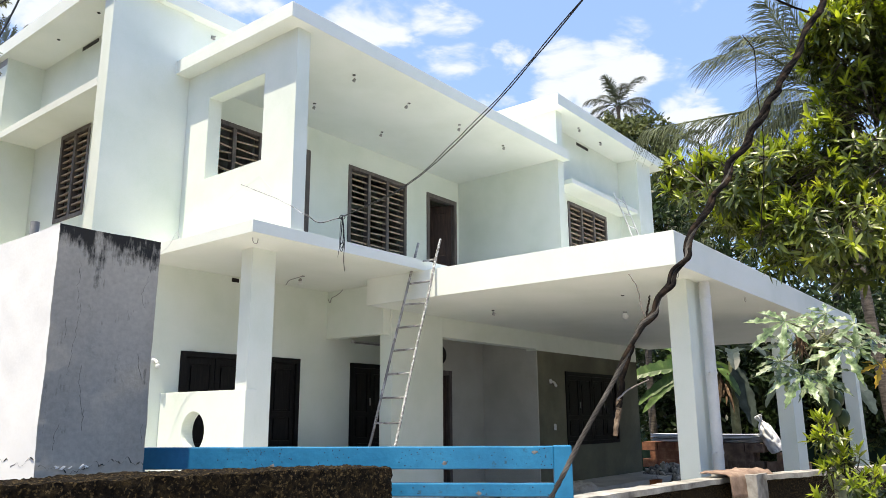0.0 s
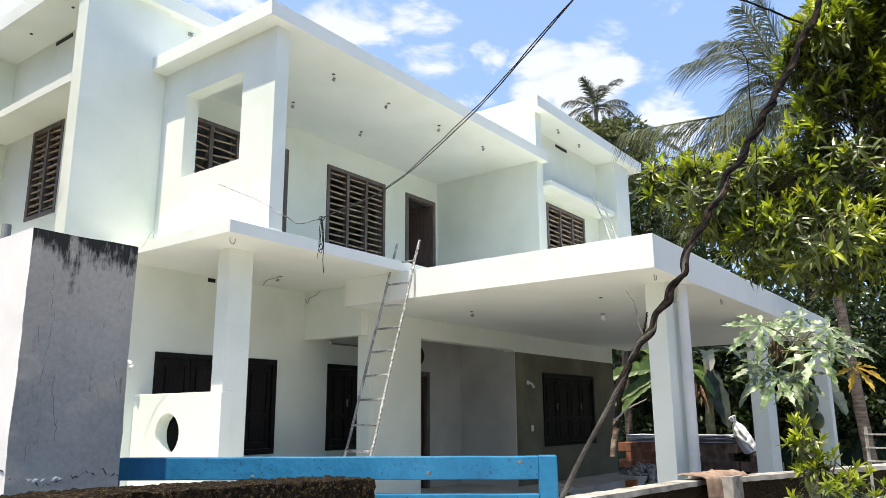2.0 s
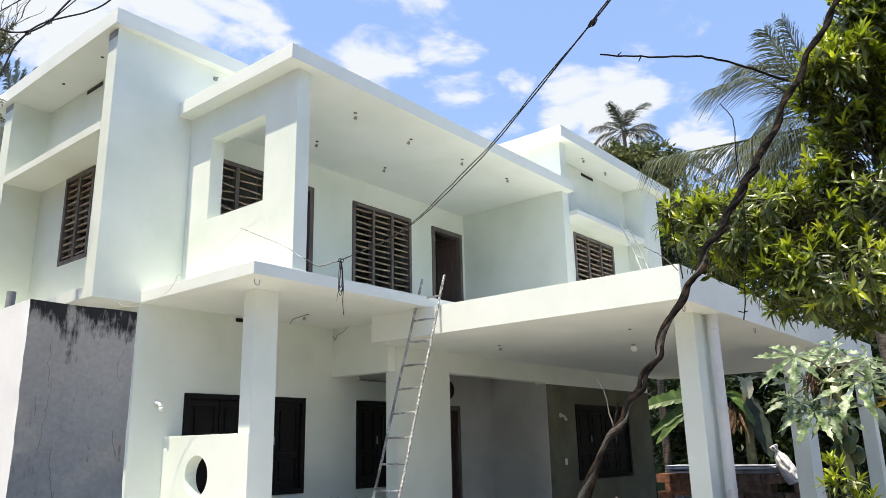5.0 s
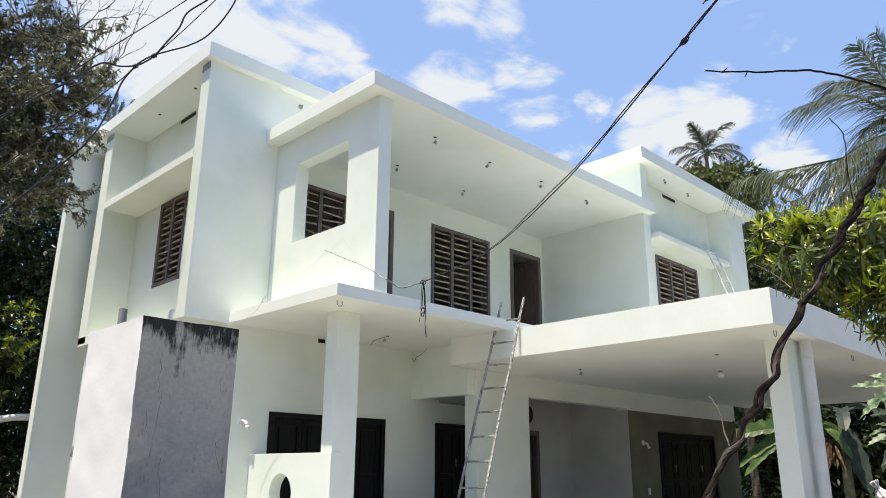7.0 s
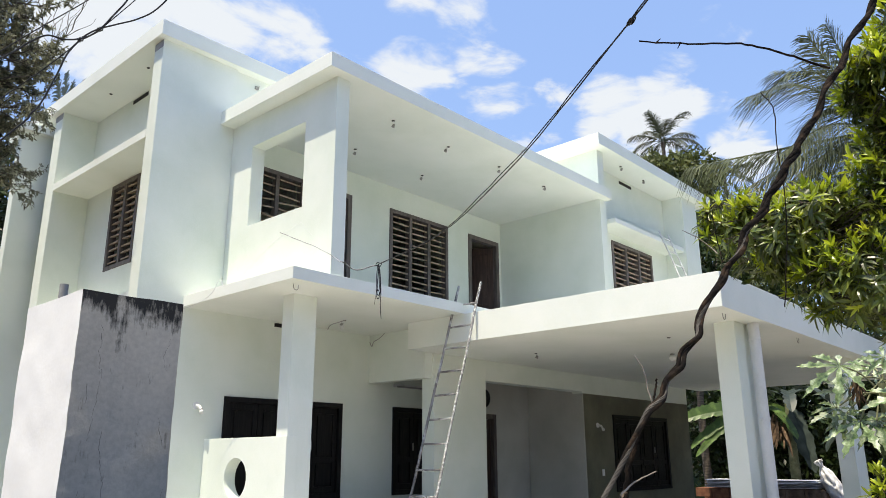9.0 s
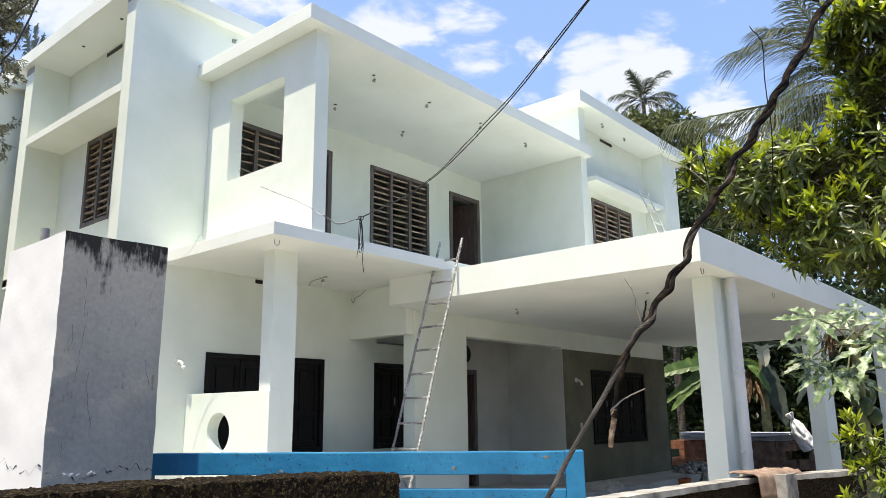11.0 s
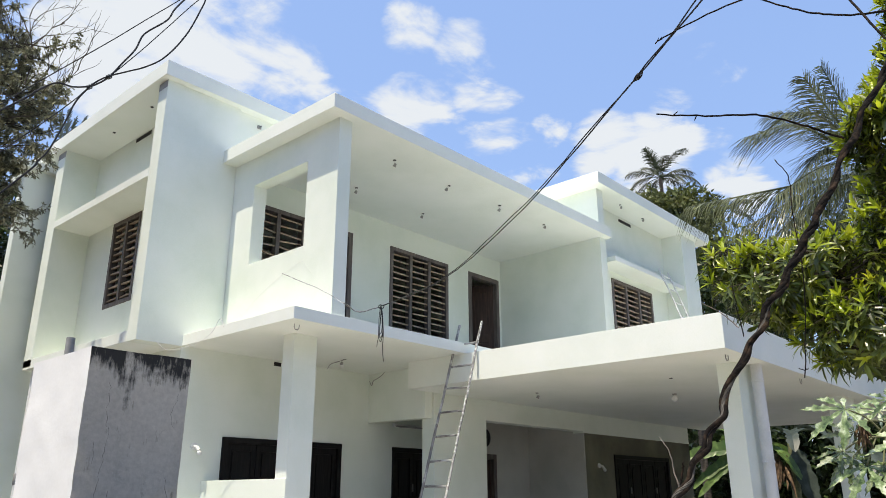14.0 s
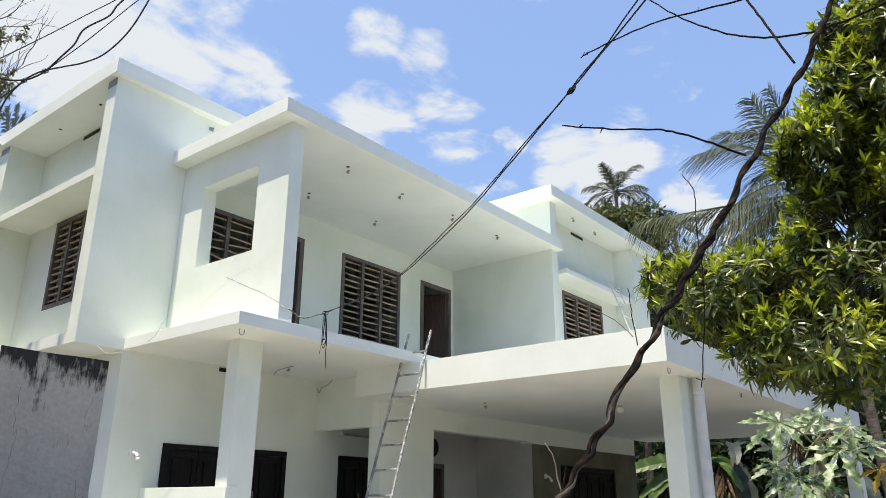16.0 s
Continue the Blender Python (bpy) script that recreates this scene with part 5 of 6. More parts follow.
def palm(name, foot, top, fronds, long, leaflets, leaf_long, seed, label, mat, trunk_r=0.14, ways=(), droop=(0.7, 1.5), width=0.035, nuts=True, drawn=()):
    rr = random.Random(seed)
    ob = group_empty(name, label, "palm tree", foot)
    t = Vector(top) - Vector(foot)
    bm = bmesh.new()
    steps = max(14, int(t.length * 5))
    bend = Vector((rr.uniform(-0.1, 0.1), rr.uniform(-0.1, 0.1), 0))
    tube(bm, [t * (i / steps) + bend * math.sin(math.pi * i / steps) for i in range(steps + 1)],
         [trunk_r * (1.25 - 0.4 * i / steps) * (1.06 if i % 2 else 0.97) for i in range(steps + 1)], 12)
    part("trunk", bm, M["palm_trunk"], ob, smooth=True)
    all_ways = list(ways)
    for i in range(fronds - len(all_ways)):
        a = i * 2.399 + rr.uniform(-0.25, 0.25)
        el = rr.uniform(-0.25, 1.15)
        if name == "coconut_palm" and math.cos(a) * -0.62 + math.sin(a) * 0.78 > 0.2:
            el = max(el, 0.55)      # the side towards the house was cut back
        all_ways.append((math.cos(a) * math.cos(el), math.sin(a) * math.cos(el), math.sin(el)))
    for w in all_ways:
        bm = bmesh.new()
        frond(bm, t + Vector((w[0], w[1], 0.4)) * 0.12, Vector(w), long * rr.uniform(0.85, 1.08) * (1.12 if w[2] < 0.15 else 1), rr.uniform(*droop), leaflets, leaf_long, rr, hang=0.5, width=width)
        part("frond", bm, mat, ob)
    for mid, tip in drawn:      # fronds that arch by way of a middle point to a tip
        pts = sampled([t, Vector(mid) - Vector(foot), Vector(tip) - Vector(foot)], 8)
        flat = Vector((tip[0] - top[0], tip[1] - top[1], 0)).normalized()
        bm = bmesh.new()
        leaflets_along(bm, pts, sum((b - a).length for a, b in zip(pts, pts[1:])), flat.cross(Vector((0, 0, 1))).normalized(), leaflets, leaf_long, rr, 0.5 if tip[2] > 6.5 else 0.9, width)
        part("frond", bm, mat, ob)
    if nuts:
        for i in range(7):
            a = i * 0.9
            bm = bmesh.new()
            bmesh.ops.create_icosphere(bm, subdivisions=2, radius=0.12, matrix=pose(t.x + 0.24 * math.cos(a), t.y + 0.24 * math.sin(a), t.z - 0.25 - 0.08 * (i % 3)) @ Matrix.Diagonal((1, 1, 1.2, 1)))
            part("coconut", bm, M["leaf_dark"], ob, smooth=True)
    return ob


palm("coconut_palm", (13.98, 1.90, 0), (13.50, 2.22, 6.98), 8, 2.5, 88, 0.56, 21, "tall coconut palm with drooping fronds beside the carport", M["palm_leaf"],
     ways=((0.3, 0.0, 1.1), (0.2, -0.6, 0.9), (0.5, -0.8, 0.3), (0.9, -0.3, 0.3), (0.8, 0.3, 0.5), (-0.3, -0.9, 0.2), (0.3, -0.9, -0.1), (-0.2, -0.5, 0.9)), droop=(0.7, 1.15), width=0.021, trunk_r=0.078,
     drawn=(((12.1, 2.95, 7.50), (11.30, 3.60, 7.22)), ((12.75, 2.76, 7.86), (12.12, 3.36, 7.90)), ((12.98, 2.62, 7.92), (12.55, 2.88, 8.60)), ((13.28, 2.48, 8.10), (13.10, 2.70, 9.00)),
            ((12.2, 3.55, 6.58), (11.23, 4.62, 6.28)), ((12.1, 2.66, 6.72), (11.3, 3.27, 6.12)), ((12.7, 3.1, 6.6), (12.19, 4.06, 6.05)), ((12.6, 2.75, 7.2), (12.0, 3.1, 6.55)), ((12.3, 2.9, 6.3), (11.6, 3.6, 5.5)), ((13.0, 3.4, 6.3), (12.92, 4.40, 4.75)), ((12.6, 2.5, 6.4), (12.1, 2.9, 5.1))))
palm("far_coconut_palm", (40.8, 18.4, 0), (40.9, 18.5, 20.5), 15, 2.3, 60, 0.55, 22, "distant coconut palm above the trees", M["palm_leaf_dark"], 0.13, width=0.04, nuts=False, droop=(1.0, 1.7),
     ways=[(math.cos(a) * math.cos(el), math.sin(a) * math.cos(el), math.sin(el)) for a, el in ((0.3, 0.9), (1.2, 1.1), (2.0, 0.7), (2.9, 1.2), (3.8, 0.8), (4.6, 1.1), (5.5, 0.7), (0.8, 0.3), (2.2, 0.2), (3.4, 0.35), (4.9, 0.15), (5.9, 0.3), (1.6, 1.4), (4.2, -0.1), (1.9, -0.15))])
palm("far_coconut_palm", (47, 17.3, 0), (47, 17.2, 19.6), 11, 2.1, 50, 0.55, 23, "distant coconut palm above the trees", M["palm_leaf_dark"], 0.13, width=0.045, nuts=False, droop=(1.0, 1.7),
     ways=[(math.cos(a) * math.cos(el), math.sin(a) * math.cos(el), math.sin(el)) for a, el in ((0.5, 0.7), (1.5, 0.9), (2.4, 0.5), (3.3, 0.9), (4.4, 0.6), (5.4, 0.8), (1.0, 0.2), (2.9, 0.1), (4.0, 0.3), (5.0, 0.1), (0.0, 1.2))])
palm("rear_coconut_palm", (7.2, 22.5, 0), (7.8, 22.7, 10.8), 8, 2.6, 44, 0.5, 24, "coconut palm behind the house roof", M["palm_leaf_dark"], 0.16, ways=((0.05, 0.0, 1.0), (-0.08, 0.08, 1.0), (0.1, -0.12, 1.0), (0.02, 0.12, 1.0), (0.9, 0.4, 0.1), (-0.5, 0.9, 0.1)), droop=(0.2, 0.5), width=0.085)
palm("areca_palm", (20.2, 8.62, 0), (20.3, 8.62, 5.2), 12, 2.2, 40, 0.55, 25, "slender areca palm behind the carport", M["palm_leaf_dark"], 0.09, width=0.04, nuts=False)


def papaya_leaf(bm, base, rib, up, size, rr):
    """A deeply cut hand-shaped leaf: seven broad lobes, each with side points, folded along its rib."""
    rib = rib.normalized()
    side = rib.cross(up).normalized()
    nrm = side.cross(rib).normalized()
    centre = bm.verts.new(base)
    half = ((0.19, 0.055), (0.36, 0.058), (0.50, 0.150), (0.55, 0.072), (0.71, 0.130), (0.76, 0.060), (0.89, 0.072), (0.92, 0.030))
    for k in range(7):
        a = radians(-129 + 43 * k)
        r = (0.60, 0.84, 1.0, 1.08, 1.0, 0.84, 0.60)[k] * rr.uniform(0.92, 1.06)
        curl = rr.uniform(0.02, 0.42)
        axis, perp = rib * math.cos(a) + side * math.sin(a), side * math.cos(a) - rib * math.sin(a)

        def at(q, w):
            return base + (axis * q + perp * w) * r * size + nrm * size * (0.35 * abs(w) - curl * q * q * r)
        right = [bm.verts.new(at(q, w * rr.uniform(0.9, 1.1))) for q, w in half]
        left = [bm.verts.new(at(q, -w * rr.uniform(0.9, 1.1))) for q, w in half]
        ribs = [bm.verts.new(at(q, 0)) for q in (0.22, 0.42, 0.61, 0.80)]
        tip = bm.verts.new(at(1.06, 0))
        for e in (right, left):
            bm.faces.new((centre, e[0], ribs[0]))
            bm.faces.new((ribs[0], e[0], e[1], ribs[1]))
            bm.faces.new((ribs[1], e[1], e[2], e[3], ribs[2]))
            bm.faces.new((ribs[2], e[3], e[4], e[5], ribs[3]))
            bm.faces.new((ribs[3], e[5], e[6], e[7], tip))


def papaya(foot, top):
    rr = random.Random(31)
    ob = group_empty("papaya_plant", "papaya plant with large cut leaves and green fruit", "papaya plant", foot)
    f = Vector(foot)
    t = Vector(top) - f
    bm = bmesh.new()
    tube(bm, [t * (i / 24) + Vector((0.05 * math.sin(i * 0.2), 0, 0)) for i in range(25)], [0.05 * (1.2 - 0.45 * i / 24) * (1.05 if i % 2 else 0.98) for i in range(25)], 10)
    part("stem", bm, M["papaya_stem"], ob, smooth=True)
    across, down = Vector((-0.2, 0.976, 0)), Vector((-0.68, -0.14, -0.72))
    # where each stalk ends, how far its leaf turns across and down, and the leaf's size
    stalks = [((7.72, 1.905, 2.535), 0.7, 0.6, 0.44), ((7.78, 1.816, 2.03), 0.4, 0.9, 0.44), ((7.81, 1.69, 2.03), -0.15, 1.0, 0.38), ((7.84, 1.456, 2.26), 0.35, 0.8, 0.42), ((7.85, 1.326, 2.478), 0.7, 0.7, 0.36),
              ((7.83, 2.02, 2.16), 0.6, 0.5, 0.30), ((7.90, 1.96, 2.10), 0.2, 1.0, 0.30), ((7.88, 1.20, 2.33), -0.5, 0.6, 0.32), ((7.93, 1.16, 2.10), -0.4, 0.8, 0.30), ((8.05, 1.60, 2.62), 0.5, 0.0, 0.26),
              ((8.3, 1.75, 2.55), 0.5, -0.4, 0.34), ((8.3, 1.4, 2.3), -0.5, -0.3, 0.34), ((8.1, 1.95, 2.35), 0.8, 0.1, 0.32)]
    for k, (end, l, d, size) in enumerate(stalks):
        b0 = t + Vector((0, 0, rr.uniform(-0.12, 0.05)))
        e = Vector(end) - f
        bm = bmesh.new()
        tube(bm, sampled([b0, (b0 + e) / 2 + Vector((0, 0, 0.06)), e], 4), 0.008, 6)
        part("leaf_stalk", bm, M["papaya_stem"], ob, smooth=True)
        bm = bmesh.new()
        size *= 0.88
        papaya_leaf(bm, e, across * l + down * d, Vector((-0.72 + rr.uniform(-0.2, 0.2), -0.14 + rr.uniform(-0.25, 0.25), 0.68)), size, rr)
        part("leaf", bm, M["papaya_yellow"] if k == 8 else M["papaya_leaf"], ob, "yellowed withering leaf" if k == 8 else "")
    for i in range(6):
        a = i * 1.05 + 2.6
        bm = bmesh.new()
        bmesh.ops.create_uvsphere(bm, u_segments=14, v_segments=10, radius=0.062, matrix=pose(t.x * 0.74 + 0.09 * math.cos(a), t.y * 0.74 + 0.09 * math.sin(a), t.z * 0.76 - 0.09 * (i % 3)) @ Matrix.Diagonal((1, 1, 1.4, 1)))
        part("fruit", bm, M["papaya_fruit"], ob, smooth=True)
    bm = bmesh.new()
    for i in range(18):
        leaf_mesh(bm, Vector((7.79 + rr.uniform(-0.04, 0.04), 1.80 + rr.uniform(-0.04, 0.04), 2.42 - rr.uniform(0, 0.12))) - f, Vector((rr.uniform(-0.4, 0.4), rr.uniform(-0.4, 0.4), -1)),
                  Vector((rr.uniform(-1, 1), rr.uniform(-1, 1), 0)), rr.uniform(0.10, 0.24), rr.uniform(0.015, 0.035), fold=0.7, droop=rr.uniform(-0.3, 0.4))
    part("dry_leaf", bm, M["dry_leaf"], ob, "withered brown hanging leaf")
    return ob


papaya((8.06, 1.69, 0), (8.0, 1.63, 2.37))


def banana(foot, high, ways, seed, mat, label="banana plant with broad torn leaves"):
    rr = random.Random(seed)
    ob = group_empty("banana_plant", label, "banana plant", foot)
    bm = bmesh.new()
    tube(bm, [(0, 0, 0), (0.03, 0.02, high * 0.5), (0.05, 0, high)], [0.13, 0.11, 0.07], 12)
    part("stem", bm, M["papaya_stem"], ob, smooth=True)
    for w, long, wide, *more in ways:       # more: which way the blade lies, and how it droops
        d = Vector(w).normalized()
        side = Vector(more[0]) if more else d.cross(Vector((0, 0, 1)))
        side = side.normalized() if side.length > 0.05 else Vector((0.3, 0.95, 0))
        droop = more[1] if more else 0.075
        bm = bmesh.new()
        p, n, prev = Vector((0.05, 0, high - 0.1)), 26, None
        for i in range(n + 1):
            t = i / n
            half = wide * 0.5 * min(1, 6 * max(0, t - 0.12)) * math.sqrt(max(0, 1 - t ** 5)) + 0.012
            lift = Vector((0, 0, 0.30 * half))
            tear = rr.uniform(0.68, 1.0)
            row = [bm.verts.new(p + side * half * tear + lift), bm.verts.new(p), bm.verts.new(p - side * half * rr.uniform(0.68, 1.0) + lift)]
            if prev:
                bm.faces.new((prev[0], prev[1], row[1], row[0]))
                bm.faces.new((prev[1], prev[2], row[2], row[1]))
            prev = row
            d = (d + Vector((0, 0, -droop))).normalized()
            p = p + d * long / n
        part("leaf", bm, mat, ob)
    return ob


banana((19.3, 7.15, 0), 2.95, [((-0.78, 1.12, 0.1), 1.75, 0.42, (0.35, 0.1, 0.9), 0.018), ((-0.72, 1.15, -0.62), 1.7, 0.36, (0.35, 0.1, 0.9), 0.012), ((-0.8, 1.1, -0.95), 1.75, 0.34, (0.35, 0.1, 0.9), 0.008), ((-0.3, -0.9, 0.4), 1.7, 0.45), ((-0.2, 0.6, 0.9), 1.6, 0.42, (0.8, 0.1, 0.4), 0.05),
                               ((0.5, 0.5, 0.8), 1.8, 0.5), ((0.6, -0.6, 0.5), 1.7, 0.45)], 41, M["banana_leaf"])
banana((19.35, 6.15, 0), 3.2, [((-0.18, -0.30, -1.0), 1.85, 0.44, (-0.3, 0.95, -0.2), 0.0), ((-0.8, -0.3, 0.6), 1.5, 0.36), ((0.1, 0.9, 0.7), 1.5, 0.36), ((-0.5, 0.5, 0.9), 1.2, 0.30), ((0.6, -0.5, 0.6), 1.6, 0.42), ((-0.1, 0.1, 1.0), 1.0, 0.24), ((-0.3, -0.7, 0.8), 1.2, 0.30)], 42, M["banana_leaf_dark"], "banana plant with dark hanging leaves")
withered = bmesh.new()
rr_w = random.Random(47)
for _ in range(26):      # withered leaves that hang round the stem
    leaf_mesh(withered, Vector((rr_w.uniform(-0.15, 0.1), rr_w.uniform(-0.12, 0.22), rr_w.uniform(-0.1, 0.25))), Vector((rr_w.uniform(-0.4, 0.3), rr_w.uniform(-0.5, 0.5), -1)), Vector((1, 0, 0)), rr_w.uniform(0.4, 0.8), rr_w.uniform(0.05, 0.11), droop=0.12)
ob = part("withered_leaves", withered, M["dry_leaf"])
ob.location = (19.05, 6.28, 2.5)
tagged(ob, "withered brown banana leaves hanging at the stem", "dry leaves")
banana((21.0, 4.4, 0), 2.6, [((-0.6, 0.6, 0.5), 2.0, 0.5), ((-0.6, -0.7, 0.4), 2.0, 0.5), ((-0.9, 0.0, 0.7), 1.8, 0.5), ((0.2, 0.9, 0.7), 1.8, 0.5), ((0.1, -0.9, 0.7), 1.8, 0.5)], 43, M["banana_leaf_dark"])


def foliage_mass(name, blobs, n, leaf, mat, seed, label, aspect=0.45, sink=0.0):
    """A far mass of leaves: many small single blades in uneven heaps, gaps between them."""
    rr = np.random.RandomState(seed)
    share = np.array([b[6] for b in blobs], float)
    pick = rr.choice(len(blobs), n, p=share / share.sum())
    b = np.array([q[:6] for q in blobs])[pick]
    d = rr.normal(size=(n, 3))
    d /= np.linalg.norm(d, axis=1, keepdims=True)
    lump = 0.80 + 0.28 * np.sin(d[:, 0] * 7 + pick) * np.sin(d[:, 1] * 6 + 2 * pick) + 0.15 * np.sin(d[:, 2] * 13 + pick)
    c = b[:, :3] + d * b[:, 3:] * (rr.uniform(0.3, 1, (n, 1)) ** 0.35) * lump[:, None]
    c[:, 2] = np.maximum(c[:, 2], 0.05)
    way = rr.normal(size=(n, 3)) + d * 0.6 + np.array([0, 0, -0.25])
    way /= np.linalg.norm(way, axis=1, keepdims=True)
    side = np.cross(way, rr.normal(size=(n, 3)))
    side /= np.linalg.norm(side, axis=1, keepdims=True)
    s = leaf * rr.uniform(0.55, 1.25, (n, 1))
    verts = np.stack([c, c + way * s * 0.45 + side * s * aspect / 2, c + way * s, c + way * s * 0.45 - side * s * aspect / 2], 1).reshape(-1, 3)
    me = bpy.data.meshes.new(name)
    me.from_pydata(verts.tolist(), [], [(4 * i, 4 * i + 1, 4 * i + 2, 4 * i + 3) for i in range(n)])
    me.materials.append(mat)
    return tagged(new(name, me), label, "trees", kind="stuff")


def forest_tree(name, foot, fork_high, blobs, n, leaf, mat, seed, label, trunk=0.2, aspect=0.4):
    """A tree seen from some way off: trunk, limbs, and a crown of many single leaves."""
    rr = random.Random(seed)
    ob = group_empty(name, label, "tree", foot)
    f = Vector(foot)
    k = Vector((rr.uniform(-0.3, 0.3), rr.uniform(-0.3, 0.3), fork_high))
    bm = bmesh.new()
    tube(bm, sampled([(0, 0, 0), k * 0.5 + Vector((0.1, 0.05, 0)), k], 5), [trunk * (1 - 0.04 * i) for i in range(11)], 9)
    part("trunk", bm, M["bark"], ob, smooth=True)
    limbs = bmesh.new()
    for b in blobs:
        c = Vector(b[:3]) - f
        limb = bmesh.new()
        tube(limb, sampled([k, (k + c) / 2 + Vector((0.1, 0.1, 0.2)), c], 4), [trunk * 0.5 * (1 - 0.1 * i) for i in range(9)], 6)
        part("limb", limb, M["bark"], ob, smooth=True)
        for _ in range(7):
            e = c + Vector((rr.uniform(-1, 1) * b[3], rr.uniform(-1, 1) * b[4], rr.uniform(-1, 1) * b[5])) * 0.8
            tube(limbs, [c, (c + e) / 2 + Vector((0, 0, 0.1)), e], [trunk * 0.15, trunk * 0.1, trunk * 0.04], 5)
    tagged(part("twigwork", limbs, M["bark"], ob, smooth=True), kind="stuff")
    crown = foliage_mass("crown", [(b[0] - f.x, b[1] - f.y, b[2] - f.z, *b[3:]) for b in blobs], n, leaf, mat, seed, "")
    for key in ("label", "category", "kind"):
        if key in crown:
            del crown[key]
    crown.parent = ob
    return ob


forest_tree("forest_tree", (27.6, 11.6, 0), 8, [(27.2, 12.9, 12.9, 1.2, 1.3, 1.0, 2), (27.8, 11.6, 12.6, 1.5, 1.5, 1.2, 2), (27.5, 12.4, 10.8, 2.0, 2.2, 1.8, 2), (28, 10.2, 9.8, 2.2, 2.2, 2.0, 2)], 15000, 0.26, M["leaf_olive"], 51, "olive-green broadleaf tree behind the house")
forest_tree("forest_tree", (24.0, 9.6, 0), 5, [(23.8, 9.4, 7.6, 2.0, 1.6, 2.2, 2), (24.2, 10.6, 6.4, 1.9, 1.9, 2.2, 2), (24, 8.2, 6.0, 1.9, 1.9, 2.0, 2)], 14000, 0.24, M["leaf_dark"], 52, "dark broadleaf tree beside the house")
forest_tree("forest_tree", (26.0, 4.6, 0), 6, [(25.8, 5.4, 8.6, 2.4, 2.4, 2.4, 2), (26.2, 3.2, 8.0, 2.6, 2.6, 2.4, 2), (26, 1.0, 7.0, 2.6, 2.6, 2.6, 2)], 16000, 0.28, M["leaf_dark"], 53, "dark broadleaf tree behind the carport")
foliage_mass("undergrowth", [(23.5, 8.5, 2.4, 1.6, 2.6, 2.6, 2), (24.5, 4.0, 2.6, 1.6, 3.0, 2.8, 2), (24.5, -1.0, 2.4, 1.8, 3.4, 2.8, 2), (20.5, 0.2, 1.2, 1.2, 1.8, 1.4, 1), (23, -6, 3, 2, 4, 3.4, 2), (19.0, -3.0, 1.6, 2, 2, 1.8, 1.5), (21.5, 8.0, 2.0, 1.0, 1.6, 2.2, 2), (22, 6.2, 2.4, 1.0, 1.6, 2.6, 2), (22.5, 4.0, 2.2, 1.0, 1.6, 2.4, 2), (25.5, 10.5, 3, 1.5, 2, 3, 2), (22.5, 1.5, 2.4, 1.2, 2.0, 2.6, 2)], 90000, 0.22, M["leaf_dark"], 54, "dense dark undergrowth behind the yard")
# the last three masses are unseen, added behind the camera to block low sky
foliage_mass("far_woods", [(48, 30, 5, 6, 12, 7, 2), (46, 14, 5, 5, 10, 7, 4), (46, 2, 5, 5, 10, 7, 4), (48, -8, 6, 6, 12, 7, 2), (40, -24, 6, 8, 10, 7, 2), (20, 46, 6, 14, 6, 7, 2), (-6, 44, 6, 14, 6, 7, 2), (-14, 24, 5, 6, 12, 7, 2), (-20, 2, 5, 5, 12, 7, 2), (-12, -16, 5, 8, 6, 8, 2), (4, -19, 5, 10, 5, 8, 2), (20, -18, 5, 10, 6, 8, 2)], 64000, 0.6, M["leaf_dark"], 55, "distant woods round the plot, part of them unseen and added to block low sky")
# left of the house: a fine-leaved tree with bare twigs, and dark trees behind it
# its two masses at negative x are unseen, added to cut skylight on walls
left_tree = forest_tree("fine_leaved_tree", (1.6, 9.6, 0), 3.6, [(1.9, 9.9, 5.9, 0.85, 1.0, 0.8, 3), (1.5, 10.2, 7.2, 0.9, 1.1, 0.9, 1.0), (1.0, 10.3, 8.5, 1.0, 1.2, 0.9, 0.6), (1.2, 10.0, 4.8, 1.2, 1.1, 1.2, 3.5), (1.35, 10.5, 6.5, 1.0, 1.0, 0.9, 3),
                         (-0.4, 10.5, 7.0, 1.4, 1.4, 1.9, 2.4), (-1.7, 10.8, 6.2, 1.5, 1.5, 1.9, 2.4)], 40000, 0.066, M["leaf_grey"], 61, "grey-green fine-leaved tree with bare twigs", 0.13, 0.26)
rr_t = random.Random(62)
twigs, sprays = bmesh.new(), bmesh.new()


def branch(p, d, long, r, depth, leafy):
    """A crooked branch that forks; the last forks carry small leaves or stay bare."""
    pts = [p]
    for k in range(5):
        d = (d + Vector((rr_t.uniform(-0.3, 0.3), rr_t.uniform(-0.3, 0.3), rr_t.uniform(-0.22, 0.28)))).normalized()
        pts.append(pts[-1] + d * long / 5)
    tube(twigs, pts, [r * (1 - 0.13 * k) for k in range(6)], 4)
    if depth:
        for k in range(2, 6):
            if rr_t.random() < 0.85:
                turn = Vector((rr_t.uniform(-1, 1), rr_t.uniform(-1, 1), rr_t.uniform(-0.5, 0.9))).normalized()
                branch(pts[k], (d + turn * 0.85).normalized(), long * rr_t.uniform(0.45, 0.65), r * 0.55, depth - 1, leafy)
    if leafy and depth < 2:
        for k in range(26 if depth == 0 else 18):
            u = rr_t.uniform(0.0, 4.999)
            q = pts[int(u)].lerp(pts[int(u) + 1], u % 1)
            way = d * 0.4 + Vector((rr_t.uniform(-1, 1), rr_t.uniform(-1, 1), rr_t.uniform(-1.1, 0.5)))
            leaf_mesh(sprays, q, way, Vector((rr_t.uniform(-0.8, 0.8), rr_t.uniform(-0.8, 0.8), 1)), rr_t.uniform(0.035, 0.075), 0.020, droop=0.2, seg=2)


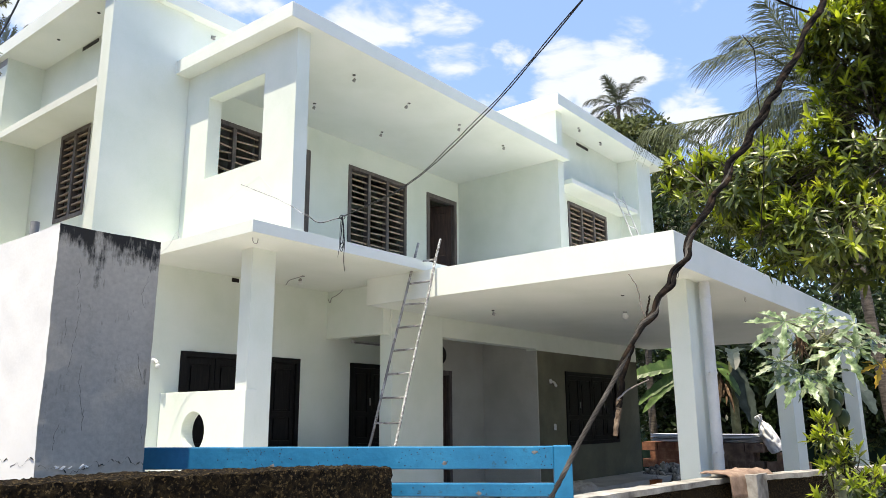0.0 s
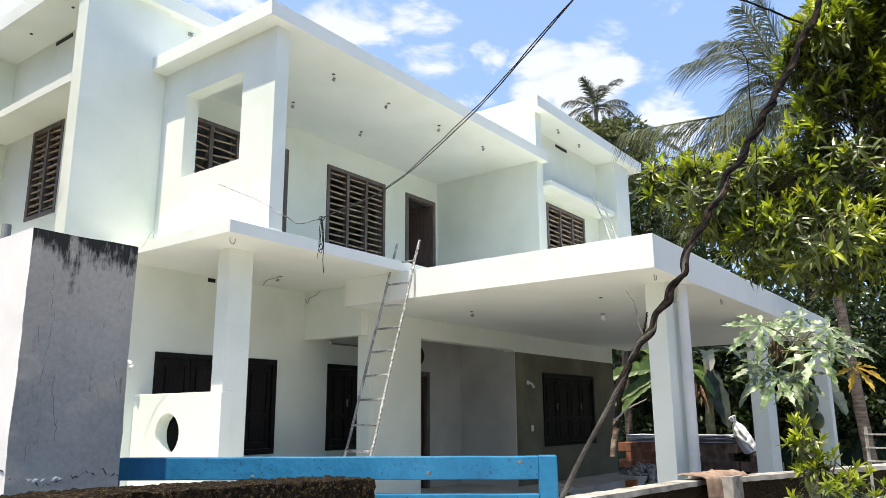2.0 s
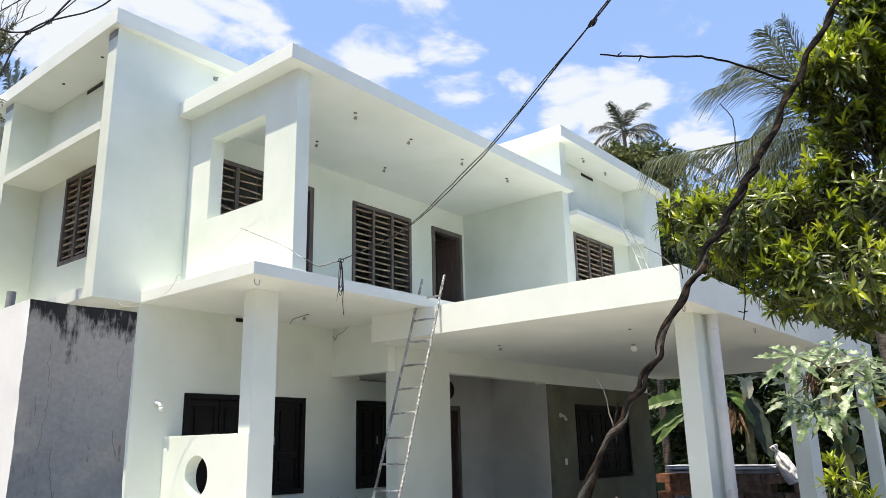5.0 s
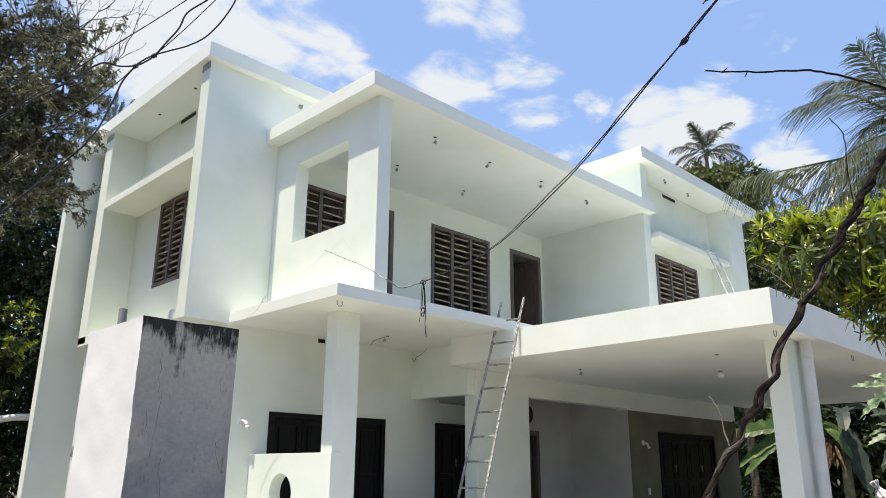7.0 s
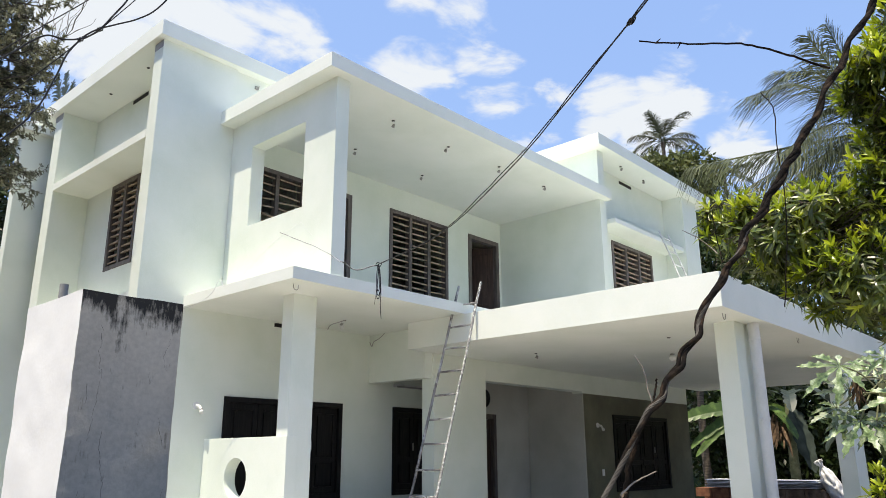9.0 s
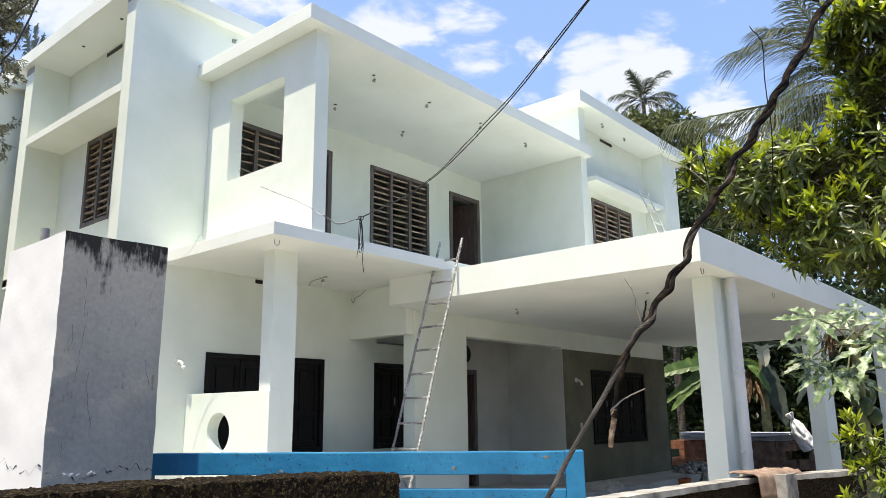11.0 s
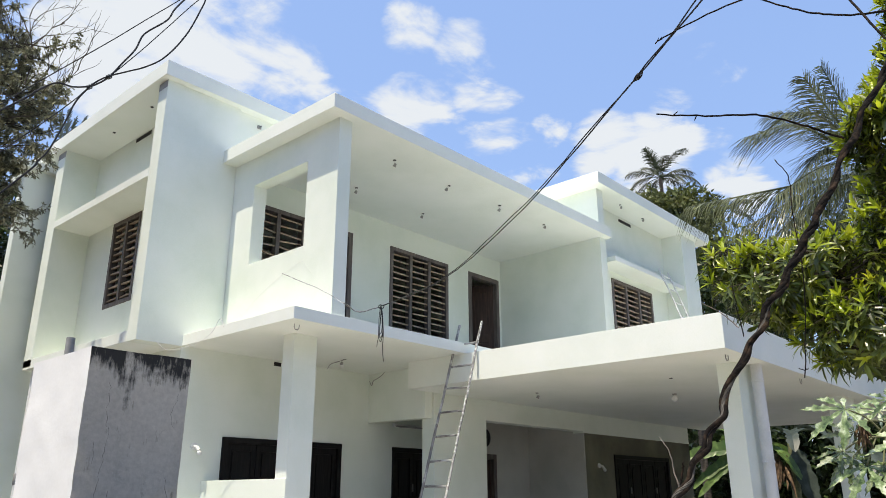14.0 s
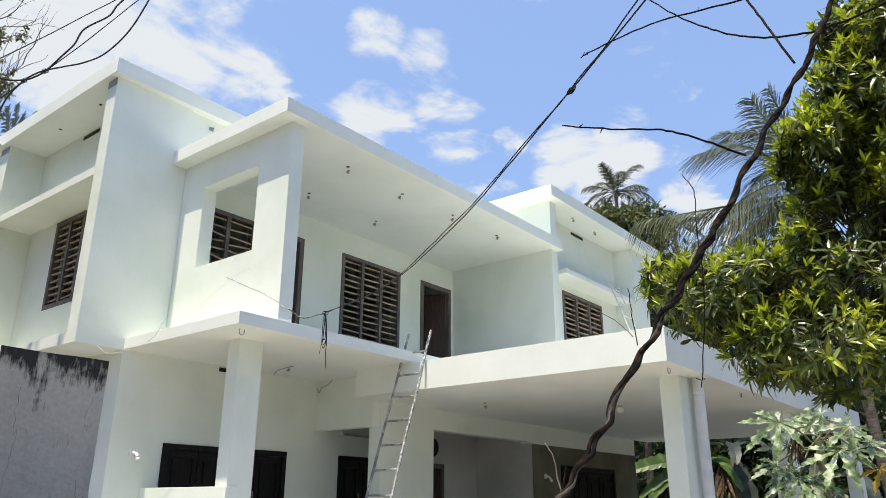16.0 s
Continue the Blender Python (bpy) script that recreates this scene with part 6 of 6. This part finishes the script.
for q in range(112):         # leafy boughs towards the house, dense below
    z = 4.75 + 2.7 * rr_t.random()
    a = Vector((rr_t.uniform(0.0, 0.95), rr_t.uniform(-0.5, 0.8), z))
    branch(a, Vector((rr_t.uniform(0.2, 1.0), rr_t.uniform(-0.7, 0.6), rr_t.uniform(-0.3, 0.35))).normalized(), rr_t.uniform(0.35, 0.62) * (1.0 if z < 6.4 else 0.85), 0.011, 2, True)
for q in range(16):         # bare boughs that stand up above them
    a = Vector((rr_t.uniform(0.2, 1.2), rr_t.uniform(-0.4, 0.6), rr_t.uniform(6.0, 7.4)))
    branch(a, Vector((rr_t.uniform(-0.1, 0.55), rr_t.uniform(-0.4, 0.4), 0.8)).normalized(), rr_t.uniform(0.8, 1.2), 0.014, 2, False)
tagged(part("bare_twigwork", twigs, M["bark"], left_tree, "bare grey twigs"), kind="stuff")
tagged(part("leaf_sprays", sprays, M["leaf_spray"], left_tree, "small narrow olive leaves"), kind="stuff")
forest_tree("forest_tree", (4.2, 17.4, 0), 4, [(4.3, 17.0, 4.6, 1.5, 1.2, 2.0, 2), (3.6, 17.2, 7.0, 1.7, 1.4, 2.0, 2), (5.0, 17.4, 3.0, 1.4, 1.2, 1.8, 2), (4.9, 17.4, 6.2, 1.2, 1.2, 1.8, 1.5), (2.4, 16.8, 5.4, 1.4, 1.4, 2.4, 2)], 34000, 0.15, M["leaf_dark"], 63, "dark broadleaf tree behind the house")
foliage_mass("undergrowth", [(4.4, 16.8, 1.6, 1.6, 0.6, 1.8, 2), (2.6, 16.2, 2.0, 1.4, 1.0, 2.4, 2), (0.4, 15.2, 2.5, 1.5, 1.4, 3.0, 2)], 16000, 0.13, M["leaf_dark"], 64, "dark shrubs beyond the house")
rosette_tree("garden_shrub", (4.1, 15.9, 0), (4.1, 15.8, 1.8), [(4.12, 15.5, 4.3, 0.55, 0.4, 0.6, 2), (4.0, 15.5, 3.4, 0.5, 0.4, 0.5, 1.5)], 70, 0.14, 0.06, 65, "green shrub standing before dark trees", trunk=0.05, per=(4, 7), young=0.5)

# ---- cables and the climbing stem near the camera ----
stem = group_empty("hanging_vine", "dry twisted vine wound round a steel stay cable", "vine", (0.876, 0.521, 1.548))
s0 = Vector((0.876, 0.521, 1.548))
stem_line = [(0.7, 0.58, 1.32), (0.876, 0.521, 1.548), (0.932, 0.503, 1.622), (0.99, 0.483, 1.694), (1.023, 0.476, 1.732), (1.045, 0.470, 1.7615), (1.062, 0.4646, 1.7836),
             (1.0735, 0.4573, 1.7935), (1.0846, 0.4505, 1.8035), (1.092, 0.450, 1.8155), (1.0999, 0.4489, 1.8277), (1.1109, 0.4427, 1.8381), (1.1214, 0.437, 1.8487), (1.1281, 0.438, 1.8614),
             (1.1355, 0.4372, 1.8732), (1.1475, 0.4308, 1.8852), (1.1602, 0.4237, 1.8973), (1.1689, 0.4247, 1.9139), (1.1811, 0.4231, 1.9328), (1.1981, 0.4174, 1.9543), (1.222, 0.407, 1.981),
             (1.258, 0.395, 2.03), (1.34, 0.35, 2.15), (1.449, 0.304, 2.295), (1.541, 0.272, 2.42), (1.643, 0.229, 2.564), (1.742, 0.172, 2.716), (1.844, 0.128, 2.88), (1.964, 0.073, 3.08), (2.264, -0.037, 3.55)]
line = [p - s0 for p in sampled(stem_line, 9)]
run = [0.0]
for a, b in zip(line, line[1:]):
    run.append(run[-1] + (b - a).length)
for i, p in enumerate(line):        # the stem writhes where it is knotted
    z = p.z + s0.z
    amp = 0.0045 * max(0, min(1, (z - 1.97) / 0.06, (2.28 - z) / 0.12)) + 0.003 * max(0, min(1, (z - 2.2) / 0.1))
    a = 2 * math.pi * run[i] * (11.5 if z < 2.25 else 6)
    line[i] = p + Vector((0.62 * math.cos(a), -0.78 * math.cos(a), 0.5 * math.sin(a))) * amp


def wound(z0, z1, r_wind, r, per_metre, phase, wob, seed, rough_r=0.2):
    """A strand wound round the line between two heights."""
    pts, rad = [], []
    n = len(line)
    for i in range(n):
        z = line[i].z + s0.z
        if not z0 <= z <= z1:
            continue
        d = (line[min(i + 1, n - 1)] - line[max(i - 1, 0)]).normalized()
        u = d.cross(Vector((0.2, 1, 0.1))).normalized()
        w = d.cross(u)
        a = phase + per_metre * 2 * math.pi * run[i]
        taper = min(1, (z - z0) / 0.12 + 0.35) if seed >= 20 else 1
        k = r_wind * (1 + wob * noise.noise(Vector((run[i] * 9, seed, 0))))
        pts.append(line[i] + u * math.cos(a) * k + w * math.sin(a) * k)
        rad.append(r * taper * (1 + rough_r * noise.noise(Vector((run[i] * 16, seed * 3.1, 4)))))
    return pts, rad


for k in range(6):
    bm = bmesh.new()
    pts, rad = wound(1.3, 2.2, 0.0021, 0.0015, 16, k * math.pi / 3, 0.0, k, 0.0)
    tube(bm, pts, rad, 7)
    part("cable_strand", bm, M["cable_steel"], stem, "grey steel cable strand", smooth=True)
for k, (z0, z1, rw, r, turns) in enumerate(((1.70, 3.6, 0.0036, 0.0039, 5.6), (1.74, 3.6, 0.0036, 0.0036, 5.6), (1.78, 3.6, 0.0034, 0.0034, 5.2), (1.95, 3.6, 0.0040, 0.0044, 7.0), (2.2, 3.6, 0.0020, 0.0048, 6))):
    bm = bmesh.new()
    pts, rad = wound(z0, z1, rw, r, turns, k * 2.1, 0.55, 20 + k, 0.45)
    tube(bm, pts, rad, 9)
    part("vine_stem", bm, M["vine"], stem, smooth=True)


def twig_part(points, r0, r1, seed, thorns=0, pale=False):
    rr = random.Random(seed)
    pts = [p - s0 for p in sampled(points, 6)]
    pts = [p + Vector((rr.uniform(-1, 1), rr.uniform(-1, 1), rr.uniform(-1, 1))) * (0.0005 if pale else 0.0012) for p in pts]
    bm = bmesh.new()
    n = len(pts)
    tube(bm, pts, [r0 + (r1 - r0) * i / (n - 1) for i in range(n)], 6)
    for k in range(thorns):
        i = rr.randrange(1, n - 1)
        d = Vector((rr.uniform(-1, 1), rr.uniform(-1, 1), rr.uniform(-1, 1))).normalized()
        tube(bm, [pts[i], pts[i] + d * 0.011], [0.0015, 0.0006], 4)
    tone = M["broken_stem"] if pale == "brown" else M["dry_twig"] if pale else M["vine"]
    part("twig", bm, tone, stem, "splintered pale brown stem end" if pale == "brown" else "pale dry twig" if pale else "", smooth=True)


twig_part([(1.19, 0.49, 2.44), (1.28, 0.44, 2.455), (1.37, 0.39, 2.475), (1.43, 0.365, 2.485), (1.50, 0.32, 2.475), (1.555, 0.275, 2.455)], 0.0014, 0.0027, 1, 3)
twig_part([(1.758, 0.728, 2.978), (1.80, 0.697, 3.017), (1.913, 0.576, 3.109), (1.975, 0.43, 3.131), (1.99, 0.28, 3.12), (1.955, 0.10, 3.085)], 0.0018, 0.003, 2, 7)
twig_part([(2.06, 0.70, 3.42), (2.007, 0.612, 3.272), (1.946, 0.503, 3.12), (1.909, 0.418, 3.024), (1.885, 0.341, 2.954), (1.874, 0.271, 2.91), (1.873, 0.181, 2.882), (1.884, 0.106, 2.884), (1.902, 0.033, 2.901), (1.93, -0.05, 2.94)], 0.002, 0.003, 3)
twig_part([(2.12, 0.41, 3.36), (2.004, 0.33, 3.136), (1.896, 0.26, 2.941), (1.80, 0.20, 2.77)], 0.0035, 0.003, 4)
twig_part([(1.067, 0.482, 1.864), (1.075, 0.473, 1.843), (1.080, 0.471, 1.815), (1.083, 0.465, 1.79)], 0.0006, 0.0012, 5, pale=True)
twig_part([(1.052, 0.476, 1.752), (1.045, 0.490, 1.713), (1.043, 0.495, 1.682), (1.041, 0.500, 1.662)], 0.0040, 0.0046, 6)
twig_part([(1.042, 0.498, 1.675), (1.041, 0.500, 1.655), (1.0395, 0.503, 1.640), (1.038, 0.505, 1.622)], 0.0046, 0.0034, 16, pale="brown")
twig_part([(1.056, 0.456, 1.702), (1.03, 0.475, 1.688), (1.0, 0.482, 1.672)], 0.0010, 0.0014, 9, pale=True)
twig_part([(1.079, 0.455, 1.829), (1.080, 0.461, 1.811), (1.078, 0.464, 1.785)], 0.0012, 0.0018, 10)
twig_part([(1.545, 0.405, 2.445), (1.552, 0.386, 2.405), (1.548, 0.388, 2.33), (1.540, 0.385, 2.175), (1.531, 0.407, 1.992)], 0.0010, 0.0011, 7)
twig_part([(1.526, 0.414, 2.010), (1.531, 0.407, 2.008), (1.536, 0.400, 2.010)], 0.0009, 0.0009, 11)
twig_part([(1.268, 0.479, 2.10), (1.278, 0.454, 2.082), (1.284, 0.438, 2.064), (1.283, 0.428, 2.052)], 0.0005, 0.0012, 12, pale=True)
twig_part([(1.287, 0.432, 2.14), (1.286, 0.428, 2.09), (1.283, 0.421, 2.035)], 0.0007, 0.0010, 13)

wires = group_empty("service_wire", "thin black twin service wire sagging to the house", "cable", (4.09, 4.30, 3.25))
w0 = Vector((4.09, 4.30, 3.25))


def wire(parent, zero, points, r, mat, wave=0.0, seed=0, steps=10, name="wire"):
    pts = [p - zero for p in sampled(points, steps)]
    pts = [p + Vector((0, 0, wave * noise.noise(p * 2.3 + Vector((seed, 0, 0))))) + wave * 0.6 * noise.noise_vector(p * 5 + Vector((0, seed, 0))) for p in pts]
    bm = bmesh.new()
    tube(bm, pts, r, 6)
    return part(name, bm, mat, parent, smooth=True)


wire(wires, w0, [(1.86, 0.36, 3.31), (2.01, 0.61, 3.28), (2.25, 1.03, 3.21), (2.81, 1.93, 3.12), (3.45, 3.05, 3.10), (4.09, 4.30, 3.25)], 0.0030, M["wire_black"], 0.004, 1)
wire(wires, w0, [(1.815, 0.39, 3.30), (1.98, 0.625, 3.268), (2.25, 1.03, 3.213), (2.795, 1.94, 3.118), (3.44, 3.06, 3.10), (4.09, 4.30, 3.25)], 0.0026, M["wire_black"], 0.010, 2)
tail = [(4.09, 4.30, 3.25), (4.07, 4.55, 3.25), (4.055, 4.72, 3.33), (4.03, 4.95, 3.475), (3.99, 5.25, 3.63), (3.97, 5.53, 3.75)]
wire(wires, w0, tail, 0.0036, M["wire_grey"], 0.022, 3, 16)
wire(wires, w0, tail[:3], 0.0044, M["wire_black"], 0.03, 3, 24)
for k, (wide, low) in enumerate(((0.006, 0.27), (0.004, 0.23), (0.009, 0.30))):     # loose ends, looped up and tied
    wire(wires, w0, [(4.09, 4.30, 3.25), (4.09 - wide, 4.30 + wide, 3.25 - low * 0.4), (4.085 - wide, 4.30 + wide, 3.25 - low * 0.85), (4.09, 4.30, 3.25 - low),
                     (4.095 + wide, 4.30 - wide, 3.25 - low * 0.8), (4.09 + wide, 4.30 - wide, 3.25 - low * 0.3), (4.09, 4.30, 3.25)], 0.0032, M["wire_black"], 0.018, 7 + k)
wire(wires, w0, [(4.09, 4.29, 3.22), (4.10, 4.28, 3.05), (4.10, 4.285, 2.92), (4.105, 4.28, 2.80)], 0.0034, M["wire_black"], 0.022, 13)
wire(wires, w0, [(4.085, 4.30, 3.06), (4.07, 4.31, 2.97), (4.065, 4.315, 2.91)], 0.0022, M["wire_black"], 0.012, 15)
bm = bmesh.new()
tube(bm, [Vector((0.016 * math.cos(t), -0.016 * math.cos(t), 0.016 * math.sin(t) - 0.004 * (t % 2))) for t in (i * 0.6 for i in range(30))], 0.0034, 5)
part("knot", bm, M["wire_black"], wires, smooth=True)
bm = bmesh.new()
for q in range(3):
    a = Vector((2.25, 1.03, 3.212)) - w0
    tube(bm, [a + Vector((0.012 * math.cos(t), 0.012 * math.cos(t + 1) + 0.008 * (q - 2), 0.009 * math.sin(t))) for t in (i * 0.7 for i in range(10))], 0.0028, 5)
part("knot", bm, M["wire_black"], wires, smooth=True)
# the bundle of wires at the left, beyond the gate pillar
left_wires = group_empty("overhead_wire", "tangled thin black overhead wires", "cable", (1.382, 3.732, 3.870))
l0 = Vector((1.382, 3.732, 3.870))
for k, pts in enumerate(([(2.20, 3.41, 5.17), (1.870, 3.537, 4.704), (1.791, 3.569, 4.593), (1.730, 3.593, 4.480), (1.697, 3.606, 4.390), (1.598, 3.646, 4.269), (1.565, 3.659, 4.158), (1.516, 3.679, 4.058), (1.464, 3.700, 3.953),
                          (1.419, 3.717, 3.898), (1.382, 3.732, 3.870), (1.312, 3.760, 3.849), (1.237, 3.790, 3.851), (1.162, 3.820, 3.782), (1.082, 3.852, 3.690), (0.6, 4.04, 3.2)],
                         [(2.20, 3.41, 5.25), (1.924, 3.516, 4.721), (1.871, 3.537, 4.550), (1.805, 3.563, 4.331), (1.711, 3.601, 4.149), (1.624, 3.635, 4.059), (1.536, 3.671, 4.003), (1.463, 3.700, 3.956), (1.417, 3.718, 3.914),
                          (1.383, 3.732, 3.866), (1.336, 3.751, 3.771), (1.305, 3.763, 3.645), (1.258, 3.782, 3.472), (1.222, 3.796, 3.400), (1.150, 3.825, 3.275), (0.6, 4.04, 2.5)],
                         [(2.20, 3.41, 5.20), (1.904, 3.524, 4.676), (1.813, 3.560, 4.530), (1.620, 3.637, 4.202), (1.464, 3.700, 3.953), (1.383, 3.732, 3.866), (1.313, 3.760, 3.754), (1.116, 3.839, 3.484), (0.6, 4.04, 2.8)],
                         [(2.20, 3.41, 5.10), (1.857, 3.542, 4.679), (1.625, 3.635, 4.396), (1.390, 3.729, 4.108), (1.076, 3.855, 3.731), (0.6, 4.04, 3.15)])):
    wire(left_wires, l0, pts, (0.0050, 0.0046, 0.0028, 0.0030)[k], M["wire_black"], 0.003, 30 + k)
for at in ((1.791, 3.569, 4.593), (1.464, 3.700, 3.954), (1.383, 3.732, 3.868)):        # tape wound where they are tied
    bm = bmesh.new()
    a = Vector(at) - l0
    tube(bm, [a + Vector((0.009 * math.cos(t) + 0.0016 * t - 0.012, 0.009 * math.cos(t), 0.010 * math.sin(t) + 0.0016 * t - 0.012)) for t in (i * 0.7 for i in range(22))], 0.0036, 5)
    part("knot", bm, M["wire_black"], left_wires, smooth=True)
# thin string left hanging on the balcony's side wall
bm = bmesh.new()
tube(bm, sampled([(5.342, 8.32, 3.95), (5.343, 8.10, 4.13), (5.344, 7.59, 4.365), (5.340, 7.10, 4.50), (5.344, 6.98, 4.42), (5.343, 6.83, 4.29)], 8), 0.0013, 5)
tagged(part("string", bm, M["white_plastic"], smooth=True), "thin white string hanging on the balcony wall", "string")
# loose white wire at the junction of the wing and the balcony slab
bm = bmesh.new()
tube(bm, sampled([(4.40, 8.66, 3.60), (4.55, 8.60, 3.50), (4.72, 8.30, 3.56), (4.76, 8.0, 3.66), (4.74, 7.8, 3.80), (4.75, 7.72, 3.70)], 8), 0.0038, 6)
tagged(part("loose_wire", bm, M["white_plastic"], smooth=True), "loose white wire hanging at the balcony slab", "cable")
